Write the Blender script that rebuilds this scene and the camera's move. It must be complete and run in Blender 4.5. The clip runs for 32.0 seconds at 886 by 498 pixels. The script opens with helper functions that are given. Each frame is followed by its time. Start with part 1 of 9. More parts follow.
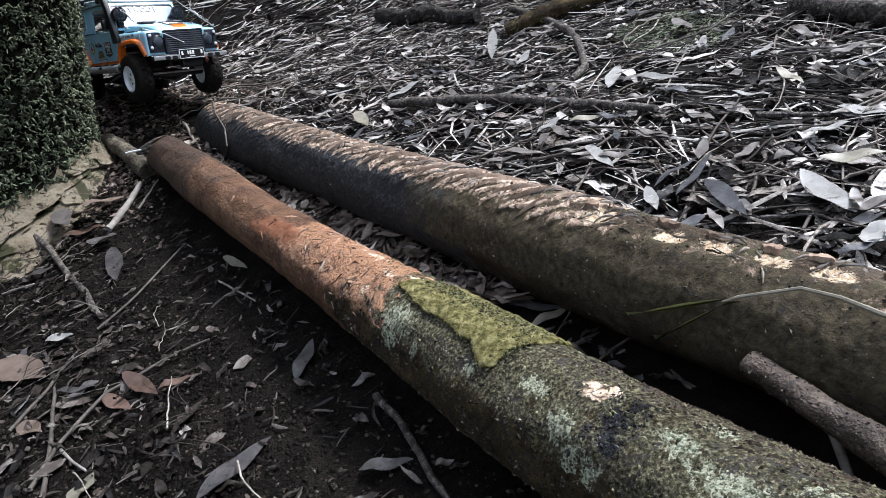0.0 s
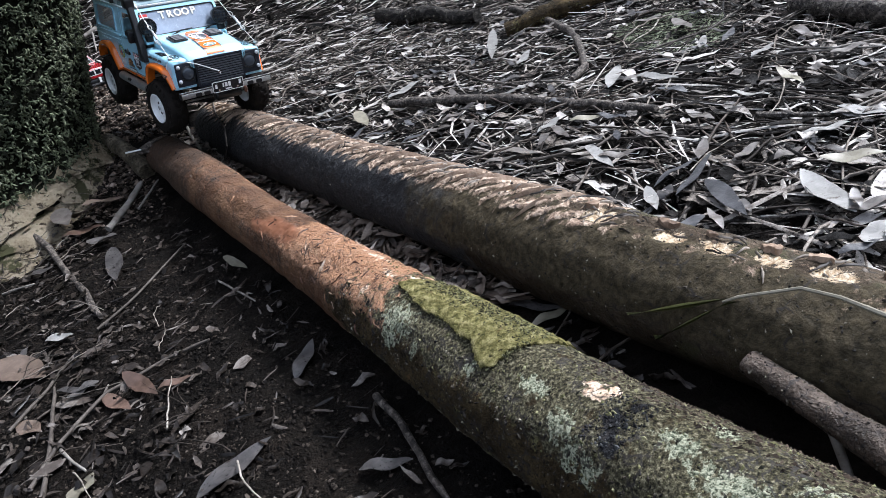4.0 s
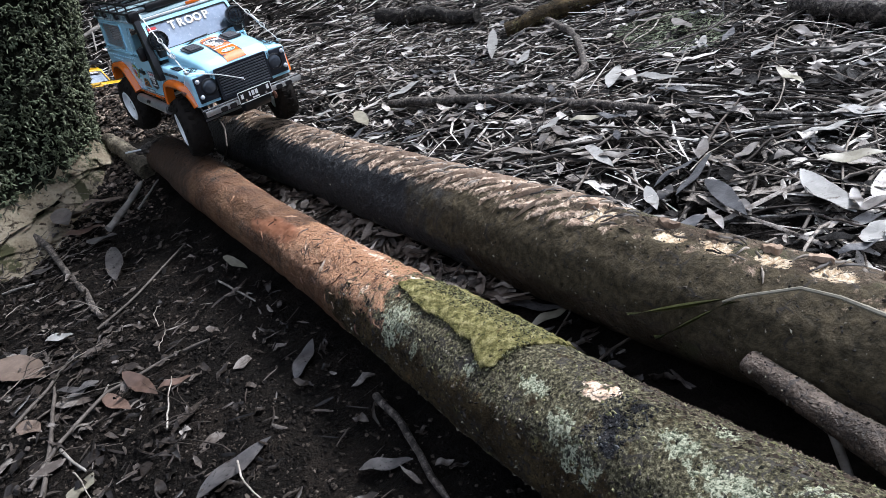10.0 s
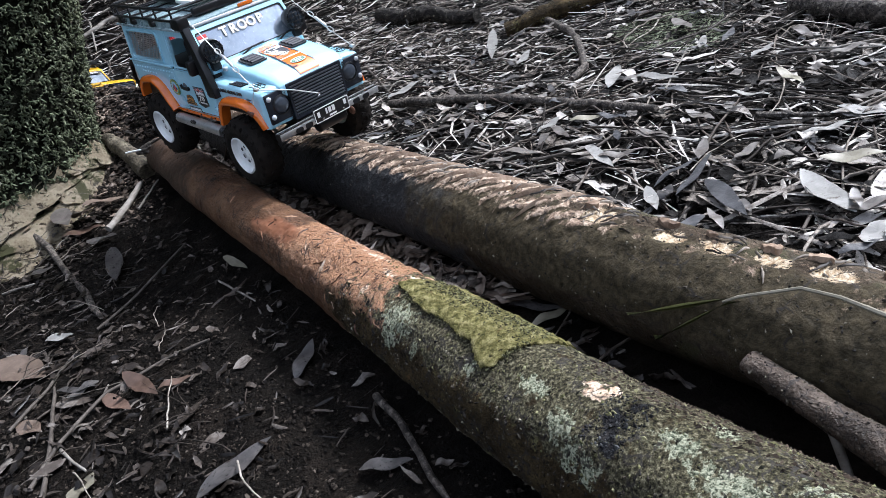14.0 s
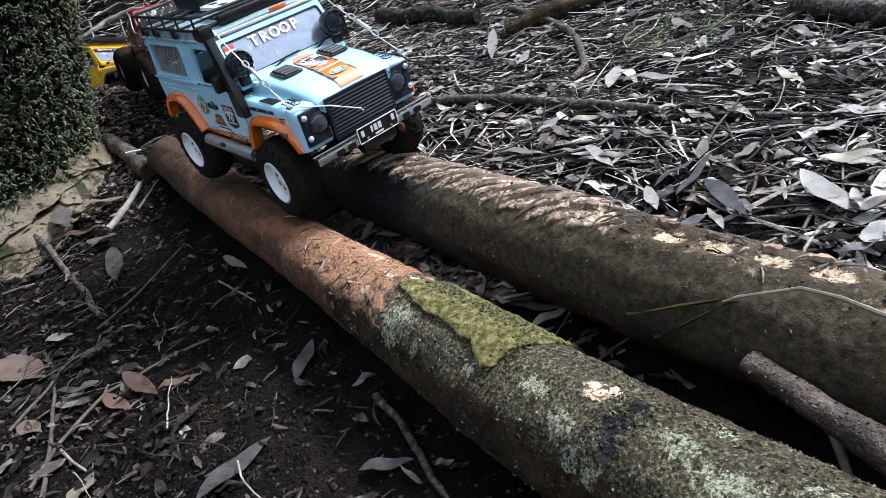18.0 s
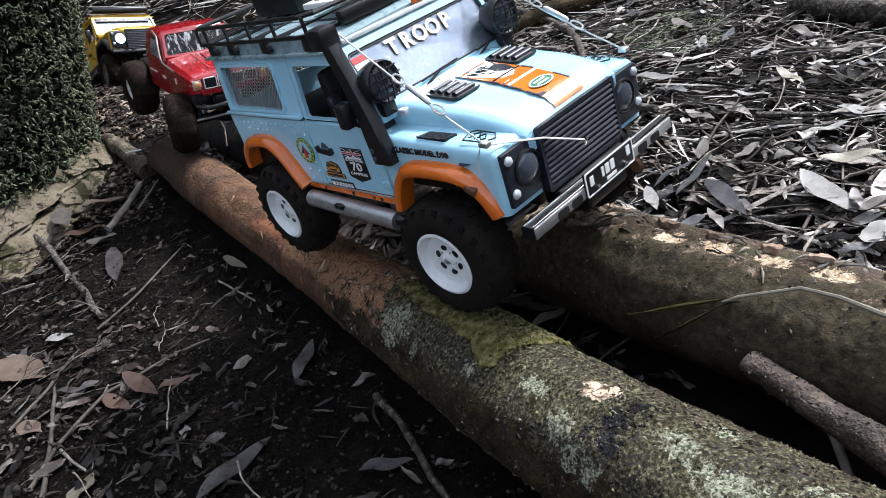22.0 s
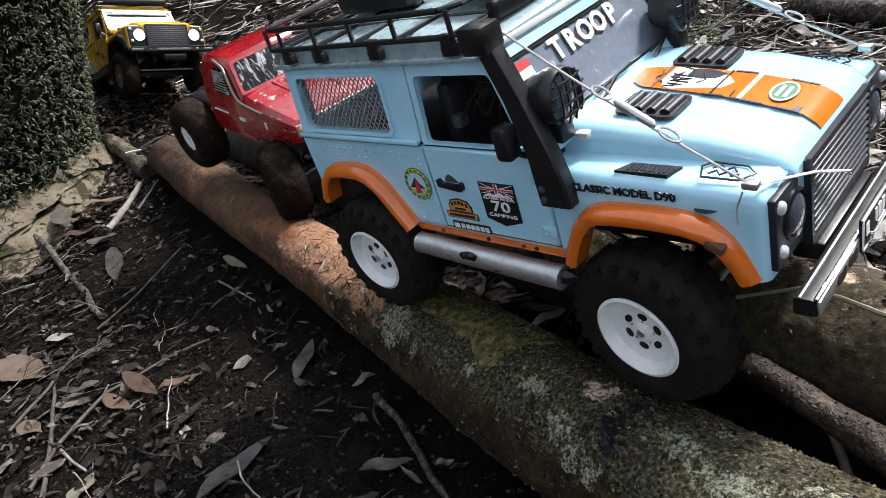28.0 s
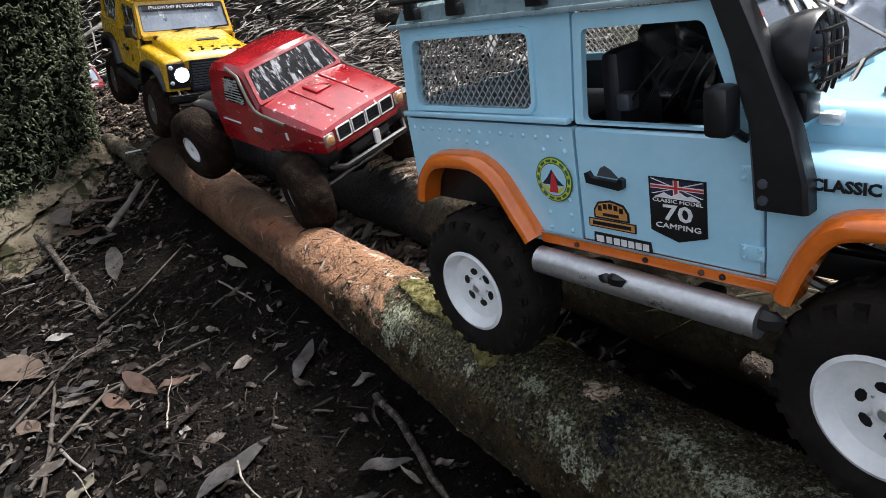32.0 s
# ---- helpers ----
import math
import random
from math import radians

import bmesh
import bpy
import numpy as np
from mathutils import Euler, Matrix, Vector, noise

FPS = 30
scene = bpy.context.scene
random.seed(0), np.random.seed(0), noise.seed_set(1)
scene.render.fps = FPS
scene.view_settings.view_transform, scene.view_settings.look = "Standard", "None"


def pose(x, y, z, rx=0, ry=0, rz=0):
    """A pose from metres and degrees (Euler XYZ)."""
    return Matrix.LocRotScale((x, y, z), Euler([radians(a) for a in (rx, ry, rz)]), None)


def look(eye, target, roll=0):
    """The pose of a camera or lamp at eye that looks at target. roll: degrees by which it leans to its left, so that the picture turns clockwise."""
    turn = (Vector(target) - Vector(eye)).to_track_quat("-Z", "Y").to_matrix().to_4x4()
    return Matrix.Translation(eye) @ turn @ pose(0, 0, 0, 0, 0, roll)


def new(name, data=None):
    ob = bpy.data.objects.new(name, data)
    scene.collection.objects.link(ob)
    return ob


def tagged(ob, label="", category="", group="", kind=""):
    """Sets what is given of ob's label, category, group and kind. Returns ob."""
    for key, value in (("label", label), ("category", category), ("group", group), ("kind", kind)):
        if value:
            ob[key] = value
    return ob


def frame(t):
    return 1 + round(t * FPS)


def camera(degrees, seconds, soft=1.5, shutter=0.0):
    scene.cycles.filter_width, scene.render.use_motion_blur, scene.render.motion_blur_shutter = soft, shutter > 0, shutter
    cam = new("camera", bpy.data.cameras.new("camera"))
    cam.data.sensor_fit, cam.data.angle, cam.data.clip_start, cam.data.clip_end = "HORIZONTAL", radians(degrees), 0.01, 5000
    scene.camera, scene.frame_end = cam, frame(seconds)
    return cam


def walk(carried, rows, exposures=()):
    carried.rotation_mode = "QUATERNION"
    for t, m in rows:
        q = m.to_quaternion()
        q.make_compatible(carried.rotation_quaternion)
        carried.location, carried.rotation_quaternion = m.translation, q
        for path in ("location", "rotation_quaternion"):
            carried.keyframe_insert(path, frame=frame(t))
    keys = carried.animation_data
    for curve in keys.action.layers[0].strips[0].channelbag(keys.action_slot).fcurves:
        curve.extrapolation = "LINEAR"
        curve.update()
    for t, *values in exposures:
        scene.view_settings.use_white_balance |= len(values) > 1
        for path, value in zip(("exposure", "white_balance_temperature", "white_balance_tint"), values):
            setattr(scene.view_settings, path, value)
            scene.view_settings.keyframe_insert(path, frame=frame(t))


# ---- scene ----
SECONDS = 32.0
cam = camera(66.3, SECONDS, soft=0.35)
EYE = (0.0, 0.0, 0.4433)
VIEW = look(EYE, (0.0, 0.8731, -0.0443), -18.87)
walk(cam, [(0.0, VIEW), (SECONDS, VIEW)], exposures=[(0.0, 1.86, 5800, 12), (15.0, 1.86, 5800, 12), (18.0, 1.86, 5850, 12), (21.0, 1.86, 5950, 12), (26.0, 1.86, 6300, 12), (29.0, 1.86, 6420, 12), (32.0, 1.86, 6420, 12)])

# ---- light: a bright overcast sky, cut off low down by an unseen ring ----
sky_world = bpy.data.worlds.new("sky")
scene.world = sky_world
sky_world.use_nodes = True
_n, _l = sky_world.node_tree.nodes, sky_world.node_tree.links
_sky = _n.new("ShaderNodeTexSky")
_sky.sky_type, _sky.sun_disc = "NISHITA", False
_sky.sun_elevation, _sky.sun_rotation = radians(50), radians(50)
_sky.air_density, _sky.dust_density = 1.0, 3.0
_haze = _n.new("ShaderNodeHueSaturation")
_haze.inputs["Saturation"].default_value = 0.35
_l.new(_sky.outputs[0], _haze.inputs["Color"])
_l.new(_haze.outputs[0], _n["Background"].inputs[0])
_n["Background"].inputs[1].default_value = 0.105
sun = new("sun", bpy.data.lights.new("sun", "SUN"))
sun.data.energy, sun.data.angle, sun.data.color = 2.0, radians(10), (1.0, 0.98, 0.95)
sun.matrix_world = look((3.4, 1.7, 3.5), (0, 0.6, 0))


# ---- materials ----
def ramp(nt, stops):
    node = nt.nodes.new("ShaderNodeValToRGB")
    els = node.color_ramp.elements
    while len(els) < len(stops):
        els.new(0.5)
    for e, (p, c) in zip(els, stops):
        e.position, e.color = p, (*c, 1)
    return node


def shader(name, stops, scale=40, rough=(0.5, 0.8), metal=0.0, bump=0.3, fine=6.0, spread=0.0, spots=None, coat=0.0, stretch=None, vary="", dist=0.002, spec=0.5):
    """A surface: colours along a noise, a finer noise for grain, gloss and relief.
    spots: (colour, scale, threshold) of stains. vary: 'object' or 'island' shifts the noise from piece to piece."""
    m = bpy.data.materials.new(name)
    m.use_nodes = True
    nt = m.node_tree
    N, L = nt.nodes, nt.links
    b = N["Principled BSDF"]
    tc = N.new("ShaderNodeTexCoord")
    vec = tc.outputs["Object"]
    if stretch:
        mp = N.new("ShaderNodeMapping")
        mp.inputs["Scale"].default_value = stretch
        L.new(vec, mp.inputs[0])
        vec = mp.outputs[0]
    n1 = N.new("ShaderNodeTexNoise")
    n1.inputs["Scale"].default_value, n1.inputs["Detail"].default_value, n1.inputs["Roughness"].default_value = scale, 5, 0.6
    n2 = N.new("ShaderNodeTexNoise")
    n2.inputs["Scale"].default_value, n2.inputs["Detail"].default_value, n2.inputs["Roughness"].default_value = scale * fine, 4, 0.65
    L.new(vec, n1.inputs["Vector"]), L.new(vec, n2.inputs["Vector"])
    mix = N.new("ShaderNodeMath")
    mix.operation = "MULTIPLY_ADD"
    mix.inputs[1].default_value, mix.inputs[2].default_value = 0.45, -0.22
    L.new(n2.outputs[0], mix.inputs[0])
    add = N.new("ShaderNodeMath")
    add.operation = "ADD"
    L.new(n1.outputs[0], add.inputs[0]), L.new(mix.outputs[0], add.inputs[1])
    fac = add.outputs[0]
    if vary:
        src = N.new("ShaderNodeObjectInfo").outputs["Random"] if vary == "object" else N.new("ShaderNodeNewGeometry").outputs["Random Per Island"]
        sh = N.new("ShaderNodeMath")
        sh.operation = "MULTIPLY_ADD"
        sh.inputs[1].default_value, sh.inputs[2].default_value = spread, -spread / 2
        L.new(src, sh.inputs[0])
        a2 = N.new("ShaderNodeMath")
        a2.operation = "ADD"
        L.new(fac, a2.inputs[0]), L.new(sh.outputs[0], a2.inputs[1])
        fac = a2.outputs[0]
    cr = ramp(nt, stops)
    L.new(fac, cr.inputs[0])
    col = cr.outputs[0]
    for c, sc, th in spots or ():
        ns = N.new("ShaderNodeTexNoise")
        ns.inputs["Scale"].default_value, ns.inputs["Detail"].default_value, ns.inputs["Roughness"].default_value = sc, 6, 0.7
        L.new(vec, ns.inputs["Vector"])
        rr = ramp(nt, [(th, (0, 0, 0)), (min(th + 0.06, 1.0), (1, 1, 1))])
        L.new(ns.outputs[0], rr.inputs[0])
        mx = N.new("ShaderNodeMix")
        mx.data_type = "RGBA"
        mx.inputs["B"].default_value = (*c, 1)
        L.new(rr.outputs[0], mx.inputs["Factor"]), L.new(col, mx.inputs["A"])
        col = mx.outputs["Result"]
    L.new(col, b.inputs["Base Color"])
    rg = N.new("ShaderNodeMapRange")
    rg.inputs["To Min"].default_value, rg.inputs["To Max"].default_value = rough
    L.new(n2.outputs[0], rg.inputs["Value"]), L.new(rg.outputs[0], b.inputs["Roughness"])
    b.inputs["Metallic"].default_value = metal
    b.inputs["Specular IOR Level"].default_value = spec
    b.inputs["Coat Weight"].default_value = coat
    b.inputs["Coat Roughness"].default_value = 0.12
    if bump:
        bp = N.new("ShaderNodeBump")
        bp.inputs["Strength"].default_value, bp.inputs["Distance"].default_value = bump, dist
        L.new(add.outputs[0], bp.inputs["Height"]), L.new(bp.outputs[0], b.inputs["Normal"])
    return m


def blend_along(name, first, second, at, soft):
    """Two surfaces on one log that meet in a ragged line at the given distance along it (attribute 'along')."""
    m = first.copy()
    m.name = name
    nt = m.node_tree
    N, L = nt.nodes, nt.links
    b1 = N["Principled BSDF"]
    made = {}
    for n in second.node_tree.nodes:
        if n.bl_idname == "ShaderNodeOutputMaterial":
            continue
        c = N.new(n.bl_idname)
        made[n.name] = c
        if n.bl_idname == "ShaderNodeValToRGB":
            els = c.color_ramp.elements
            while len(els) < len(n.color_ramp.elements):
                els.new(0.5)
            for e, o in zip(els, n.color_ramp.elements):
                e.position, e.color = o.position, o.color
        if n.bl_idname == "ShaderNodeMath":
            c.operation = n.operation
        if n.bl_idname == "ShaderNodeMix":
            c.data_type = n.data_type
        for i, o in zip(c.inputs, n.inputs):
            if hasattr(o, "default_value"):
                i.default_value = o.default_value
    for l in second.node_tree.links:
        if l.to_node.name in made:
            outs, ins = [o for o in l.from_node.outputs], [o for o in l.to_node.inputs]
            L.new(made[l.from_node.name].outputs[outs.index(l.from_socket)], made[l.to_node.name].inputs[ins.index(l.to_socket)])
    b2 = made["Principled BSDF"]
    at_node = N.new("ShaderNodeAttribute")
    at_node.attribute_name = "along"
    tc, ns = N.new("ShaderNodeTexCoord"), N.new("ShaderNodeTexNoise")
    ns.inputs["Scale"].default_value, ns.inputs["Detail"].default_value, ns.inputs["Roughness"].default_value = 14, 8, 0.68
    L.new(tc.outputs["Object"], ns.inputs["Vector"])
    ma = N.new("ShaderNodeMath")
    ma.operation = "MULTIPLY_ADD"
    ma.inputs[1].default_value, ma.inputs[2].default_value = soft, -at - soft / 2
    L.new(ns.outputs[0], ma.inputs[0])
    ad = N.new("ShaderNodeMath")
    ad.operation = "ADD"
    L.new(at_node.outputs["Fac"], ad.inputs[0]), L.new(ma.outputs[0], ad.inputs[1])
    mr = N.new("ShaderNodeMapRange")
    mr.inputs["From Min"].default_value, mr.inputs["From Max"].default_value = -0.004, 0.004
    L.new(ad.outputs[0], mr.inputs["Value"])
    mix = N.new("ShaderNodeMixShader")
    L.new(mr.outputs[0], mix.inputs[0]), L.new(b1.outputs[0], mix.inputs[1]), L.new(b2.outputs[0], mix.inputs[2])
    L.new(mix.outputs[0], N["Material Output"].inputs[0])
    return m


def layer(m, attr, stops, scale, reach=0.9, rough=(0.5, 0.75), bump=0.6, grain=260, soft=0.05, distort=0.0, dist=0.002, stretch=None, spec=0.12):
    """Lays another surface over a material where the attribute, torn by a noise, passes one half."""
    nt = m.node_tree
    N, L = nt.nodes, nt.links
    out = N["Material Output"]
    under = out.inputs[0].links[0].from_socket
    at, tc, edge, body = N.new("ShaderNodeAttribute"), N.new("ShaderNodeTexCoord"), N.new("ShaderNodeTexNoise"), N.new("ShaderNodeTexNoise")
    at.attribute_name = attr
    vec = tc.outputs["Object"]
    if stretch:
        mp = N.new("ShaderNodeMapping")
        mp.inputs["Scale"].default_value = stretch
        L.new(vec, mp.inputs[0])
        vec = mp.outputs[0]
    for n, sc, rg in ((edge, scale, 0.72), (body, grain, 0.65)):
        n.inputs["Scale"].default_value, n.inputs["Detail"].default_value, n.inputs["Roughness"].default_value = sc, 7, rg
        L.new(vec, n.inputs["Vector"])
    body.inputs["Distortion"].default_value = distort
    ma = N.new("ShaderNodeMath")
    ma.operation = "MULTIPLY_ADD"
    ma.inputs[1].default_value = reach * 2
    ma.inputs[2].default_value = -reach
    L.new(edge.outputs[0], ma.inputs[0])
    ad = N.new("ShaderNodeMath")
    L.new(at.outputs["Fac"], ad.inputs[0]), L.new(ma.outputs[0], ad.inputs[1])
    mr = N.new("ShaderNodeMapRange")
    mr.inputs["From Min"].default_value, mr.inputs["From Max"].default_value = 0.5 - soft, 0.5 + soft
    L.new(ad.outputs[0], mr.inputs["Value"])
    b = N.new("ShaderNodeBsdfPrincipled")
    b.inputs["Specular IOR Level"].default_value = spec
    cr = ramp(nt, stops)
    L.new(body.outputs[0], cr.inputs[0]), L.new(cr.outputs[0], b.inputs["Base Color"])
    rg = N.new("ShaderNodeMapRange")
    rg.inputs["To Min"].default_value, rg.inputs["To Max"].default_value = rough
    L.new(body.outputs[0], rg.inputs["Value"]), L.new(rg.outputs[0], b.inputs["Roughness"])
    hs = N.new("ShaderNodeMath")
    L.new(body.outputs[0], hs.inputs[0]), L.new(mr.outputs[0], hs.inputs[1])
    bp = N.new("ShaderNodeBump")
    bp.inputs["Strength"].default_value, bp.inputs["Distance"].default_value = bump, dist
    L.new(hs.outputs[0], bp.inputs["Height"]), L.new(bp.outputs[0], b.inputs["Normal"])
    mix = N.new("ShaderNodeMixShader")
    L.new(mr.outputs[0], mix.inputs[0]), L.new(under, mix.inputs[1]), L.new(b.outputs[0], mix.inputs[2])
    L.new(mix.outputs[0], out.inputs[0])


def cracked(m, scale, width, gate, colour=(0.010, 0.007, 0.005), wobble=0.03):
    """Dark crooked cracks, present only where a broad noise passes the gate."""
    nt = m.node_tree
    N, L = nt.nodes, nt.links
    out = N["Material Output"]
    under = out.inputs[0].links[0].from_socket
    tc, warp, gn, vo = N.new("ShaderNodeTexCoord"), N.new("ShaderNodeTexNoise"), N.new("ShaderNodeTexNoise"), N.new("ShaderNodeTexVoronoi")
    warp.inputs["Scale"].default_value, warp.inputs["Detail"].default_value = 45, 4
    gn.inputs["Scale"].default_value, gn.inputs["Detail"].default_value = 26, 3
    vo.feature = "DISTANCE_TO_EDGE"
    vo.inputs["Scale"].default_value = scale
    vm = N.new("ShaderNodeVectorMath")
    vm.operation = "MULTIPLY_ADD"
    vm.inputs[1].default_value = (wobble,) * 3
    L.new(tc.outputs["Object"], warp.inputs["Vector"]), L.new(tc.outputs["Object"], gn.inputs["Vector"])
    L.new(warp.outputs["Color"], vm.inputs[0]), L.new(tc.outputs["Object"], vm.inputs[2]), L.new(vm.outputs[0], vo.inputs["Vector"])
    line = ramp(nt, [(0.0, (1, 1, 1)), (width, (0, 0, 0))])
    keep = ramp(nt, [(gate, (0, 0, 0)), (gate + 0.05, (1, 1, 1))])
    L.new(vo.outputs[0], line.inputs[0]), L.new(gn.outputs[0], keep.inputs[0])
    mu = N.new("ShaderNodeMath")
    mu.operation = "MULTIPLY"
    L.new(line.outputs[0], mu.inputs[0]), L.new(keep.outputs[0], mu.inputs[1])
    b = N.new("ShaderNodeBsdfPrincipled")
    b.inputs["Base Color"].default_value, b.inputs["Roughness"].default_value = (*colour, 1), 0.8
    mix = N.new("ShaderNodeMixShader")
    L.new(mu.outputs[0], mix.inputs[0]), L.new(under, mix.inputs[1]), L.new(b.outputs[0], mix.inputs[2])
    L.new(mix.outputs[0], out.inputs[0])


def plain(name, c, rough=0.5, metal=0.0, glow=0.0):
    """A small even part: paint, plastic, chrome or a lit lens, with slight grime."""
    m = shader(name, [(0.3, tuple(v * 0.82 for v in c)), (0.7, c)], 60, (max(rough - 0.1, 0.03), rough + 0.1), metal, 0.05)
    if glow:
        b = m.node_tree.nodes["Principled BSDF"]
        b.inputs["Emission Color"].default_value, b.inputs["Emission Strength"].default_value = (1.0, 0.97, 0.9, 1), glow
    return m


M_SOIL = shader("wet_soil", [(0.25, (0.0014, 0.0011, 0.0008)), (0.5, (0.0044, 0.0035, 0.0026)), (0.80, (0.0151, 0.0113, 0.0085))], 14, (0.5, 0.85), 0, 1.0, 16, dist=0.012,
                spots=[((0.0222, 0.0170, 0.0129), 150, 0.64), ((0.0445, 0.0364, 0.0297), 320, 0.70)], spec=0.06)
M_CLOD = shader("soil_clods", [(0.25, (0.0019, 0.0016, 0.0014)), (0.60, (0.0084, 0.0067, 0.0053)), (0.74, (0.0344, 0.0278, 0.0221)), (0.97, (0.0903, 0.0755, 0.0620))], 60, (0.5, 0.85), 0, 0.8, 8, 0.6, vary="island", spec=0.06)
M_MOUND = shader("brown_crumbly_soil", [(0.2, (0.0160, 0.0119, 0.0092)), (0.55, (0.0689, 0.0516, 0.0390)), (0.85, (0.1722, 0.1331, 0.1032)), (1.0, (0.3901, 0.3213, 0.2640))], 40, (0.5, 0.8), 0, 0.6, 8, 0.8, vary="island", spec=0.15)
M_LITTER = shader("shredded_litter", [(0.30, (0.0014, 0.0011, 0.0009)), (0.47, (0.0080, 0.0064, 0.0052)), (0.59, (0.1050, 0.0890, 0.0740)), (0.78, (0.2800, 0.2530, 0.2250)), (0.98, (0.4300, 0.4050, 0.3740))], 70, (0.40, 0.70), 0, 1.0, 7, 1.2, vary="island", spots=[((0.0300, 0.0240, 0.0190), 240, 0.60)], spec=0.10)
M_LITTER_GAP = shader("dry_brown_litter", [(0.15, (0.012, 0.0085, 0.006)), (0.5, (0.070, 0.052, 0.039)), (0.80, (0.19, 0.155, 0.125)), (0.98, (0.38, 0.34, 0.29))], 30, (0.3, 0.55), 0, 0.4, 9, 0.9, vary="island", spec=0.3)
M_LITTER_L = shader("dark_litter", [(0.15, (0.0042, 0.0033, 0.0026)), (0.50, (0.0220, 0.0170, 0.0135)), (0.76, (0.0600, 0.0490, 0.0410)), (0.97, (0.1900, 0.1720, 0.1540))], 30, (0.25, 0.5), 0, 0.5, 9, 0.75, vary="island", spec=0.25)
M_TWIG = shader("grey_twigs", [(0.2, (0.0125, 0.0100, 0.0081)), (0.5, (0.0575, 0.0462, 0.0375)), (0.75, (0.1625, 0.1400, 0.1175)), (1.0, (0.4125, 0.3750, 0.3250))], 60, (0.5, 0.8), 0, 0.5, 6, 0.8, vary="island", spec=0.15)
LEAF = {
    "pale": shader("leaf_pale_grey", [(0.3, (0.145, 0.140, 0.130)), (0.7, (0.255, 0.250, 0.234))], 60, (0.35, 0.6), 0, 0.5, 5, 0.3, vary="object", spots=[((0.085, 0.074, 0.060), 90, 0.60), ((0.035, 0.030, 0.025), 240, 0.66)], spec=0.25),
    "dark": shader("leaf_dark_wet", [(0.3, (0.0263, 0.0244, 0.0244)), (0.7, (0.0788, 0.0731, 0.0694))], 60, (0.2, 0.4), 0, 0.3, 5, 0.3, vary="object", spec=0.35),
    "slate": shader("leaf_slate", [(0.3, (0.030, 0.0305, 0.033)), (0.7, (0.078, 0.079, 0.083))], 60, (0.3, 0.55), 0, 0.5, 5, 0.2, vary="object", spots=[((0.16, 0.16, 0.16), 130, 0.66)], spec=0.25),
    "straw": shader("leaf_straw", [(0.3, (0.1348, 0.1218, 0.0881)), (0.7, (0.2281, 0.2125, 0.1607))], 60, (0.35, 0.55), 0, 0.3, 5, 0.2, vary="object", spots=[((0.0778, 0.0622, 0.0415), 100, 0.64)]),
    "grey": shader("leaf_grey_brown", [(0.3, (0.0596, 0.0518, 0.0456)), (0.7, (0.1296, 0.1166, 0.1037))], 60, (0.32, 0.55), 0, 0.3, 5, 0.3, vary="object"),
    "brown": shader("leaf_brown", [(0.3, (0.0518, 0.0311, 0.0217)), (0.7, (0.1037, 0.0648, 0.0477))], 60, (0.35, 0.55), 0, 0.3, 5, 0.3, vary="object"),
    "rust": shader("leaf_rust", [(0.3, (0.0711, 0.0507, 0.037)), (0.7, (0.1298, 0.0948, 0.0718))], 60, (0.4, 0.6), 0, 0.3, 5, 0.2, vary="object", spots=[((0.0293, 0.022, 0.0162), 60, 0.62)]),
}
WOOD = {
    "bark": shader("stick_bark", [(0.32, (0.0100, 0.0078, 0.0062)), (0.50, (0.0480, 0.0390, 0.0320)), (0.68, (0.1700, 0.1480, 0.1250))], 110, (0.45, 0.75), 0, 1.0, 4, spots=[((0.2800, 0.2600, 0.2320), 140, 0.61), ((0.0060, 0.0050, 0.0040), 70, 0.57)], dist=0.004, spec=0.3),
    "twig": shader("stick_grey", [(0.3, (0.0353, 0.0294, 0.0243)), (0.7, (0.0902, 0.0784, 0.0666))], 60, (0.45, 0.75), 0, 0.5, 6, spec=0.2),
    "pale": shader("stick_pale", [(0.3, (0.1176, 0.1029, 0.0857)), (0.7, (0.2352, 0.2205, 0.196))], 60, (0.45, 0.7), 0, 0.5, 6, spots=[((0.049, 0.0392, 0.0294), 90, 0.62)], spec=0.2),
}
M_ORANGE_BARK = shader("bare_orange_bark", [(0.2, (0.0169, 0.0091, 0.0049)), (0.42, (0.0690, 0.0326, 0.0159)), (0.60, (0.1211, 0.0611, 0.0305)), (0.88, (0.2323, 0.1425, 0.0788))], 16, (0.34, 0.62), 0, 1.0, 14, spots=[((0.0202, 0.0126, 0.0082), 36, 0.60), ((0.2703, 0.1966, 0.1351), 120, 0.68), ((0.0094, 0.0070, 0.0054), 200, 0.66)], dist=0.008, spec=0.3)
M_MOSSY_BARK = shader("mossy_bark", [(0.28, (0.0103, 0.0068, 0.0033)), (0.5, (0.0428, 0.0304, 0.0148)), (0.72, (0.0985, 0.0725, 0.0352)), (0.9, (0.1797, 0.1310, 0.0669))], 34, (0.5, 0.85), 0, 1.0, 12,
                      spots=[((0.1283, 0.1174, 0.0524), 26, 0.60), ((0.1540, 0.0863, 0.0406), 60, 0.64), ((0.0068, 0.0041, 0.0024), 150, 0.57), ((0.2224, 0.1794, 0.1002), 260, 0.70), ((0.0097, 0.0068, 0.0040), 330, 0.565), ((0.2744, 0.2278, 0.1206), 380, 0.645)], dist=0.010, spec=0.08)
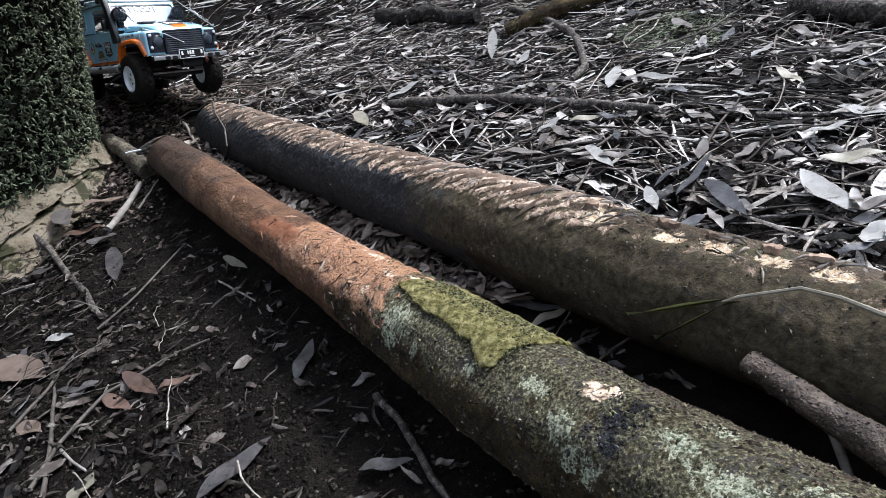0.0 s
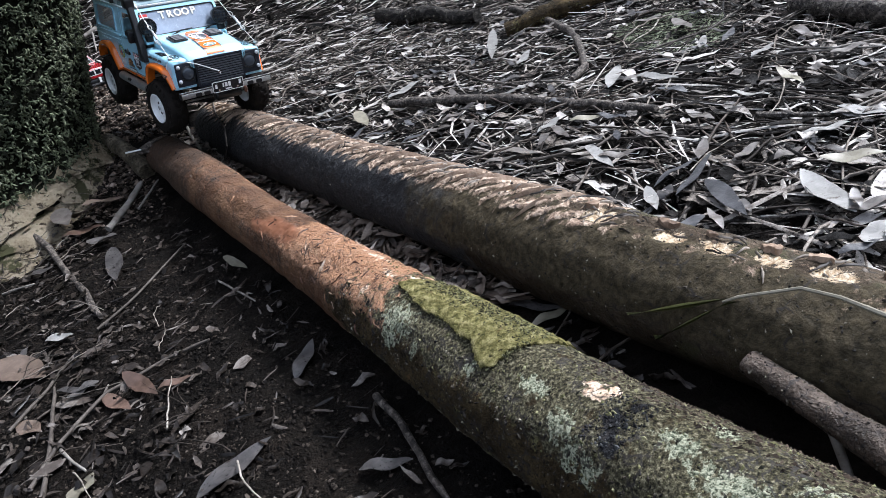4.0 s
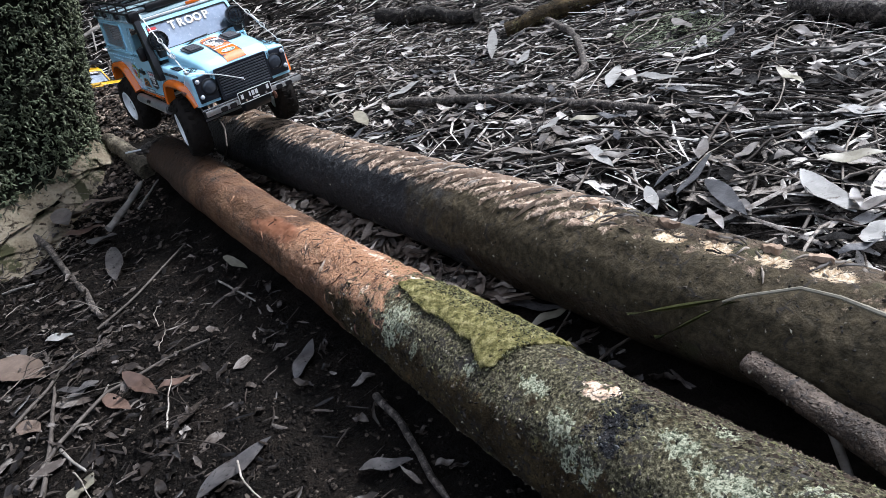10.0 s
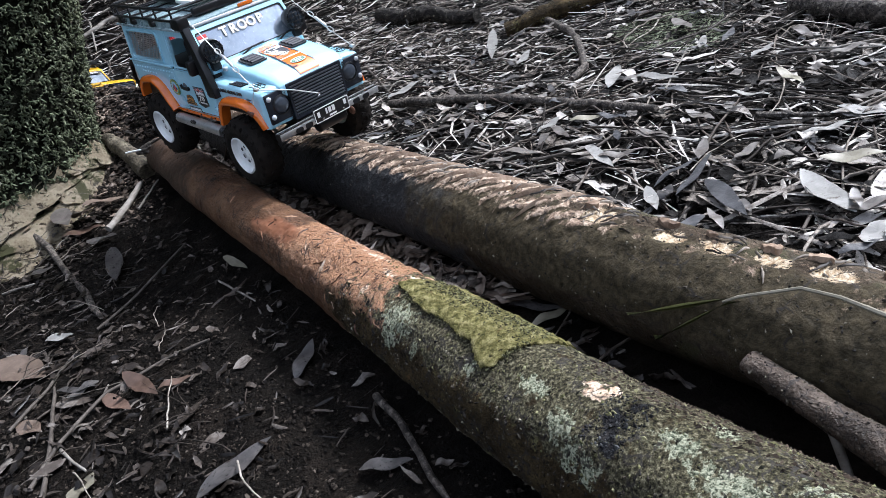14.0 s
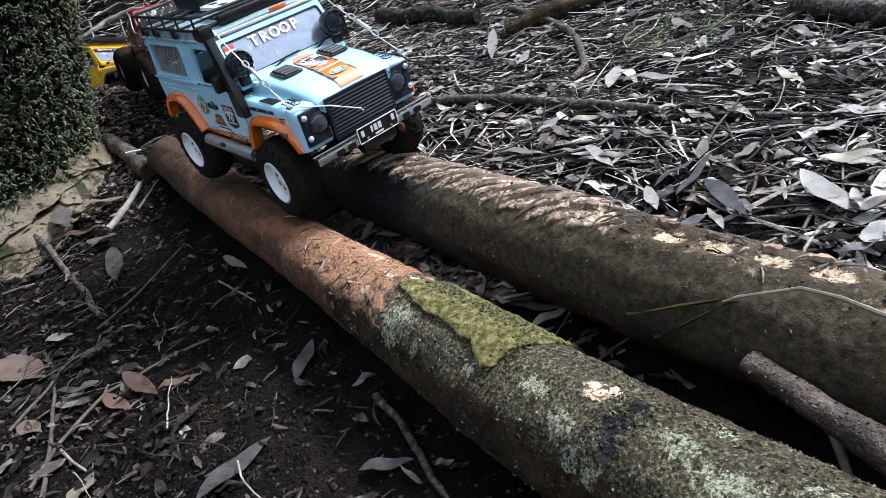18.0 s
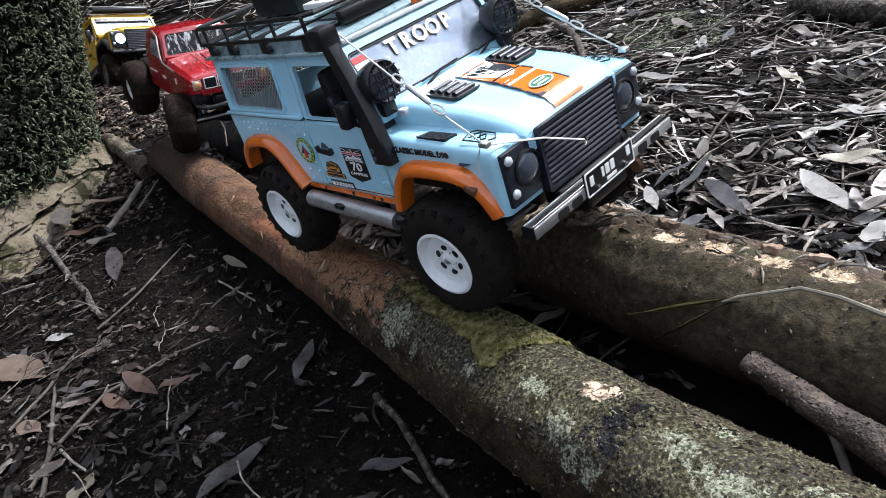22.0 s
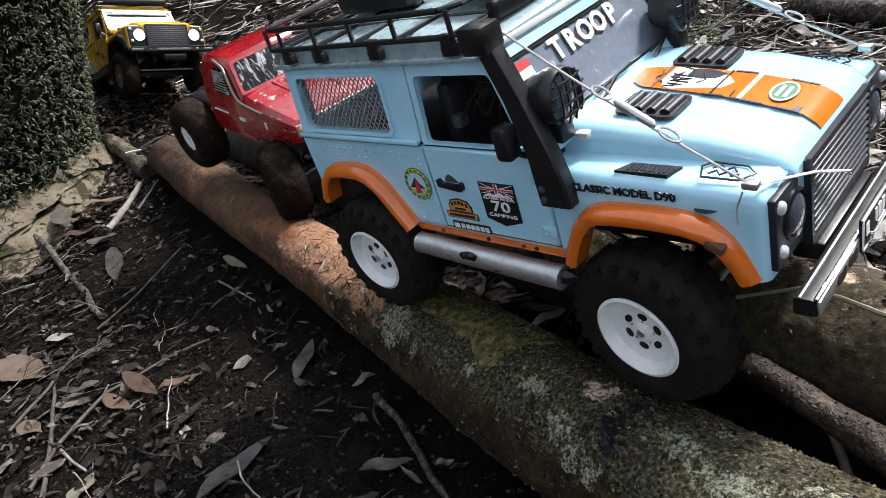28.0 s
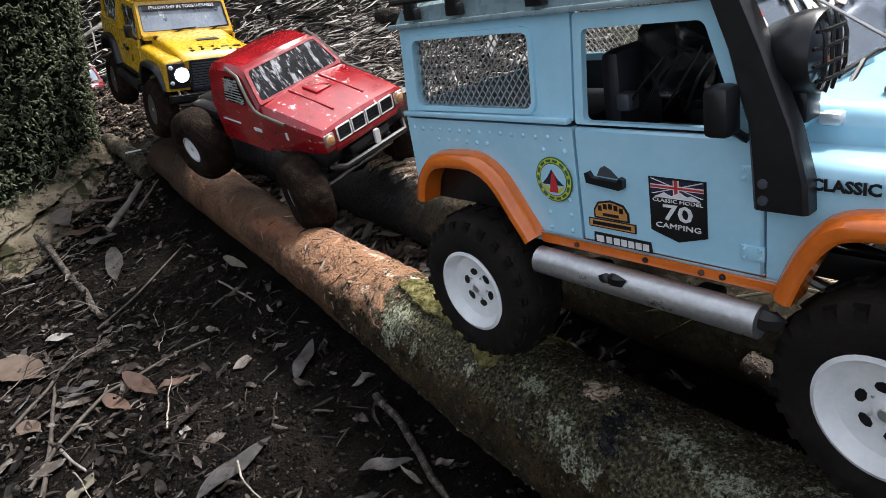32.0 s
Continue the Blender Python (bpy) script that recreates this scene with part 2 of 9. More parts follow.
M_DARK_BARK = shader("dark_grey_bark", [(0.28, (0.0148, 0.0106, 0.0073)), (0.5, (0.0523, 0.0398, 0.0278)), (0.75, (0.1191, 0.0948, 0.0685))], 26, (0.4, 0.75), 0, 1.0, 12,
                     spots=[((0.0696, 0.0655, 0.0380), 11, 0.54), ((0.0084, 0.0057, 0.0045), 20, 0.62), ((0.2227, 0.1719, 0.1241), 230, 0.665), ((0.0056, 0.0041, 0.0028), 130, 0.60), ((0.0084, 0.0066, 0.0047), 300, 0.60), ((0.2191, 0.1885, 0.1428), 360, 0.66)], dist=0.008, spec=0.05)
M_NEAR_BARK = blend_along("orange_to_mossy_bark", M_ORANGE_BARK, M_MOSSY_BARK, 0.99, 0.30)
layer(M_NEAR_BARK, "fray", [(0.30, (0.030, 0.0135, 0.0070)), (0.42, (0.160, 0.0690, 0.0330)), (0.50, (0.430, 0.2350, 0.1280)), (0.57, (0.195, 0.0930, 0.0480)), (0.68, (0.560, 0.3650, 0.2250))], 30, 0.8, (0.4, 0.65), 1.0, 75, 0.12, 3.0, 0.006, spec=0.3)
# Mud on the upper end, darkened further for shade from tree and car.
layer(M_NEAR_BARK, "mud", [(0.3, (0.022, 0.013, 0.008)), (0.55, (0.050, 0.030, 0.019)), (0.75, (0.090, 0.056, 0.036))], 26, 0.9, (0.45, 0.75), 0.8, 120, 0.2, 0.0, 0.003, spec=0.2)
layer(M_NEAR_BARK, "smooth", [(0.3, (0.1445, 0.0595, 0.0306)), (0.7, (0.221, 0.0978, 0.0527))], 24, 0.5, (0.28, 0.42), 0.2, 40, 0.16, spec=0.5)
# Green-grey bark for the upper side; the darker flank below also carries shade.
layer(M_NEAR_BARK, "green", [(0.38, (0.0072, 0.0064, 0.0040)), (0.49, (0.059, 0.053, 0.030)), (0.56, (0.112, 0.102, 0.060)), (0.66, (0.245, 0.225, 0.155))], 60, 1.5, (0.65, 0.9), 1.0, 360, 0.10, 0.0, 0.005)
layer(M_NEAR_BARK, "lichen", [(0.40, (0.034, 0.040, 0.024)), (0.48, (0.185, 0.202, 0.138)), (0.58, (0.41, 0.42, 0.305))], 170, 1.9, (0.7, 0.9), 1.0, 420, 0.05, 0.6, 0.004)
layer(M_NEAR_BARK, "bruise", [(0.35, (0.003, 0.003, 0.003)), (0.58, (0.014, 0.014, 0.016)), (0.74, (0.12, 0.125, 0.12))], 60, 1.2, (0.5, 0.8), 1.0, 190, 0.12, 0.0, 0.006)
layer(M_NEAR_BARK, "scar", [(0.34, (0.16, 0.090, 0.055)), (0.46, (0.46, 0.34, 0.24)), (0.6, (0.66, 0.56, 0.45))], 130, 1.7, (0.5, 0.75), 0.9, 150, 0.05, 0.8, 0.004)
cracked(M_NEAR_BARK, 42, 0.045, 0.50)
cracked(M_NEAR_BARK, 26, 0.020, 0.46, wobble=0.06)
# Dark wet bark on the camera-side flank, with its shade in the colour.
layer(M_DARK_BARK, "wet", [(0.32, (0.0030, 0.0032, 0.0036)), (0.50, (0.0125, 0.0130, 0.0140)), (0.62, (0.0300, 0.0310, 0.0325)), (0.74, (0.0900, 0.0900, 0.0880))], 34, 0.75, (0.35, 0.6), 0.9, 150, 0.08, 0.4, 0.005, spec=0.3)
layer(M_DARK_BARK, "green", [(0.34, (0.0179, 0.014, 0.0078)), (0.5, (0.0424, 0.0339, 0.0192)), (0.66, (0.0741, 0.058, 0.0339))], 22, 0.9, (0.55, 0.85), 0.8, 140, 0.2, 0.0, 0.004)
# Frayed bark; its pale tone also carries light on the crest.
layer(M_DARK_BARK, "fray", [(0.32, (0.0620, 0.0420, 0.0290)), (0.46, (0.2250, 0.1600, 0.1130)), (0.56, (0.4200, 0.3200, 0.2400)), (0.68, (0.6500, 0.5350, 0.4200))], 75, 1.0, (0.45, 0.7), 1.0, 120, 0.10, 1.0, 0.004)
layer(M_DARK_BARK, "scar", [(0.34, (0.15, 0.085, 0.045)), (0.46, (0.42, 0.31, 0.19)), (0.6, (0.60, 0.51, 0.385))], 110, 1.0, (0.5, 0.75), 1.0, 110, 0.05, 2.0, 0.005)
cracked(M_DARK_BARK, 30, 0.035, 0.53)
M_GRIT_DARK = shader("bark_grit", [(0.2, (0.004, 0.003, 0.0025)), (0.55, (0.016, 0.012, 0.009)), (0.80, (0.060, 0.050, 0.036)), (0.98, (0.22, 0.20, 0.15))], 50, (0.5, 0.85), 0, 0.4, 6, 0.95, vary="island", spec=0.2)
M_GRIT_BROWN = shader("brown_soil_crumbs", [(0.2, (0.010, 0.007, 0.005)), (0.6, (0.045, 0.033, 0.024)), (0.95, (0.12, 0.095, 0.072))], 60, (0.6, 0.9), 0, 0.5, 6, 0.7, vary="island", spec=0.1)
M_GRIT_BLACK = shader("rotten_bark_crumbs", [(0.2, (0.002, 0.002, 0.002)), (0.6, (0.008, 0.008, 0.010)), (0.95, (0.09, 0.095, 0.095))], 60, (0.5, 0.8), 0, 0.5, 6, 0.7, vary="island", spec=0.15)
M_GRIT_MOSS = shader("moss_grit", [(0.2, (0.0081, 0.0077, 0.0039)), (0.5, (0.0540, 0.0538, 0.0235)), (0.78, (0.1350, 0.1306, 0.0608)), (0.99, (0.2565, 0.2496, 0.1372))], 50, (0.6, 0.9), 0, 0.4, 6, 0.95, vary="island", spec=0.15)
M_FIBRE = shader("bark_fibre", [(0.15, (0.0234, 0.0101, 0.0047)), (0.42, (0.1013, 0.0416, 0.0198)), (0.68, (0.2649, 0.1398, 0.0778)), (0.98, (0.4831, 0.3094, 0.1980))], 50, (0.35, 0.6), 0, 0.4, 6, 0.9, vary="island", spec=0.4)
M_FIBRE_GREY = shader("grey_bark_fibre", [(0.15, (0.0099, 0.0074, 0.0056)), (0.45, (0.0527, 0.0409, 0.031)), (0.72, (0.1488, 0.124, 0.0992)), (0.98, (0.3224, 0.279, 0.2294))], 50, (0.45, 0.7), 0, 0.4, 6, 0.9, vary="island", spec=0.3)
M_MOSS = shader("bright_moss", [(0.28, (0.0253, 0.0286, 0.0063)), (0.5, (0.1437, 0.1298, 0.0468)), (0.72, (0.3277, 0.2948, 0.1395))], 130, (0.75, 0.95), 0, 1.0, 9, dist=0.006, spots=[((0.0184, 0.0165, 0.0072), 190, 0.60), ((0.1486, 0.1088, 0.0505), 40, 0.64)], spec=0.08)
M_RIDGE = shader("frayed_bark_ridge", [(0.25, (0.0709, 0.0439, 0.0288)), (0.55, (0.2081, 0.1447, 0.1000)), (0.85, (0.4350, 0.3335, 0.2479))], 70, (0.5, 0.75), 0, 0.7, 6, 0.4, vary="island", spec=0.2)
# Near-black bark puts the shade between moss tufts into the colour.
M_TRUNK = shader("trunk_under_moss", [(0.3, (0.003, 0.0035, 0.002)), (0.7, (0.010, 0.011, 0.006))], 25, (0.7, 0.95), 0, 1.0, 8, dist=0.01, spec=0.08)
M_TUFT = shader("trunk_moss", [(0.15, (0.0142, 0.0172, 0.0086)), (0.45, (0.0597, 0.0724, 0.0369)), (0.88, (0.1916, 0.2158, 0.1364))], 14, (0.5, 0.8), 0, 0.3, 8, 0.7, vary="island", spec=0.3)
M_FLAKE = shader("flaking_trunk_bark", [(0.25, (0.1344, 0.1074, 0.0695)), (0.5, (0.2834, 0.2368, 0.1641)), (0.8, (0.3977, 0.3500, 0.2605))], 22, (0.6, 0.85), 0, 0.8, 8, spots=[((0.0298, 0.0204, 0.0115), 34, 0.55), ((0.0595, 0.0585, 0.0269), 16, 0.54)], spec=0.2)
cracked(M_FLAKE, 22, 0.04, 0.50)
# For the unseen ring that holds back light from the low sky.
M_SKY_SHIELD = shader("unseen_sky_shield", [(0.3, (0.008, 0.010, 0.005)), (0.7, (0.035, 0.045, 0.020))], 2.5, (0.7, 0.95), 0, 0.5, 6, spec=0.08)
M_BRANCH = shader("wet_branch_bark", [(0.28, (0.0179, 0.0125, 0.0084)), (0.5, (0.0627, 0.0461, 0.0338)), (0.74, (0.1433, 0.1105, 0.0846))], 30, (0.4, 0.7), 0, 1.0, 8, spots=[((0.2507, 0.2402, 0.1972), 120, 0.66), ((0.0072, 0.0058, 0.0047), 90, 0.60)], dist=0.006, spec=0.3)
cracked(M_BRANCH, 60, 0.06, 0.48)
M_ROTTEN = shader("rotten_wood", [(0.32, (0.0040, 0.0034, 0.0028)), (0.52, (0.0180, 0.0150, 0.0122)), (0.72, (0.1100, 0.0980, 0.0840))], 46, (0.5, 0.8), 0, 1.0, 5, dist=0.006, spec=0.2, stretch=(1.6, 0.7, 2.0))
M_STUB = shader("mottled_stub_bark", [(0.28, (0.0150, 0.0125, 0.0080)), (0.48, (0.0720, 0.0600, 0.0410)), (0.72, (0.2100, 0.1850, 0.1350))], 34, (0.5, 0.8), 0, 1.0, 8, spots=[((0.0120, 0.0090, 0.0060), 60, 0.58), ((0.0500, 0.0480, 0.0240), 40, 0.60)], dist=0.005, spec=0.2)
M_STEM = shader("green_leaf", [(0.3, (0.0341, 0.0392, 0.0086)), (0.7, (0.0716, 0.0733, 0.0239))], 60, (0.35, 0.6), 0, 0.3, 6)

M_BLUE = shader("pale_blue_paint", [(0.3, (0.3301, 0.6050, 0.7488)), (0.7, (0.4046, 0.6850, 0.8216))], 14, (0.14, 0.28), 0, 0.03, 9, spots=[((0.1488, 0.2400, 0.2808), 60, 0.74), ((0.2325, 0.2400, 0.2184), 240, 0.735)], coat=0.8)
M_BLUE_LIGHT = shader("roof_blue_paint", [(0.3, (0.2100, 0.3000, 0.3250)), (0.7, (0.2600, 0.3450, 0.3675))], 14, (0.2, 0.36), 0, 0.04, 9, spots=[((0.0600, 0.0750, 0.0750), 40, 0.66), ((0.1500, 0.1400, 0.1200), 160, 0.66)], coat=0.15)
M_ORANGE = shader("orange_paint", [(0.3, (0.60, 0.125, 0.012)), (0.7, (0.74, 0.17, 0.016))], 30, (0.14, 0.28), 0, 0.03, 7, spots=[((0.10, 0.045, 0.02), 50, 0.72)], coat=0.7)
M_YELLOW = shader("yellow_paint", [(0.3, (0.46, 0.2593, 0.0084)), (0.7, (0.5576, 0.3371, 0.0139))], 20, (0.2, 0.36), 0, 0.03, 8, spots=[((0.0836, 0.0518, 0.0139), 50, 0.72)], coat=0.4)
# Pale spots in both reds are painted sky glints; dark ones are grime.
M_RED = shader("red_paint", [(0.3, (0.175, 0.0045, 0.0075)), (0.7, (0.30, 0.0085, 0.013))], 20, (0.10, 0.30), 0, 0.6, 6, spots=[((0.045, 0.012, 0.010), 45, 0.62), ((0.62, 0.46, 0.46), 75, 0.675), ((0.66, 0.52, 0.52), 170, 0.73)], coat=0.6, stretch=(0.7, 1.0, 1.6))
M_RED_GLINTS = shader("wet_red_paint_glints", [(0.3, (0.175, 0.0045, 0.0075)), (0.7, (0.30, 0.0085, 0.013))], 20, (0.10, 0.30), 0, 0.6, 6, spots=[((0.045, 0.012, 0.010), 45, 0.62), ((0.62, 0.46, 0.46), 65, 0.605), ((0.66, 0.52, 0.52), 170, 0.655)], coat=0.6, stretch=(0.7, 1.0, 1.6))
M_RUST = shader("rusty_steel", [(0.3, (0.06, 0.025, 0.014)), (0.7, (0.17, 0.075, 0.04))], 160, (0.5, 0.8), 0.2, 0.4, 30)
M_BLACK = shader("black_plastic", [(0.3, (0.0033, 0.0033, 0.0040)), (0.7, (0.0099, 0.0103, 0.0119))], 60, (0.22, 0.5), 0, 0.15, 6, spots=[((0.0231, 0.0198, 0.0165), 60, 0.70)], spec=0.45)
M_FRONT = shader("dark_grille_plastic", [(0.3, (0.0081, 0.0099, 0.0145)), (0.7, (0.0186, 0.0225, 0.0321))], 60, (0.3, 0.5), 0, 0.1, 6, spec=0.3)
M_RUBBER = shader("muddy_tyre_rubber", [(0.25, (0.0043, 0.0039, 0.0035)), (0.55, (0.0112, 0.0091, 0.0073)), (0.85, (0.0268, 0.0199, 0.0147))], 50, (0.65, 0.95), 0, 0.9, 6, dist=0.002, spec=0.15)
M_MUDDY = shader("mud_caked_rubber", [(0.25, (0.004, 0.0026, 0.0018)), (0.55, (0.0145, 0.0090, 0.0060)), (0.85, (0.050, 0.032, 0.021))], 110, (0.6, 0.9), 0, 1.0, 5, dist=0.004, spec=0.08)
M_RIM = shader("white_rim_paint", [(0.3, (0.66, 0.68, 0.68)), (0.7, (0.80, 0.81, 0.80))], 50, (0.25, 0.45), 0, 0.04, 6, spots=[((0.20, 0.14, 0.09), 70, 0.70)])
M_ALLOY = shader("scuffed_aluminium", [(0.3, (0.42, 0.43, 0.44)), (0.7, (0.66, 0.67, 0.67))], 60, (0.25, 0.5), 0.85, 0.15, 6, spots=[((0.14, 0.11, 0.09), 60, 0.62)])
M_WHITE = plain("white_sticker", (0.78, 0.79, 0.78), 0.35)
M_GUARD = plain("scuffed_dark_tube", (0.12, 0.105, 0.095), 0.4, 0.4)
M_CREAM = plain("worn_cream_letters", (0.70, 0.69, 0.62), 0.4)
# Greyer than the grille plastic: light on the slats put into the colour.
M_SLAT = plain("grey_grille_slats", (0.062, 0.068, 0.082), 0.35)
M_CHROME = plain("chrome", (0.75, 0.75, 0.76), 0.12, 1.0)
M_MESH = plain("mesh_steel", (0.46, 0.45, 0.43), 0.4, 0.4)
M_CABLE = plain("steel_cable", (0.60, 0.60, 0.58), 0.3, 0.6)
M_LENS = plain("clear_lens", (0.62, 0.66, 0.70), 0.12, 0.3)
M_DIMLENS = plain("smoked_lens", (0.045, 0.055, 0.07), 0.08)
M_LIT = plain("lit_headlamp", (0.9, 0.9, 0.88), 0.2, 0.0, 6.0)
M_AMBER = plain("amber_lens", (0.55, 0.30, 0.14), 0.25)
M_STOP = plain("red_lens", (0.6, 0.02, 0.02), 0.2)
M_SKIN_DARK = plain("dark_seat_vinyl", (0.022, 0.022, 0.026), 0.45)
M_BAG = shader("shiny_black_plastic_bag", [(0.3, (0.006, 0.006, 0.007)), (0.7, (0.014, 0.014, 0.016))], 40, (0.12, 0.3), 0, 0.6, 6, spec=0.6)
M_DECAL_Y = plain("yellow_sticker", (0.62, 0.58, 0.05), 0.4)
M_DECAL_G = plain("green_sticker", (0.025, 0.15, 0.075), 0.4)
M_DECAL_R = plain("red_sticker", (0.55, 0.035, 0.035), 0.4)
M_DECAL_B = plain("navy_sticker", (0.020, 0.020, 0.045), 0.4)
M_DECAL_T = plain("tan_sticker", (0.55, 0.26, 0.07), 0.4)


# Pale blue bases carry reflected sky in the colour; fine specks are scratches.
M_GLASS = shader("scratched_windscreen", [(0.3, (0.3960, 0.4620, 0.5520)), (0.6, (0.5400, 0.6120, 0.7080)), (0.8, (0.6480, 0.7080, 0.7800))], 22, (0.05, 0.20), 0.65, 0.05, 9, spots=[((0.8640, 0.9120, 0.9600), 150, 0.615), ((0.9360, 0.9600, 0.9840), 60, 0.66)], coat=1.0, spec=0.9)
M_GLASS_Y = shader("sky_toned_windscreen", [(0.3, (0.2160, 0.2565, 0.3105)), (0.6, (0.3510, 0.4050, 0.4725)), (0.8, (0.4860, 0.5400, 0.6075))], 26, (0.10, 0.30), 0.3, 0.08, 9, spots=[((0.8370, 0.8910, 0.9450), 60, 0.60), ((0.0675, 0.0743, 0.0810), 40, 0.62)], coat=0.6, spec=0.7)
# The pale stretched spots paint sky mirrored between branches.
M_GLASS_R = shader("sky_streaked_black_window", [(0.3, (0.004, 0.004, 0.006)), (0.7, (0.012, 0.012, 0.016))], 30, (0.12, 0.30), 0, 0.1, 6, spots=[((0.50, 0.52, 0.55), 75, 0.535), ((0.78, 0.79, 0.80), 130, 0.59)], spec=0.35, stretch=(0.35, 1.5, 0.45))


# ---- mesh helpers ----
def part(name, bm, material, parent=None, label="", sharp=38, smooth=True):
    """Links a bmesh as one mesh object under a thing or a part."""
    bmesh.ops.recalc_face_normals(bm, faces=bm.faces)
    me = bpy.data.meshes.new(name)
    bm.to_mesh(me)
    bm.free()
    me.materials.append(material)
    if smooth:
        me.polygons.foreach_set("use_smooth", [True] * len(me.polygons))
        me.set_sharp_from_angle(angle=radians(sharp))
    ob = new(name, me)
    ob.parent = parent
    return tagged(ob, label) if label else ob


def raw_mesh(name, verts, faces, material, smooth=True):
    me = bpy.data.meshes.new(name)
    me.from_pydata(verts, [], faces)
    me.materials.append(material)
    if smooth:
        me.polygons.foreach_set("use_smooth", [True] * len(me.polygons))
    return me


def box(bm, c, s, bev=0.0, turn=None):
    m = Matrix.Translation(c) @ (turn or Matrix.Identity(4)) @ Matrix.Diagonal((*s, 1))
    v = bmesh.ops.create_cube(bm, size=1, matrix=m)["verts"]
    if bev:
        bmesh.ops.bevel(bm, geom=list({e for w in v for e in w.link_edges}), offset=bev, segments=2, affect="EDGES", profile=0.5)
    return bm


def prism(bm, pts, a, b, axis="y"):
    """A polygon extruded from a to b: pts are (x, z) for axis y, (y, z) for x, (x, y) for z."""
    put = {"y": lambda p, t: (p[0], t, p[1]), "x": lambda p, t: (t, p[0], p[1]), "z": lambda p, t: (p[0], p[1], t)}[axis]
    lo, hi = [bm.verts.new(put(p, a)) for p in pts], [bm.verts.new(put(p, b)) for p in pts]
    bm.faces.new(lo), bm.faces.new(hi[::-1])
    for i in range(len(pts)):
        j = (i + 1) % len(pts)
        bm.faces.new((lo[i], lo[j], hi[j], hi[i]))
    return bm


def rounded(corners, rad, n=4):
    """The corners of a flat shape, each rounded to n + 1 points."""
    out = []
    for i, c in enumerate(corners):
        p, q = Vector(corners[i - 1]), Vector(corners[(i + 1) % len(corners)])
        c = Vector(c)
        a, b = c + (p - c).normalized() * min(rad, (p - c).length * 0.45), c + (q - c).normalized() * min(rad, (q - c).length * 0.45)
        for k in range(n + 1):
            t = k / n
            out.append(tuple(a * (1 - t) ** 2 + c * 2 * t * (1 - t) + b * t * t))
    return out


def frame_panel(bm, outer, inner, place, thick):
    """A panel with an opening: outer and inner outlines of equal count in 2D, place(p, depth) gives the 3D point."""
    rings = [[bm.verts.new(place(p, d)) for p in loop] for loop, d in ((outer, 0), (inner, 0), (inner, thick), (outer, thick))]
    for r0, r1 in zip(rings, rings[1:] + rings[:1]):
        for i in range(len(outer)):
            j = (i + 1) % len(outer)
            bm.faces.new((r0[i], r0[j], r1[j], r1[i]))
    return bm


def tube(bm, pts, r, seg=8, cap=True, squash=None):
    """A swept tube through pts; r is a number or one radius a point."""
    pts = [Vector(p) for p in pts]
    rs = r if isinstance(r, (list, tuple)) else [r] * len(pts)
    rings, ref = [], None
    for i, p in enumerate(pts):
        d = (pts[min(i + 1, len(pts) - 1)] - pts[max(i - 1, 0)]).normalized()
        if ref is None:
            ref = d.orthogonal().normalized()
        ref = (ref - d * ref.dot(d)).normalized()
        o = d.cross(ref)
        rings.append([bm.verts.new(p + (ref * math.cos(6.28319 * k / seg) + o * math.sin(6.28319 * k / seg)) * rs[i]) for k in range(seg)])
    for a, b in zip(rings, rings[1:]):
        for k in range(seg):
            bm.faces.new((a[k], a[(k + 1) % seg], b[(k + 1) % seg], b[k]))
    if cap:
        bm.faces.new(rings[0][::-1]), bm.faces.new(rings[-1])
    return bm


def lathe(bm, prof, seg=24, axis="y"):
    """Turns (radius, along) points about an axis through the origin."""
    rings = []
    for rr, t in prof:
        ring = []
        for k in range(seg):
            c, s = math.cos(6.28319 * k / seg) * rr, math.sin(6.28319 * k / seg) * rr
            ring.append(bm.verts.new((c, t, s) if axis == "y" else (t, c, s) if axis == "x" else (c, s, t)))
        rings.append(ring)
    for a, b in zip(rings, rings[1:]):
        for k in range(seg):
            bm.faces.new((a[k], a[(k + 1) % seg], b[(k + 1) % seg], b[k]))
    for ring in (rings[0], rings[-1]):
        bm.faces.new(ring)
    return bm


def moved(bm, m):
    bmesh.ops.transform(bm, matrix=m, verts=bm.verts)
    return bm


def loft(bm, sections):
    """Joins closed sections of equal count and caps both ends."""
    rings = [[bm.verts.new(p) for p in s] for s in sections]
    n = len(rings[0])
    for a, b in zip(rings, rings[1:]):
        for k in range(n):
            bm.faces.new((a[k], a[(k + 1) % n], b[(k + 1) % n], b[k]))
    bm.faces.new(rings[0]), bm.faces.new(rings[-1])
    return bm


def lettering(name, text, size, m, material, parent, depth=0.0003, bold=0.0):
    cu = bpy.data.curves.new(name, "FONT")
    cu.body, cu.size, cu.extrude, cu.align_x, cu.align_y, cu.resolution_u = text, size, depth, "CENTER", "CENTER", 2
    cu.offset = bold
    tmp = bpy.data.objects.new(name, cu)
    me = bpy.data.meshes.new_from_object(tmp)
    bpy.data.objects.remove(tmp)
    me.materials.clear()
    me.materials.append(material)
    me.transform(m)
    ob = new(name, me)
    ob.parent = parent
    return ob


def basis(origin, xdir, ydir):
    """A matrix whose x and y axes lie along the given directions."""
    x, y = Vector(xdir).normalized(), Vector(ydir).normalized()
    z = x.cross(y).normalized()
    y = z.cross(x)
    return Matrix.Translation(origin) @ Matrix((x, y, z)).transposed().to_4x4()


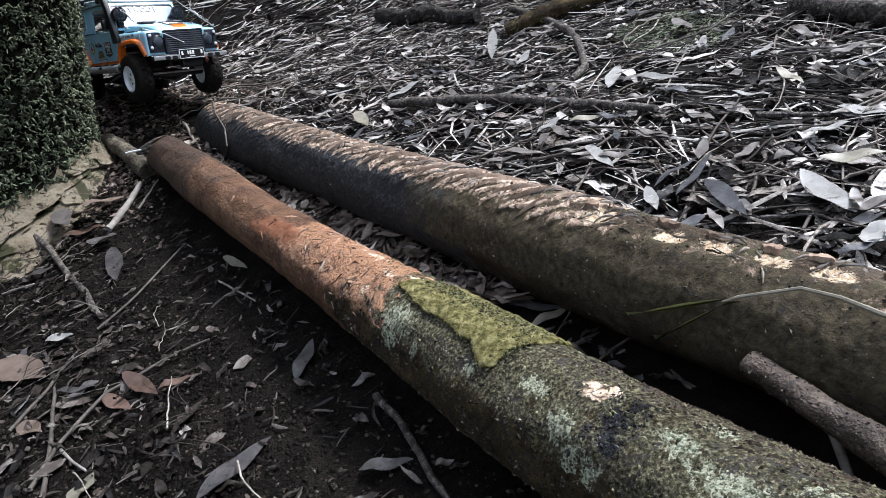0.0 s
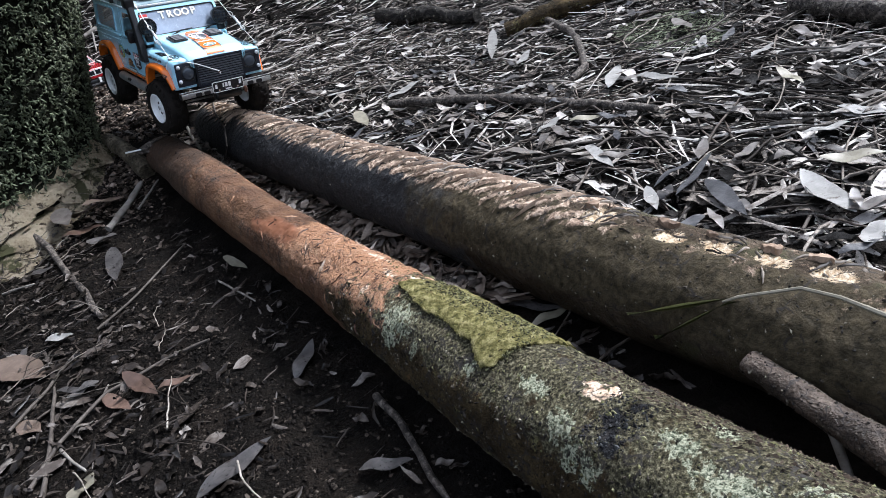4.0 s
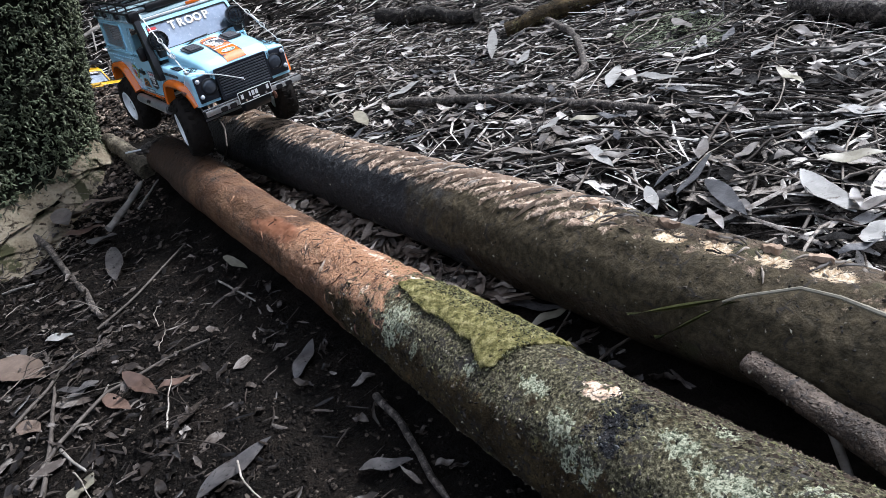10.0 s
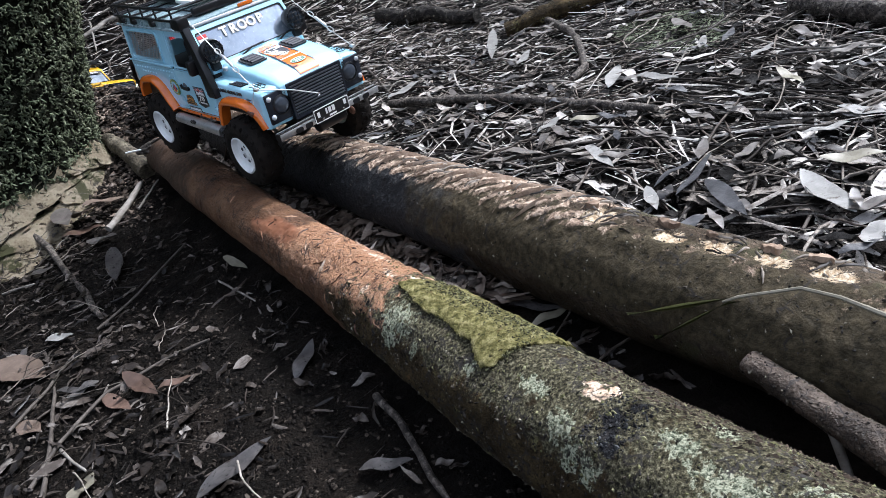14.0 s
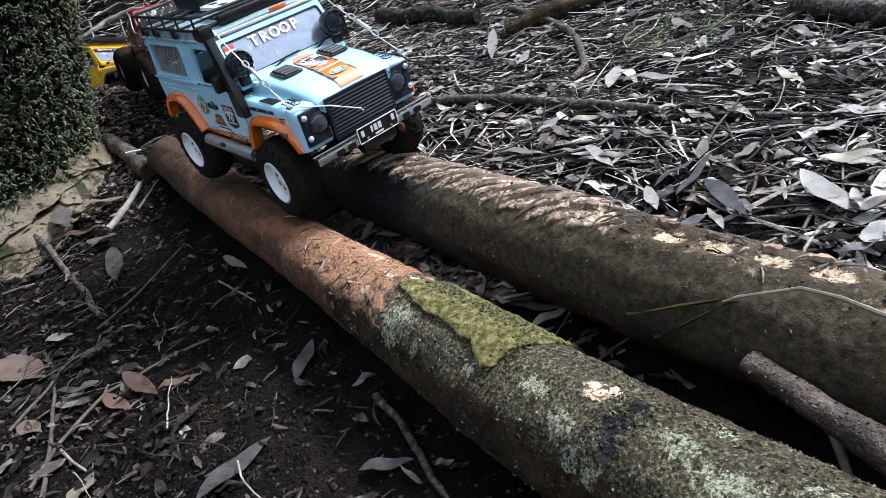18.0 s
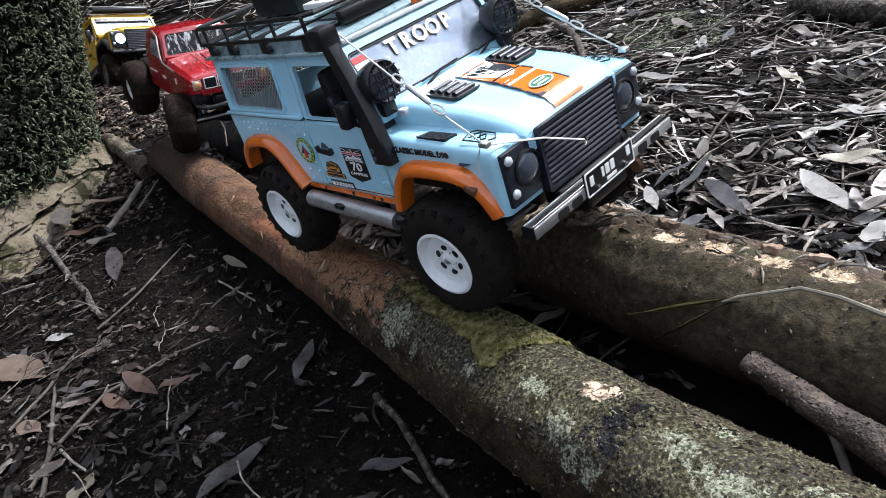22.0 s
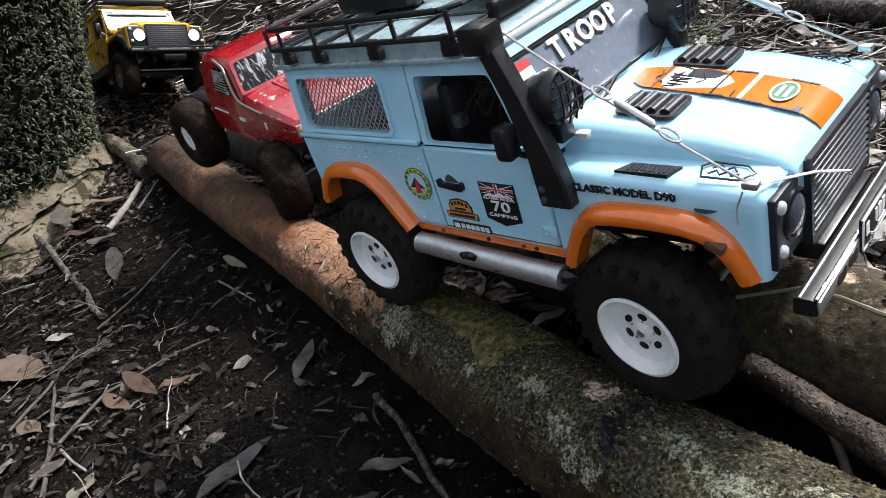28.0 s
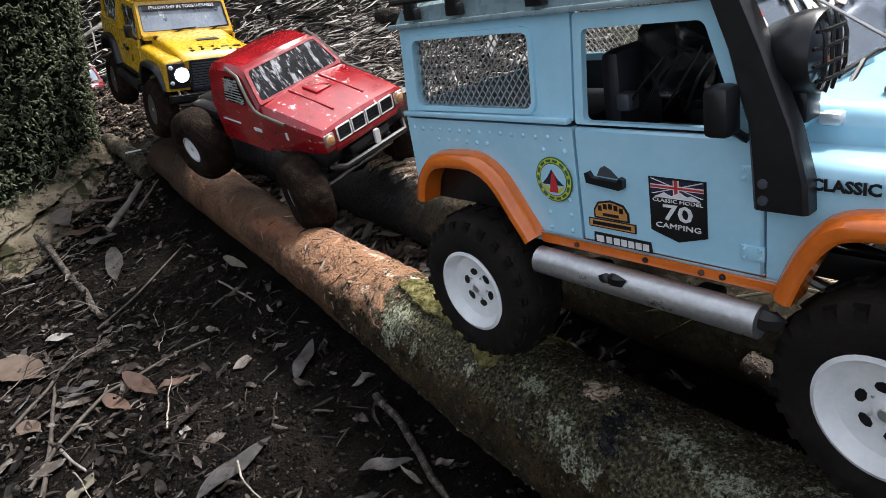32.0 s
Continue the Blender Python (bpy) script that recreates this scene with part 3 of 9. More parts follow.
# ---- ground ----
def ground_z(x, y):
    """Height of the ground: a flat forest floor, a mound by the tree and a bank that rises behind."""
    mound = 0.2 * math.exp(-(x + 0.85) ** 2 / 0.176 - (y - 1.85) ** 2 / (0.176 if y < 1.85 else 0.095))
    k = (y - 3.3 - 0.5 * max(x, -0.4)) * 4
    bank = 0.45 * (math.log1p(math.exp(min(k, 30))) / 4 if k < 30 else k / 4)
    bank = bank if bank < 2.0 else 2.0 + 0.6 * (1 - math.exp(-(bank - 2.0)))
    return mound + bank


def rough_z(x, y):
    v = Vector((x, y, 0.0))
    return ground_z(x, y) + 0.010 * noise.noise(v * 6) + 0.006 * noise.noise(v * 22) + 0.0042 * noise.noise(v * 60) - 0.004


def axis_steps(lo, a, b, hi, fine, grow):
    out = [a + fine * i for i in range(int((b - a) / fine) + 1)]
    s, p = fine, out[-1]
    while p < hi:
        s *= grow
        p += s
        out.append(p)
    s, p = fine, out[0]
    while p > lo:
        s *= grow
        p -= s
        out.insert(0, p)
    return out


def build_ground():
    xs, ys = axis_steps(-60, -1.0, 0.95, 60, 0.0085, 1.18), axis_steps(-60, 0.2, 2.3, 60, 0.0085, 1.15)
    verts = [(x, y, rough_z(x, y) if abs(x) < 4 and -1 < y < 6 else ground_z(x, y)) for y in ys for x in xs]
    n = len(xs)
    faces = [(j * n + i, j * n + i + 1, (j + 1) * n + i + 1, (j + 1) * n + i) for j in range(len(ys) - 1) for i in range(n - 1)]
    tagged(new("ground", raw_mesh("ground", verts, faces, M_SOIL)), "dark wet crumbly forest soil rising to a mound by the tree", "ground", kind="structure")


build_ground()


def build_sky_shield():
    """An unseen ring added to block low sky light, in place of forest; lower behind the camera."""
    verts, faces, n, rows = [], [], 180, 14
    for j in range(rows + 1):
        for k in range(n):
            a = 6.28319 * k / n
            away = 0.5 - 0.5 * math.sin(a)
            left = 0.5 - 0.5 * math.cos(a)
            top = 8.0 - 6.0 * away ** 1.4 - 1.5 * left * away + 1.6 * noise.noise(Vector((math.cos(a) * 4, math.sin(a) * 4, 1)))
            r = 9.0 + 1.2 * noise.noise(Vector((math.cos(a) * 6, math.sin(a) * 6, j * 0.6))) + 0.8 * noise.noise(Vector((math.cos(a) * 25, math.sin(a) * 25, j * 1.7)))
            verts.append((r * math.cos(a), 1.0 + r * math.sin(a), -0.5 + (top + 0.5) * j / rows))
    for j in range(rows):
        for k in range(n):
            faces.append((j * n + k, j * n + (k + 1) % n, (j + 1) * n + (k + 1) % n, (j + 1) * n + k))
    tagged(new("backdrop", raw_mesh("backdrop", verts, faces, M_SKY_SHIELD)), "unseen dark green ring in place of forest, blocking low sky light", "forest", kind="structure")


build_sky_shield()

# ---- the two bridge logs ----
NEAR = (Vector((-0.5373, 1.5348, 0.0573)), Vector((0.1171, 0.2548, 0.0480)))
FAR = (Vector((-0.4459, 1.6953, 0.0500)), Vector((0.2563, 0.3864, 0.0475)))


class Log:
    """A log along a line: place(u, angle, lift) gives a point of its bark; angle 90 is the top, 0 the side towards the camera."""

    def __init__(self, ends, course, lump, seed):
        """course: rows of (distance along the line, offset sideways, offset up, radius)."""
        self.a, self.b = ends
        self.d = (self.b - self.a).normalized()
        self.side = self.d.cross(Vector((0, 0, 1))).normalized()
        self.up = self.side.cross(self.d)
        self.course, self.lump, self.seed = course, lump, seed

    def at(self, u, col):
        """A column of the course at u, smoothly between its rows."""
        c = self.course
        k = max(min(int((u - c[0][0]) / (c[-1][0] - c[0][0]) * (len(c) - 1)), len(c) - 2), 0)
        while k > 0 and u < c[k][0]:
            k -= 1
        while k < len(c) - 2 and u > c[k + 1][0]:
            k += 1
        p0, p1, p2, p3 = (c[min(max(k + i, 0), len(c) - 1)][col] for i in (-1, 0, 1, 2))
        t = (u - c[k][0]) / (c[k + 1][0] - c[k][0])
        if not 0 <= t <= 1:
            return p1 + (p2 - p1) * t
        return p1 + 0.5 * t * (p2 - p0 + t * (2 * p0 - 5 * p1 + 4 * p2 - p3 + t * (3 * (p1 - p2) + p3 - p0)))

    def radius(self, u, ang):
        p = Vector((u * 7, 2.2 * math.cos(ang) + self.seed, 2.2 * math.sin(ang)))
        q = Vector((u * 30, 2.5 * math.cos(ang) + self.seed, 2.5 * math.sin(ang)))
        s = Vector((u * 95, 6 * math.cos(ang) + self.seed, 6 * math.sin(ang)))
        return self.at(u, 3) + self.lump * (0.6 * noise.noise(p) + 0.25 * noise.noise(q) + 0.14 * noise.noise(s))

    def place(self, u, deg, lift=0.0):
        ang = radians(deg)
        r = self.radius(u, ang) + lift
        return self.a + self.d * u + self.side * (math.cos(ang) * r + self.at(u, 1)) + self.up * (math.sin(ang) * r + self.at(u, 2))

    def trunk(self, name, pieces, label, relief, fields):
        """pieces: (part name, u from, u to, material, label); relief(u, deg) lifts the bark; fields: name -> list of
        (u, deg, half length, half width in degrees) of a kind of surface, or a function of (u, deg)."""
        root = tagged(new(name), label, "log", "bridge logs")
        for nm, a, b, material, lab in pieces:
            nu, na = max(int((b - a) / 0.0032), 2), 120
            ud = [(a + (b - a) * i / nu, 360 * k / na - 90) for i in range(nu + 1) for k in range(na)]
            verts = [self.place(u, g, relief(u, g)) for u, g in ud]
            faces = [(i * na + k, i * na + (k + 1) % na, (i + 1) * na + (k + 1) % na, (i + 1) * na + k) for i in range(nu) for k in range(na)]
            for u in (a, b):
                ud.append((u, 0))
                verts.append(self.a + self.d * u + self.side * self.at(u, 1) + self.up * self.at(u, 2))
            faces += [(k, (k + 1) % na, len(verts) - 2) for k in range(na)] + [(nu * na + k, nu * na + (k + 1) % na, len(verts) - 1) for k in range(na)]
            ob = new(nm, raw_mesh(nm, verts, faces, material))
            ob.parent = root
            tagged(ob, lab)
            for key, f in [("along", None)] + list(fields.items()):
                at = ob.data.attributes.new(key, "FLOAT", "POINT")
                if key == "along":
                    vals = [u for u, g in ud]
                elif callable(f):
                    vals = [f(u, g) for u, g in ud]
                else:
                    vals = [max(max(0.85 - 0.4 * ((u - c) ** 2 / w ** 2 + (g - d) ** 2 / h ** 2), -0.8) for c, d, w, h in f) for u, g in ud]
                at.data.foreach_set("value", vals)
        return root

    def patch(self, root, name, material, outline, lift, label="", seed=1, ragged=0.2, step=0.004):
        """A ragged flake of bark, moss or bare wood on the log; outline(s, t) tells how far inside a point is, s along and t around, both -1 to 1."""
        u0, d0, du, dd = outline
        bm = bmesh.new()
        rr = 0.054 * radians(1)
        nu, nd = max(int(2.6 * du / step), 8), max(int(2.6 * dd * rr / step), 8)
        grid = {}
        for i in range(nu + 1):
            for j in range(nd + 1):
                s, t = 2.6 * i / nu - 1.3, 2.6 * j / nd - 1.3
                p = Vector((s * du, t * dd * rr, seed * 3.7))
                e = 1 - math.hypot(s, t) + ragged * (1.3 * noise.noise(p * 45) + 0.8 * noise.noise(p * 130) + 0.4 * noise.noise(p * 330))
                if e > 0:
                    grid[i, j] = bm.verts.new(self.place(u0 + du * s, d0 + dd * t, lift * (0.45 + 0.55 * min(1.0, e * 4)) + 0.0005 + 0.3 * lift * noise.noise(p * 260)))
        for (i, j) in list(grid):
            q = [(i, j), (i + 1, j), (i + 1, j + 1), (i, j + 1)]
            if all(k in grid for k in q):
                bm.faces.new([grid[k] for k in q])
        bmesh.ops.delete(bm, geom=[v for v in bm.verts if not v.link_faces], context="VERTS")
        for _ in range(2):
            new_co = {}
            for v in bm.verts:
                nb = [e.other_vert(v).co for e in v.link_edges if e.is_boundary]
                if len(nb) == 2:
                    new_co[v] = v.co * 0.4 + (nb[0] + nb[1]) * 0.3
            for v, c in new_co.items():
                v.co = c
        rim = [e for e in bm.edges if e.is_boundary]
        ext = bmesh.ops.extrude_edge_only(bm, edges=rim)["geom"]
        axis0 = self.a
        for v in ext:
            if isinstance(v, bmesh.types.BMVert):
                w = v.co - axis0
                u = w.dot(self.d)
                foot = axis0 + self.d * u + self.side * self.at(u, 1) + self.up * self.at(u, 2)
                v.co -= (v.co - foot).normalized() * (lift + 0.004)
        return part(name, bm, material, root, label, 50)


near = Log(NEAR, [(0.100, 0.0, 0.0140, 0.0400), (0.350, 0.0, 0.0060, 0.0465), (0.622, 0.0048, 0.0029, 0.0425), (0.873, 0.0066, 0.0036, 0.0427),
                  (1.115, 0.0066, 0.0027, 0.0504), (1.358, 0.0066, 0.0041, 0.0553), (1.600, 0.0066, 0.0109, 0.0660), (1.843, 0.0066, 0.0167, 0.0757)], 0.0042, 1.7)
far = Log(FAR, [(0.10, 0.0, -0.012, 0.066), (0.35, 0.0, -0.010, 0.062), (0.60, 0.0, -0.008, 0.0565), (0.85, 0.0, -0.007, 0.0575),
                (1.10, 0.0, -0.006, 0.059), (1.35, 0.0, -0.003, 0.059), (1.60, 0.0, 0.001, 0.058), (1.85, 0.0, 0.003, 0.056)], 0.0048, 6.3)


def bump(x, a, b, soft):
    """1 between a and b, falling to 0 over the distance soft outside them."""
    return min(max((x - a) / soft + 1, 0), 1) * min(max((b - x) / soft + 1, 0), 1)


def near_relief(u, g):
    v = Vector((u * 55, math.cos(radians(g)) * 3, math.sin(radians(g)) * 3))
    lump = noise.noise(v) * 0.0009 + noise.noise(v * 3.1) * 0.0006
    return lump * (0.5 if u < 0.8 else 1.6)


# Green bark on top; stopping at the flank also puts shade below.
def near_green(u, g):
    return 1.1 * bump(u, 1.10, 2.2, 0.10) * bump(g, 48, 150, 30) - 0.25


def near_fray(u, g):
    return 1.15 * bump(u, 0.86, 1.10, 0.10) * bump(g, 52, 140, 34) - 0.15


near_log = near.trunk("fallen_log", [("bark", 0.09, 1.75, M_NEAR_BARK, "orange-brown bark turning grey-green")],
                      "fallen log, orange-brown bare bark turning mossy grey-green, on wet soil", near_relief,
                      # The mud field also shades the log's upper end by colour.
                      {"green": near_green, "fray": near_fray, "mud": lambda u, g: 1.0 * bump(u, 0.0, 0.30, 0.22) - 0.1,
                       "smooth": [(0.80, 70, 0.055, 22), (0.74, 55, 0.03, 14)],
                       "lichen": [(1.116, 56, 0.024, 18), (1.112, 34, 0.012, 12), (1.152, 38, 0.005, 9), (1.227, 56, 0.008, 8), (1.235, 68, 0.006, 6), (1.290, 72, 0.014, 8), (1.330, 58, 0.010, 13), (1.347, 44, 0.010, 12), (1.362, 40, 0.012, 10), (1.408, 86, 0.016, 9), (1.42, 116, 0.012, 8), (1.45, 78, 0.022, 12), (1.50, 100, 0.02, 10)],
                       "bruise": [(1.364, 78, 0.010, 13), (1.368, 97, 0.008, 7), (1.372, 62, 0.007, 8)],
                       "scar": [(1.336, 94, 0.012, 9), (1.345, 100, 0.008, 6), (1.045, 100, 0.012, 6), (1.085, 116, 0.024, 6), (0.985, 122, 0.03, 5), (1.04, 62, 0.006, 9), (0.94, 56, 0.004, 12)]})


def saw(u, g):
    """Slanting overlapping bark ridges on the far log's top: 0 in the gap to 1 on the crest, and how strong they are."""
    ph = (u - 0.0009 * (g - 95)) / 0.030 + 1.3 * noise.noise(Vector((u * 11, g * 0.02, 2)))
    env = bump(u, 0.14, 1.22, 0.10) * bump(g, 72, 120, 26) * (0.65 + 0.6 * noise.noise(Vector((u * 9, g * 0.05, 7))))
    return ph % 1.0, max(env, 0.0)


SCARS = [(1.271, 92, 0.020, 13), (1.356, 89, 0.017, 10), (1.401, 91, 0.016, 10), (1.449, 95, 0.016, 10), (1.493, 97, 0.018, 10), (1.54, 98, 0.012, 7), (1.14, 92, 0.008, 4), (1.19, 94, 0.010, 4)]


def far_relief(u, g):
    f, e = saw(u, g)
    v = Vector((u * 60, math.cos(radians(g)) * 3, math.sin(radians(g)) * 3))
    dent = sum(max(1 - 0.5 * ((u - c) ** 2 / w ** 2 + (g - d) ** 2 / h ** 2), 0) for c, d, w, h in SCARS)
    return e * (0.0062 * f ** 2.2 - 0.0022) + 0.0010 * noise.noise(v) + 0.0007 * noise.noise(v * 3.3) - 0.004 * min(dent, 1)


# Frayed ridges, plus a pale band that puts top light on the crest.
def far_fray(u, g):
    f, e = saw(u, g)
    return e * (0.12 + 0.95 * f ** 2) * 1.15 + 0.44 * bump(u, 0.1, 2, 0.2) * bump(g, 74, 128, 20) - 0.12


# Fields set by angle: flank dark, crest pale, as top light would leave them.
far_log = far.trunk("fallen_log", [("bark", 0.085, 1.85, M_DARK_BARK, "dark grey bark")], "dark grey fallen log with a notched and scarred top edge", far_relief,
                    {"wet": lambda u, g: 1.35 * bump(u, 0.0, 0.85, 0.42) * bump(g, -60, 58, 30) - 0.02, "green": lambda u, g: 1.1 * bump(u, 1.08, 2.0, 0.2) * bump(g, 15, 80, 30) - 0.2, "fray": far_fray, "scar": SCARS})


def inside(poly, x, y):
    """How deep a point lies inside a polygon, under 0 outside."""
    hit, best = False, 1e9
    for (x0, y0), (x1, y1) in zip(poly, poly[1:] + poly[:1]):
        if (y0 > y) != (y1 > y) and x < x0 + (x1 - x0) * (y - y0) / (y1 - y0):
            hit = not hit
        dx, dy = x1 - x0, y1 - y0
        t = min(max(((x - x0) * dx + (y - y0) * dy) / (dx * dx + dy * dy), 0), 1)
        best = min(best, math.hypot(x - x0 - dx * t, y - y0 - dy * t))
    return best if hit else -best


def moss_sheet():
    """The torn sheet of bark and moss: a jagged lower edge that stands off the log, worn thin towards its top."""
    poly = [(1.076, 88), (1.103, 84), (1.122, 80), (1.144, 76), (1.165, 79), (1.182, 77), (1.198, 74), (1.212, 75), (1.228, 64), (1.238, 60), (1.250, 65), (1.252, 86), (1.262, 104), (1.272, 122), (1.262, 160), (1.15, 160), (1.09, 124)]
    k = radians(1) * 0.053
    poly = [(u, g * k) for u, g in poly]
    bm, grid = bmesh.new(), {}
    for i in range(150):
        for j in range(75):
            u, w = 1.065 + 0.0014 * i, 56 * k + 0.0014 * j
            p = Vector((u, w, 1.3))
            e = inside(poly, u + 0.0016 * noise.noise(p * 330), w + 0.0022 * noise.noise(p * 290 + Vector((4, 0, 0))))
            if e > 0:
                low = max(0.0, 1 - (w / k - 60) / 55)
                lift = 0.0014 + (0.0040 * low + 0.0010) * (0.55 + 0.45 * min(1, e / 0.004)) + 0.0012 * noise.noise(p * 160) + 0.0007 * noise.noise(p * 420)
                grid[i, j] = bm.verts.new(near.place(u, w / k, lift))
    for i, j in list(grid):
        q = [(i, j), (i + 1, j), (i + 1, j + 1), (i, j + 1)]
        if all(c in grid for c in q):
            bm.faces.new([grid[c] for c in q])
    bmesh.ops.delete(bm, geom=[v for v in bm.verts if not v.link_faces], context="VERTS")
    rim = bmesh.ops.extrude_edge_only(bm, edges=[e for e in bm.edges if e.is_boundary])["geom"]
    for v in rim:
        if isinstance(v, bmesh.types.BMVert):
            u = (v.co - near.a).dot(near.d)
            foot = near.a + near.d * u + near.side * near.at(u, 1) + near.up * near.at(u, 2)
            v.co -= (v.co - foot).normalized() * 0.0022
    part("moss_sheet", bm, M_MOSS, near_log, "yellow-green moss sheet with a torn jagged edge", 50)


moss_sheet()


def near_cracks():
    """Curling cracks and bark lips on the bare part of the near log."""
    rnd = random.Random(15)
    for i in range(14):
        u, a = rnd.choice([rnd.uniform(0.1, 1.0), rnd.uniform(0.55, 1.05)]), rnd.uniform(20, 120)
        bm = bmesh.new()
        n, ln, hd = 9, rnd.uniform(0.008, 0.030), rnd.uniform(0, 6.3)
        rows = []
        for k in range(n + 1):
            t = k / n
            hd += rnd.uniform(-0.5, 0.5)
            u += math.cos(hd) * ln / n
            a += math.degrees(math.sin(hd) * ln / n / 0.052)
            w = rnd.uniform(0.0006, 0.0014) * math.sin(math.pi * min(max(t, 0.08), 0.95))
            nx, ny = -math.sin(hd) * w, math.cos(hd) * w
            rows.append([bm.verts.new(near.place(u + nx * o, a + math.degrees(ny * o / 0.052), l)) for o, l in ((-1, -0.001), (-0.3, 0.0011), (0.5, 0.0009), (1, -0.001))])
        for p, q in zip(rows, rows[1:]):
            for k in range(3):
                bm.faces.new((p[k], p[k + 1], q[k + 1], q[k]))
        part("bark_lip", bm, M_RIDGE if i % 2 else M_ORANGE_BARK, near_log)


near_cracks()


def notches():
    """Slanting frayed ridges along the far log's top, then larger axe scars."""
    rnd = random.Random(5)
    for i in range(40):
        u = 0.16 + i * 0.0265 + rnd.uniform(-0.010, 0.010)
        bm = bmesh.new()
        d0, d1, skew, wid = 70 + rnd.uniform(-16, 12), 136 + rnd.uniform(-8, 10), rnd.uniform(0.030, 0.056), rnd.uniform(0.0009, 0.0022)
        n = 12
        rows = []
        for k in range(n + 1):
            t = k / n
            env = math.sin(math.pi * min(max(t, 0.02), 0.98)) ** 0.6
            w = wid * env * (1 + 0.4 * noise.noise(Vector((t * 5, i, 0))))
            uc, dg = u + skew * (t - 0.5) + 0.004 * noise.noise(Vector((t * 3, i * 2.3, 1))), d0 + (d1 - d0) * t
            rows.append([bm.verts.new(far.place(uc + o * w, dg, l * env)) for o, l in ((-1.2, -0.001), (-0.6, 0.0030), (0.2, 0.0044), (1.0, 0.002), (1.3, -0.001))])
        for a, b in zip(rows, rows[1:]):
            for k in range(4):
                bm.faces.new((a[k], a[k + 1], b[k + 1], b[k]))
        part("bark_ridge", bm, M_RIDGE, far_log)
    for k, (u, a, w, hh) in enumerate(SCARS[:6]):
        far.patch(far_log, "lifted_bark", M_RIDGE, (u - w * 0.9, a + 13, w * 0.7, hh * 0.55), 0.0040, "lifted bark flap", 61 + k, 0.9, 0.0014)


notches()


def grit(log, root, n, us, degs, size, material, label, seed, relief, keep=None):
    """Crumbs and small scales of bark on a log, as one part."""
    rnd = random.Random(seed)
    verts, faces, made = [], [], 0
    octa = [(0, 1, 2), (0, 2, 3), (0, 3, 4), (0, 4, 1)]
    while made < n:
        u, g = rnd.uniform(*us), rnd.uniform(*degs)
        if keep and not keep(u, g, rnd):
            continue
        r = size[0] + (size[1] - size[0]) * rnd.random() ** 3
        lift, a, e = relief(u, g), rnd.uniform(0, 6.28), rnd.uniform(1, 2.2)
        k, i = math.degrees(1 / 0.054), len(verts)
        verts.append(tuple(log.place(u + rnd.uniform(-0.4, 0.4) * r, g, lift + r * rnd.uniform(0.3, 1.0))))
        for q in range(4):
            b = a + 1.5708 * q
            w = r * (e if q % 2 else 1.0) * rnd.uniform(0.6, 1.2)
            verts.append(tuple(log.place(u + w * math.cos(b), g + w * math.sin(b) * k, lift - 0.0004)))
        faces.extend(tuple(i + x for x in f) for f in octa)
        made += 1
    ob = new("bark_grit", raw_mesh("bark_grit", verts, faces, material, False))
    ob.parent = root
    tagged(ob, label, kind="stuff")


def fibres(log, root, n, us, degs, length, width, heading, material, label, seed, relief, keep=None, lift=0.0012):
    """Frayed strips of bark on a log, as one part."""
    rnd = random.Random(seed)
    verts, faces, made = [], [], 0
    k = math.degrees(1 / 0.054)
    while made < n:
        u, g = rnd.uniform(*us), rnd.uniform(*degs)
        if keep and not keep(u, g, rnd):
            continue
        ln, w, h, i = rnd.uniform(*length), rnd.uniform(*width), rnd.gauss(*heading), len(verts)
        up, m = rnd.uniform(0.3, 1.6) * lift, 7
        for q in range(m + 1):
            t = q / m
            h += rnd.uniform(-0.35, 0.35)
            u += math.cos(h) * ln / m
            g += math.sin(h) * ln / m * k
            z = relief(u, g) + up * (0.5 + math.sin(math.pi * t))
            ww = w * (0.35 + math.sin(math.pi * t)) * rnd.uniform(0.7, 1.2)
            for o, d in ((-1, -0.0012), (0, 0.0006), (1, -0.0008)):
                verts.append(tuple(log.place(u - math.sin(h) * ww * o, g + math.cos(h) * ww * o * k, z + d)))
        for q in range(m):
            a = i + 3 * q
            faces.extend([(a, a + 1, a + 4, a + 3), (a + 1, a + 2, a + 5, a + 4)])
        made += 1
    ob = new("bark_fibre", raw_mesh("bark_fibre", verts, faces, material))
    ob.parent = root
    tagged(ob, label, kind="stuff")


grit(near, near_log, 3400, (1.0, 1.65), (32, 150), (0.0004, 0.0019), M_GRIT_MOSS, "gritty moss and bark crumbs", 81, near_relief)
grit(near, near_log, 2600, (1.10, 1.26), (78, 130), (0.0004, 0.0013), M_GRIT_MOSS, "moss tips on the sheet", 90, lambda u, g: 0.0034)
grit(near, near_log, 3600, (1.0, 1.65), (-40, 60), (0.0005, 0.0022), M_GRIT_DARK, "dark bark crumbs", 82, near_relief)
grit(near, near_log, 800, (1.348, 1.382), (58, 104), (0.0004, 0.0017), M_GRIT_BLACK, "black rotten crumbs", 83, near_relief)
grit(near, near_log, 1500, (1.30, 1.50), (104, 150), (0.0005, 0.0021), M_GRIT_BROWN, "soil crumbs along the top of the log", 91, near_relief)
grit(near, near_log, 1300, (0.12, 1.0), (0, 140), (0.0003, 0.0013), M_GRIT_DARK, "dark specks", 84, near_relief)
grit(near, near_log, 420, (0.10, 0.52), (55, 130), (0.0005, 0.0022), M_GRIT_BLACK, "black bark crumbs on the crest", 92, near_relief)
fibres(near, near_log, 40, (0.84, 1.09), (10, 150), (0.006, 0.022), (0.0002, 0.0005), (0.9, 1.1), M_FIBRE, "frayed pale and brown bark fibres", 85, near_relief, None, 0.0006)
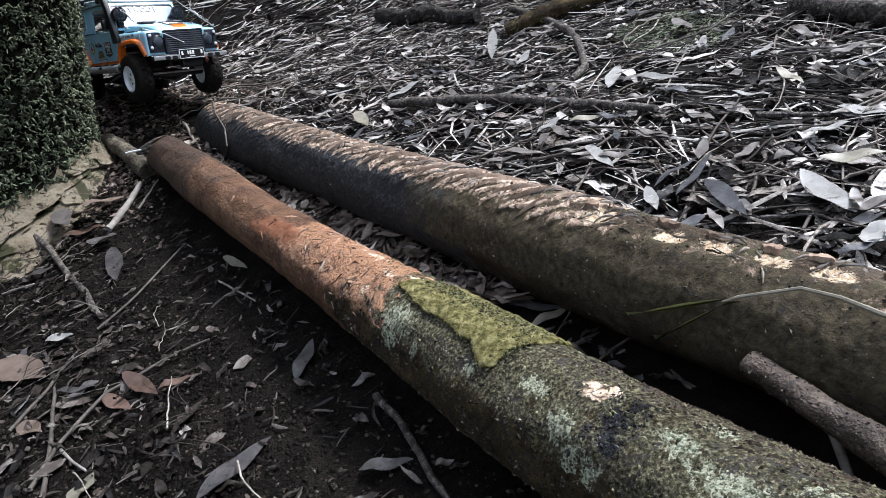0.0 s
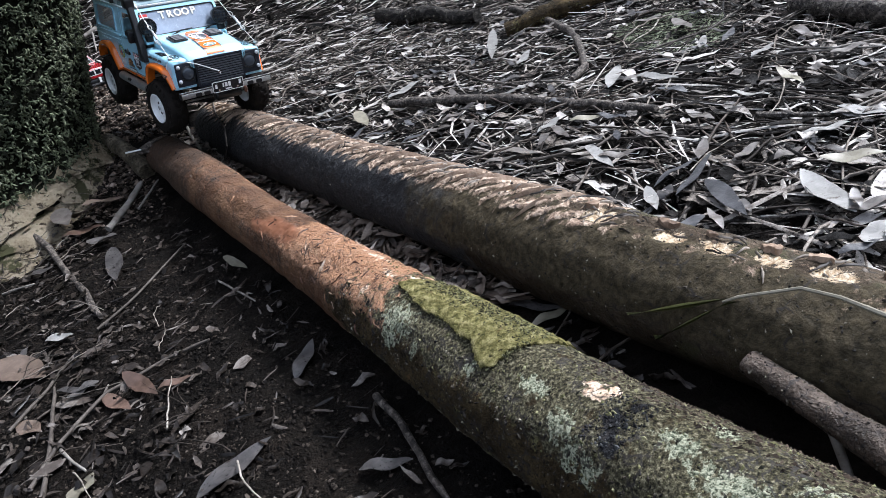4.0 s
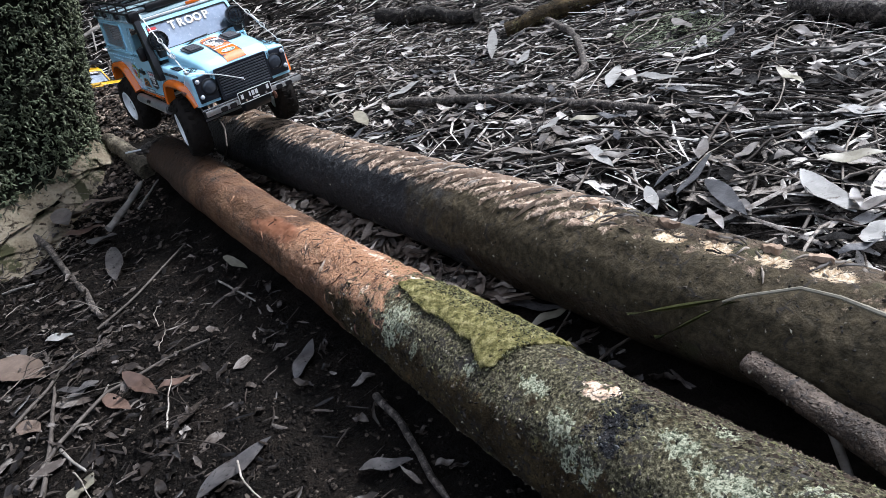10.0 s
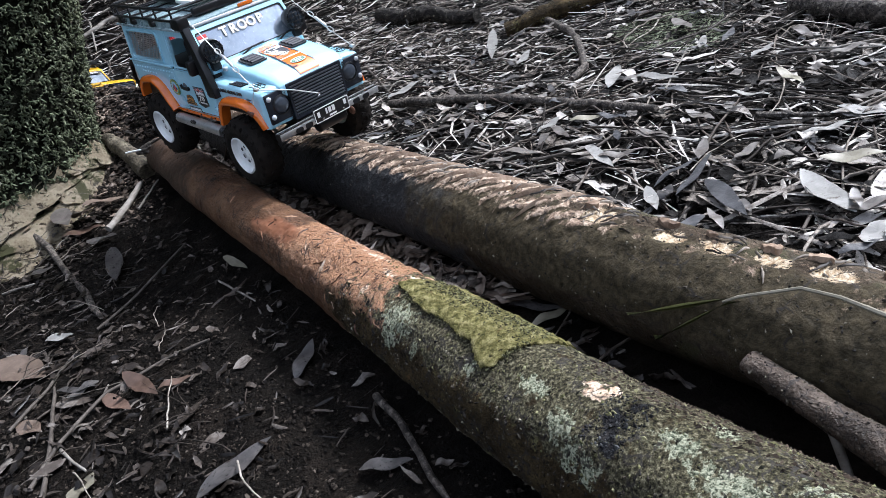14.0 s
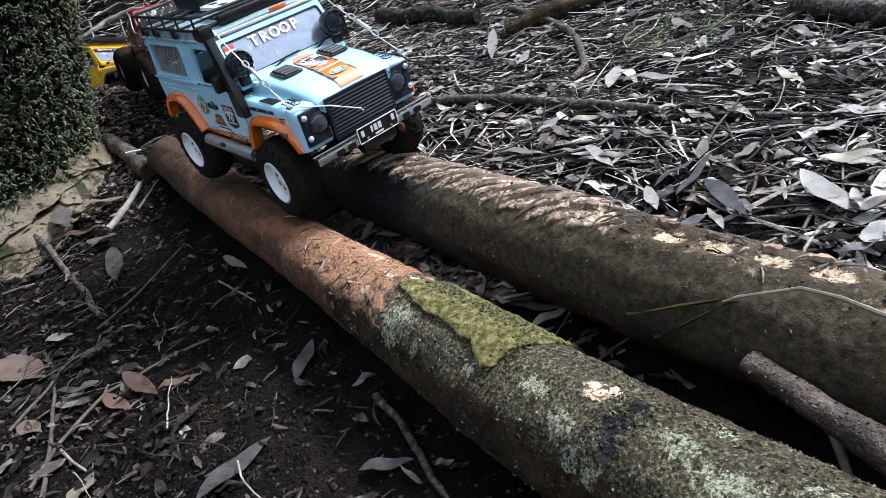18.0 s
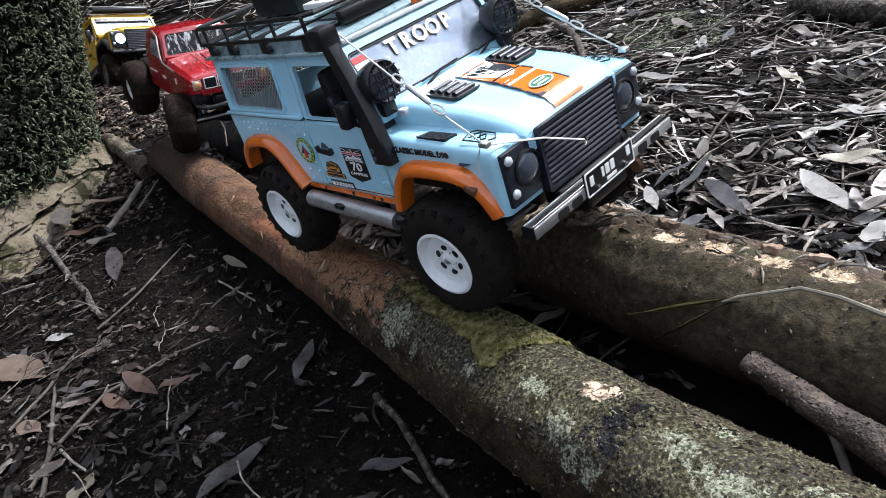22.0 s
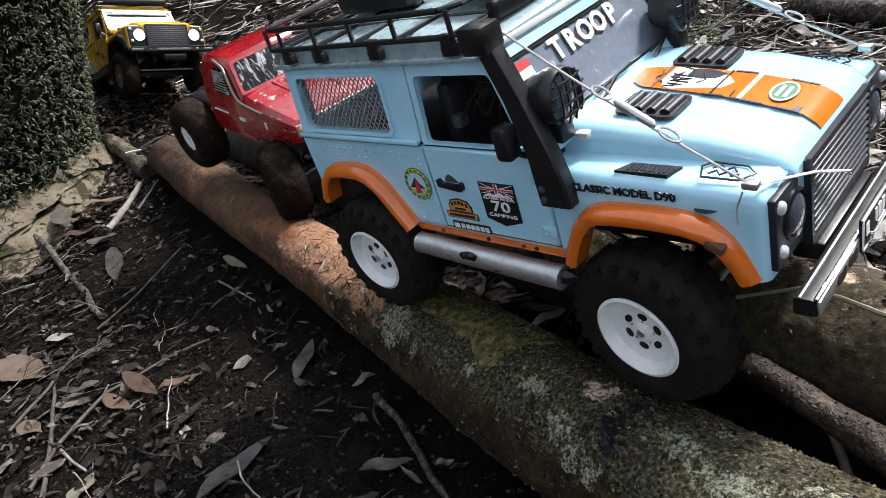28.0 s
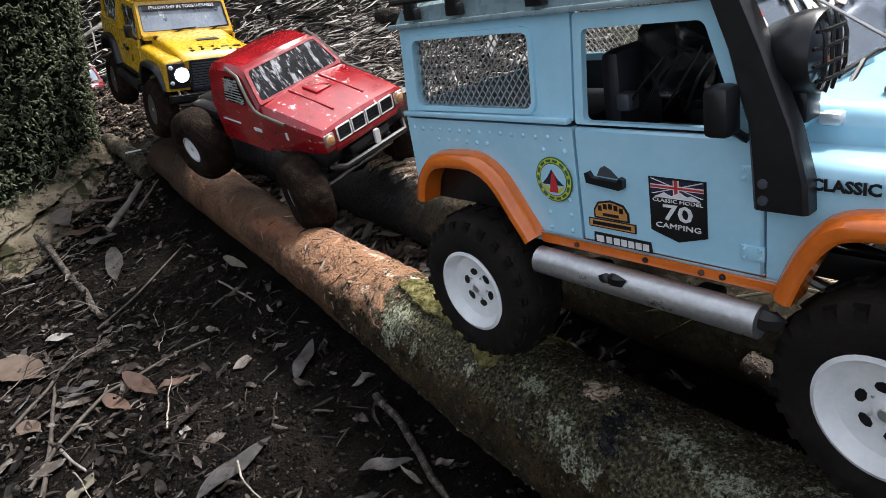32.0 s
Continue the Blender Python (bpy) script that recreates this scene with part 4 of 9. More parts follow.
fibres(near, near_log, 9, (0.45, 0.86), (30, 125), (0.006, 0.024), (0.0002, 0.0006), (1.4, 1.2), M_FIBRE, "fine curling bark lips", 86, near_relief, lift=0.0006)
grit(far, far_log, 6500, (0.2, 1.75), (-30, 130), (0.0004, 0.0017), M_GRIT_DARK, "dark specks and pale flecks on bark", 87, far_relief)
fibres(far, far_log, 130, (0.12, 1.30), (70, 140), (0.008, 0.036), (0.0003, 0.0009), (1.15, 0.25), M_FIBRE_GREY, "slanting frayed bark fibres", 88, far_relief, lambda u, g, r: saw(u, g)[1] > 0.25 * r.random(), 0.0022)
fibres(far, far_log, 40, (1.24, 1.60), (76, 112), (0.005, 0.020), (0.0003, 0.0009), (0.2, 0.5), M_FIBRE_GREY, "frayed splinters round the axe scars", 89, far_relief, None, 0.0016)


def small_log(name, pts, rs, material, label, category, seed, knots=0, group=""):
    """A crooked branch lying on the ground."""
    bm = bmesh.new()
    P = [Vector(p) for p in pts]
    path, rad = [], []
    for i in range(len(P) - 1):
        for k in range(10):
            t = k / 10
            w = P[i].lerp(P[i + 1], t)
            path.append(w + Vector((noise.noise(w * 9 + Vector((seed, 0, 0))), noise.noise(w * 9 + Vector((0, seed, 0))), noise.noise(w * 8)))* rs[0] * 0.5)
            rad.append((rs[0] + (rs[1] - rs[0]) * (i + t) / (len(P) - 1)) * (1 + 0.16 * noise.noise(w * 40 + Vector((seed, 3, 0)))))
    tube(bm, path, rad, 14)
    for v in bm.verts:
        v.co += Vector((noise.noise(v.co * 90), noise.noise(v.co * 90 + Vector((9, 0, 0))), noise.noise(v.co * 90 + Vector((0, 9, 0))))) * rs[0] * 0.16
    bm.normal_update()
    faces = [(f.calc_center_median(), f.normal.copy()) for f in bm.faces if len(f.verts) == 4]
    ob = tagged(part(name, bm, material, None, "", 60), label, category, group)
    if knots:
        rnd, verts, tris = random.Random(seed), [], []
        for _ in range(knots):
            c, nrm = rnd.choice(faces)
            r, i = rs[0] * (0.03 + 0.12 * rnd.random() ** 3), len(verts)
            a = nrm.orthogonal().normalized()
            b = nrm.cross(a)
            c = c + a * rnd.uniform(-1, 1) * rs[0] * 0.3 + b * rnd.uniform(-1, 1) * rs[0] * 0.3
            verts.append(tuple(c + nrm * r))
            for q in range(4):
                w = r * rnd.uniform(0.7, 1.8)
                verts.append(tuple(c + (a * math.cos(1.5708 * q) + b * math.sin(1.5708 * q)) * w - nrm * r * 0.5))
            tris.extend((i, i + 1 + q, i + 1 + (q + 1) % 4) for q in range(4))
        crumb = new("bark_grit", raw_mesh("bark_grit", verts, tris, M_GRIT_DARK, False))
        crumb.parent = ob
        tagged(crumb, "bark crumbs and flecks", kind="stuff")
    return ob


small_log("broken_branch", [(0.190, 0.368, 0.058), (0.208, 0.312, 0.056), (0.221, 0.262, 0.055), (0.242, 0.19, 0.052)], (0.0098, 0.0145), M_BRANCH, "broken reddish-grey branch lying between the two logs", "branch", 2, 1100)
small_log("broken_branch", [(0.207, 0.300, 0.052), (0.205, 0.288, 0.036), (0.203, 0.270, 0.018)], (0.004, 0.003), WOOD["pale"], "splintered pale side branch", "branch", 3)
small_log("mossy_branch", [(0.33, 1.72, 0.022), (0.46, 1.71, 0.026), (0.66, 1.74, 0.03)], (0.020, 0.028), M_MOSSY_BARK, "mossy grey-green branch half sunk in leaf litter", "branch", 4, 900)
small_log("mossy_branch", [(0.76, 1.20, 0.02), (0.795, 1.06, 0.025), (0.83, 0.93, 0.02)], (0.018, 0.022), WOOD["bark"], "grey-brown branch lying on the leaf litter", "branch", 5, 700)
small_log("rotten_slab", [(0.05, 2.32, 0.05), (0.18, 2.14, 0.04), (0.32, 1.93, 0.03)], (0.026, 0.018), M_ROTTEN, "dark rotten wood slab in the litter", "branch", 6, 900)
small_log("broken_branch", [(-0.640, 1.585, 0.108), (-0.585, 1.505, 0.086), (-0.528, 1.420, 0.052)], (0.0165, 0.019), M_STUB, "short pale mottled branch stub by the tree root", "branch", 7, 160)
small_log("peg", [(-0.557, 1.418, 0.1090), (-0.520, 1.416, 0.1060)], (0.0016, 0.0016), M_WHITE, "small white stick across the log end", "stick", 8)



def root_claw():
    """Splintered roots at the upper end of the near log."""
    heel = Vector((-0.537, 1.421, 0.100))
    for tip, bow, r in (((-0.464, 1.426, 0.1145), 0.004, 0.0034), ((-0.459, 1.420, 0.1060), 0.002, 0.0030), ((-0.462, 1.416, 0.0950), -0.003, 0.0030), ((-0.478, 1.425, 0.1120), 0.006, 0.0022)):
        tip = Vector(tip)
        path = [heel.lerp(tip, t) + Vector((0, 0, bow * math.sin(3.1416 * t))) for t in (0, 0.2, 0.4, 0.6, 0.8, 1)]
        bm = tube(bmesh.new(), path, [r * 1.2, r * 1.25, r * 1.1, r * 0.9, r * 0.6, r * 0.25], 8)
        for v in bm.verts:
            v.co += Vector((noise.noise(v.co * 130), noise.noise(v.co * 130 + Vector((5, 0, 0))), noise.noise(v.co * 130 + Vector((0, 5, 0))))) * 0.0018
        part("broken_root", bm, WOOD["bark"], near_log, "dark splintered root", 60)


root_claw()

# ---- the mossy tree ----
TREE = (-0.965, 1.52)


def trunk_point(ang, z):
    flare = 0.235 + 0.050 * math.exp(-z / 0.06)
    r = flare * (1 + 0.10 * math.sin(3 * ang + 0.6) * math.exp(-z / 0.25)) + 0.018 * noise.noise(Vector((3 * math.cos(ang), 3 * math.sin(ang), z * 6)))
    r += 0.150 * math.exp(-max(z, 0.0) / 0.055) * max(0.0, math.cos(ang + 0.45)) ** 2
    return Vector((TREE[0] + 0.42 * z + r * math.cos(ang), TREE[1] + 0.05 * z + r * math.sin(ang), z))


def build_tree():
    rnd = random.Random(11)
    tree = tagged(new("mossy_tree"), "large leaning tree trunk covered in dark green moss above flaking bark", "tree")
    bm = bmesh.new()
    zs = [-0.05 + 0.012 * i for i in range(75)] + [0.86 + 0.12 * i for i in range(16)]
    rings = [[bm.verts.new(trunk_point(6.28319 * k / 150, z) + Vector((0, 0, 0))) for k in range(150)] for z in zs]
    for v in bm.verts:
        v.co += Vector((noise.noise(v.co * 30), noise.noise(v.co * 30 + Vector((5, 0, 0))), 0)) * 0.006
    for a, b in zip(rings, rings[1:]):
        for k in range(150):
            bm.faces.new((a[k], a[(k + 1) % 150], b[(k + 1) % 150], b[k]))
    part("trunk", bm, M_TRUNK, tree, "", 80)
    verts, faces = [], []

    def tuft(p, nrm, ln, wd):
        grow = (nrm * 0.9 + Vector((rnd.uniform(-0.8, 0.8), rnd.uniform(-0.8, 0.8), rnd.uniform(-0.9, 0.5)))).normalized()
        spin = Vector((rnd.uniform(-1, 1), rnd.uniform(-1, 1), rnd.uniform(-1, 1))).normalized()
        q, i, turn = p.copy(), len(verts), Matrix.Rotation(rnd.uniform(0.45, 1.0), 3, spin)
        for s in range(6):
            w = wd * (1, 1.05, 1, 0.9, 0.75, 0.2)[s]
            a = grow.orthogonal().normalized()
            b = grow.cross(a)
            verts.extend(tuple(q + (a * math.cos(2.0944 * k) + b * math.sin(2.0944 * k)) * w) for k in range(3))
            grow = (turn @ grow + Vector((0, 0, -0.10))).normalized()
            q = q + grow * ln / 5
        for s in range(5):
            a = i + 3 * s
            faces.extend((a + k, a + (k + 1) % 3, a + 3 + (k + 1) % 3, a + 3 + k) for k in range(3))

    made = 0
    while made < 15000:
        ang, z = rnd.uniform(-2.4, 0.75), rnd.uniform(0.0, 0.62)
        low = 0.052 + 0.016 * (ang + 2.2) + 0.03 * noise.noise(Vector((ang * 4, 0, 2)))
        if z < low or noise.noise(Vector((ang * 14, z * 60, 4))) < -0.06 + 0.4 * max(0, 1 - (z - low) / 0.03) * rnd.random():
            continue
        p = trunk_point(ang, z)
        nrm = Vector((math.cos(ang), math.sin(ang), 0.0)).normalized()
        tuft(p + nrm * 0.001, nrm, rnd.uniform(0.008, 0.016), rnd.uniform(0.0013, 0.0023))
        made += 1
    me = raw_mesh("moss", verts, faces, M_TUFT)
    ob = new("moss", me)
    ob.parent = tree
    tagged(ob, "curly dark green moss", kind="stuff")
    for k in range(44):
        ang = rnd.uniform(-2.0, 0.5)
        top = 0.072 + 0.018 * (ang + 2.2) + 0.02 * noise.noise(Vector((ang * 4, 0, 2)))
        z = rnd.uniform(0.0, 1.0) ** 0.8 * top
        bm = bmesh.new()
        ww, hh = rnd.uniform(0.06, 0.26), rnd.uniform(0.010, 0.040)
        lift = 0.004 + 0.016 * rnd.random()
        grid = [[None] * 15 for _ in range(9)]
        for i in range(15):
            for j in range(9):
                s, t = i / 7 - 1, j / 4 - 1
                edge = 1 + 0.25 * noise.noise(Vector((s * 3, k * 2.1, t))) + 0.15 * noise.noise(Vector((s * 9, k * 2.1, t * 4)))
                zz = z + hh * t * math.sqrt(max(1 - s * s * 0.92, 0.05)) * edge
                q = trunk_point(ang + ww / 0.25 * 0.5 * s * edge, max(zz, -0.03))
                nrm = Vector((math.cos(ang), math.sin(ang), 0.0))
                grid[j][i] = bm.verts.new(q + nrm * (lift * (0.5 - 0.5 * t) + 0.006 * noise.noise(Vector((s * 3, t * 3, k)))))
        for j in range(8):
            for i in range(14):
                bm.faces.new((grid[j][i], grid[j][i + 1], grid[j + 1][i + 1], grid[j + 1][i]))
        bmesh.ops.solidify(bm, geom=bm.faces[:], thickness=0.003)
        part("bark_flake", bm, M_FLAKE, tree, "", 50)


build_tree()


# ---- leaves, sticks and litter ----
def on_log(x, y, pad=0.0):
    for lg in (near, far):
        w = Vector((x, y, 0)) - Vector((lg.a.x, lg.a.y, 0))
        d = Vector((lg.d.x, lg.d.y, 0)).normalized()
        s = w.dot(d)
        if -0.06 < s < 1.95 and (w - d * s).length < 0.05 + pad:
            return True
    return (x - TREE[0]) ** 2 + (y - TREE[1]) ** 2 < 0.062


def by_near_log(x, y):
    """True on the near log's shaded camera-side strip, kept barer to draw darker."""
    d, w = (near.b - near.a), Vector((x, y, 0)) - near.a
    c = (d.x * w.y - d.y * w.x) / math.hypot(d.x, d.y)
    return -0.20 < c < 0.0 and d.dot(w) > 0


def far_side(x, y):
    """Over 0 beyond the far log, under 0 on the camera's side of it."""
    d, w = FAR[1] - FAR[0], Vector((x, y, 0)) - FAR[0]
    return d.x * w.y - d.y * w.x


def leaf_shape(length, width, rnd, curl=0.12, nx=7, crease=(0.15, 0.4)):
    """A lance-shaped leaf with a folded midrib, thin but not paper-flat."""
    v, f = [], []
    a, b = rnd.uniform(-curl, curl), rnd.uniform(-curl, curl)
    for i in range(nx + 1):
        t = i / nx
        w = width * 0.5 * max(math.sin(math.pi * t ** 0.85), 0.02) ** 0.8 * rnd.uniform(0.94, 1.05)
        x = (t - 0.5) * length
        z = a * length * (t - 0.5) ** 2 * 4 + 0.002 * math.sin(t * 9 + a * 40)
        yb = b * length * 0.6 * (t - 0.5) ** 2
        fold = w * rnd.uniform(*crease)
        for d in (0.0, -0.0006):
            v += [(x, yb - w, z + fold + d), (x, yb, z + d), (x, yb + w, z + fold + d)]
    for i in range(nx):
        p, q = 6 * i, 6 * i + 6
        f += [(p, p + 1, q + 1, q), (p + 1, p + 2, q + 2, q + 1), (p + 4, p + 3, q + 3, q + 4), (p + 5, p + 4, q + 4, q + 5)]
    return v, f


LEAF_RND = random.Random(21)
LEAF_WORDS = {"pale": "pale grey dry fallen leaf on the leaf litter", "slate": "dark slate-grey wet fallen leaf on the ground", "straw": "straw-coloured dry fallen leaf on the ground",
              "grey": "grey-brown dry fallen leaf on the litter", "dark": "dark wet fallen leaf lying on the soil", "brown": "reddish-brown curled fallen leaf on dark soil", "rust": "broad rusty-brown fallen leaf on dark soil"}


def leaf(x, y, yaw, length, width, tone, tilt=None, rest=0.0):
    """A fallen leaf; rest: the height of what it lies on above the soil."""
    v, f = leaf_shape(length, width, LEAF_RND, 0.045, 9, (0.04, 0.16))
    ob = new("fallen_leaf", raw_mesh("fallen_leaf", v, f, LEAF[tone]))
    t = LEAF_RND.uniform(-4, 4) if tilt is None else tilt
    over = 0.017 if far_side(x, y) > 0 else 0.0
    ob.matrix_world = pose(x, y, rough_z(x, y) + 0.006 + rest + over + abs(math.sin(radians(t))) * length * 0.3, LEAF_RND.uniform(-9, 9), t, yaw)
    return tagged(ob, LEAF_WORDS[tone], "leaf", "fallen leaves")


STICK_WORDS = {"bark": "dark barked stick lying on the ground", "twig": "thin grey twig lying on the ground", "pale": "pale bare stick lying on the ground"}


def stick(pts, r, tone, lift=0.004):
    bm = bmesh.new()
    P = [Vector((x, y, rough_z(x, y) + r * 0.8 + lift)) for x, y in pts]
    path, rad = [], []
    for i in range(len(P) - 1):
        for k in range(6):
            w = P[i].lerp(P[i + 1], k / 6)
            path.append(w + Vector((noise.noise(w * 25), noise.noise(w * 25 + Vector((7, 0, 0))), 0.5 * noise.noise(w * 20))) * r * 0.9)
            rad.append(r * (1.1 - 0.35 * (i + k / 6) / len(P)) * (1 + 0.2 * noise.noise(w * 60)))
    path.append(P[-1])
    rad.append(r * 0.6)
    tube(bm, path, rad, 7)
    return tagged(part("fallen_stick", bm, WOOD[tone], None, "", 60), STICK_WORDS[tone], "stick", "fallen sticks")


leaf(-0.632, 1.304, -30.0, 0.105, 0.052, "rust", -14, 0.022)
leaf(-0.608, 1.331, 48.0, 0.090, 0.036, "rust", 22, 0.020)
leaf(-0.641, 1.259, 12.0, 0.075, 0.036, "brown", 8, 0.012)
leaf(-0.685, 1.305, -60.0, 0.085, 0.040, "grey", 9, 0.022)
leaf(-0.587, 1.196, -25.0, 0.080, 0.030, "dark", -6, 0.004)
leaf(0.413, 0.604, -92.3, 0.0985, 0.0285, "pale")
leaf(0.328, 0.662, -96.2, 0.1186, 0.0228, "slate")
leaf(0.476, 0.651, -27.7, 0.0667, 0.0210, "straw")
leaf(0.404, 0.515, 27.9, 0.0498, 0.0255, "pale")
leaf(0.252, 0.866, -84.4, 0.0894, 0.0168, "pale")
leaf(0.033, 1.506, 28.0, 0.0941, 0.0352, "pale")
leaf(0.271, 1.631, -105.0, 0.2122, 0.0251, "pale")
leaf(0.298, 1.438, 57.0, 0.0924, 0.0197, "pale")
leaf(0.397, 1.174, 58.4, 0.1083, 0.0262, "pale")
leaf(0.161, 0.976, -54.6, 0.0902, 0.0164, "grey")
leaf(0.371, 0.798, 54.5, 0.0616, 0.0157, "grey")
leaf(0.603, 1.328, -90.7, 0.0853, 0.0290, "grey")
leaf(0.569, 1.179, 56.4, 0.0821, 0.0155, "pale")
leaf(0.821, 1.096, 3.5, 0.0705, 0.0157, "grey")
leaf(0.571, 0.919, -94.2, 0.0764, 0.0166, "straw")
leaf(0.686, 0.950, -9.3, 0.0551, 0.0160, "grey")
leaf(0.327, 0.731, 43.2, 0.1226, 0.0115, "slate")
leaf(0.314, 0.756, 25.1, 0.0837, 0.0109, "slate")
leaf(-0.073, 1.393, -81.2, 0.1152, 0.0274, "straw")
leaf(0.036, 2.238, -63.7, 0.0980, 0.0310, "pale")
leaf(0.439, 1.087, -66.2, 0.0945, 0.0167, "pale")
leaf(0.236, 0.997, -81.9, 0.0654, 0.0146, "grey")
leaf(0.013, 0.727, -69.5, 0.0452, 0.0130, "dark")
leaf(0.076, 0.600, -36.0, 0.0677, 0.0121, "dark")
leaf(0.085, 0.576, 13.9, 0.0524, 0.0124, "straw")
leaf(-0.197, 1.126, -29.5, 0.0512, 0.0207, "pale")
leaf(-0.141, 1.002, 60.3, 0.0448, 0.0157, "dark")
leaf(-0.259, 0.507, 32.8, 0.0875, 0.0240, "dark")
leaf(-0.438, 0.563, 64.6, 0.0397, 0.0285, "straw")
leaf(-0.111, 0.451, -11.0, 0.0516, 0.0152, "dark")
leaf(-0.617, 0.849, -37.0, 0.1208, 0.0513, "rust")
leaf(-0.548, 0.702, -38.0, 0.0561, 0.0238, "rust")
leaf(-0.432, 0.690, -46.1, 0.0756, 0.0188, "brown")
leaf(-0.405, 0.709, -48.9, 0.0927, 0.0208, "brown")
leaf(-0.502, 0.749, -20.0, 0.0703, 0.0117, "dark")
leaf(-0.540, 1.090, -72.6, 0.1393, 0.0312, "dark")
leaf(-0.704, 1.170, 8.6, 0.0475, 0.0260, "dark")
leaf(-0.313, 0.963, -53.9, 0.0783, 0.0142, "straw")
leaf(-0.192, 0.651, 71.5, 0.0657, 0.0195, "dark")
leaf(-0.586, 0.915, -18.7, 0.0576, 0.0156, "pale")
leaf(-0.357, 0.689, -6.4, 0.0489, 0.0110, "brown")
leaf(-0.288, 2.200, 56.9, 0.1582, 0.0243, "pale")
leaf(0.409, 0.755, 25.3, 0.0529, 0.0126, "grey")
leaf(0.511, 0.750, -13.5, 0.0542, 0.0125, "pale")
leaf(0.334, 0.878, -63.2, 0.0709, 0.0132, "grey")
leaf(0.605, 1.045, 18.3, 0.0549, 0.0151, "pale")
leaf(0.697, 1.082, -94.5, 0.0710, 0.0178, "grey")
leaf(0.289, 1.020, -30.7, 0.0605, 0.0148, "straw")
leaf(0.064, 1.187, -27.2, 0.0525, 0.0168, "grey")
leaf(0.599, 0.793, -25.3, 0.0432, 0.0139, "grey")
stick([(-0.811, 1.389), (-0.687, 1.212), (-0.525, 0.934)], 0.0061, "bark")
stick([(-0.573, 0.703), (-0.556, 0.763), (-0.542, 0.863)], 0.0024, "twig")
stick([(-0.501, 0.583), (-0.487, 0.644), (-0.453, 0.717), (-0.386, 0.751), (-0.322, 0.756)], 0.0026, "twig")
stick([(-0.479, 0.559), (-0.499, 0.650), (-0.541, 0.773)], 0.0027, "twig")
stick([(-0.527, 0.911), (-0.490, 0.957), (-0.418, 1.100)], 0.0021, "twig")
stick([(-0.600, 1.262), (-0.576, 1.330), (-0.552, 1.405)], 0.0068, "pale")
stick([(-0.546, 1.308), (-0.534, 1.356), (-0.520, 1.409)], 0.0024, "pale")
stick([(-0.111, 0.543), (-0.088, 0.479), (-0.062, 0.388)], 0.0037, "bark")
stick([(-0.012, 1.453), (0.160, 1.287), (0.286, 1.134), (0.381, 0.960)], 0.0088, "bark", 0.014)
stick([(0.475, 0.844), (0.534, 0.795), (0.591, 0.745)], 0.0040, "bark", 0.014)
stick([(0.400, 1.950), (0.437, 1.650), (0.422, 1.444), (0.376, 1.275), (0.332, 1.223)], 0.0088, "bark", 0.014)
stick([(-0.486, 1.640), (-0.458, 1.560), (-0.424, 1.462)], 0.0034, "pale", 0.008)
leaf(-0.476, 1.715, 70.0, 0.062, 0.030, "straw", 22)
stick([(0.460, 1.243), (0.534, 1.253), (0.621, 1.254), (0.750, 1.316)], 0.0022, "twig", 0.014)
stick([(0.476, 1.130), (0.571, 1.091), (0.644, 1.000), (0.731, 0.926)], 0.0019, "pale", 0.014)
stick([(0.350, 0.645), (0.382, 0.690), (0.440, 0.720)], 0.0020, "twig", 0.014)
stick([(-0.356, 2.051), (-0.301, 2.204), (-0.230, 2.308)], 0.0065, "pale", 0.014)
stick([(-0.110, 1.716), (-0.050, 1.647), (0.018, 1.583)], 0.0034, "pale", 0.014)
stick([(0.277, 0.665), (0.330, 0.734), (0.382, 0.811)], 0.0024, "twig", 0.014)
stick([(-0.169, 2.406), (-0.046, 1.935), (0.006, 1.502)], 0.0033, "twig", 0.014)
stick([(0.054, 1.943), (0.076, 1.617), (0.075, 1.426)], 0.0028, "twig", 0.014)
stick([(0.228, 0.959), (0.300, 0.909), (0.391, 0.844)], 0.0017, "twig", 0.014)
stick([(0.383, 0.896), (0.455, 0.797), (0.544, 0.753)], 0.0019, "bark", 0.014)
stick([(-0.331, 2.821), (-0.153, 2.715), (-0.012, 2.368)], 0.0052, "twig", 0.014)
stick([(0.138, 1.648), (0.200, 1.411), (0.257, 1.295)], 0.0025, "twig", 0.014)
stick([(-0.338, 0.930), (-0.300, 0.873), (-0.265, 0.814)], 0.0016, "pale")
stick([(-0.776, 1.153), (-0.731, 1.146), (-0.709, 1.143)], 0.0020, "pale")
stick([(-0.483, 0.634), (-0.461, 0.608), (-0.439, 0.585)], 0.0018, "pale")
stick([(0.361, 0.568), (0.394, 0.599), (0.439, 0.625)], 0.0020, "twig", 0.014)
stick([(0.164, 0.680), (0.216, 0.704), (0.275, 0.660)], 0.0014, "twig", 0.014)

stick([(-1.240, 3.415), (-1.142, 3.487), (-1.019, 3.514), (-0.943, 3.493)], 0.0110, "pale", 0.020)
stick([(-1.225, 3.537), (-1.163, 3.254)], 0.0041, "pale", 0.020)
stick([(-1.209, 3.457), (-1.105, 3.372), (-1.001, 3.274)], 0.0033, "pale", 0.020)
stick([(-1.149, 3.193), (-1.068, 3.173), (-0.968, 3.133)], 0.0049, "twig", 0.020)
stick([(-0.998, 3.166), (-0.955, 3.372)], 0.0057, "twig", 0.020)
stick([(-1.072, 3.471), (-1.013, 3.206)], 0.0033, "pale", 0.020)
stick([(-1.266, 3.610), (-1.215, 3.515)], 0.0041, "twig", 0.020)
stick([(-1.006, 3.529), (-0.937, 3.233)], 0.0049, "twig", 0.020)
stick([(-1.178, 3.581), (-1.082, 3.625)], 0.0049, "pale", 0.020)
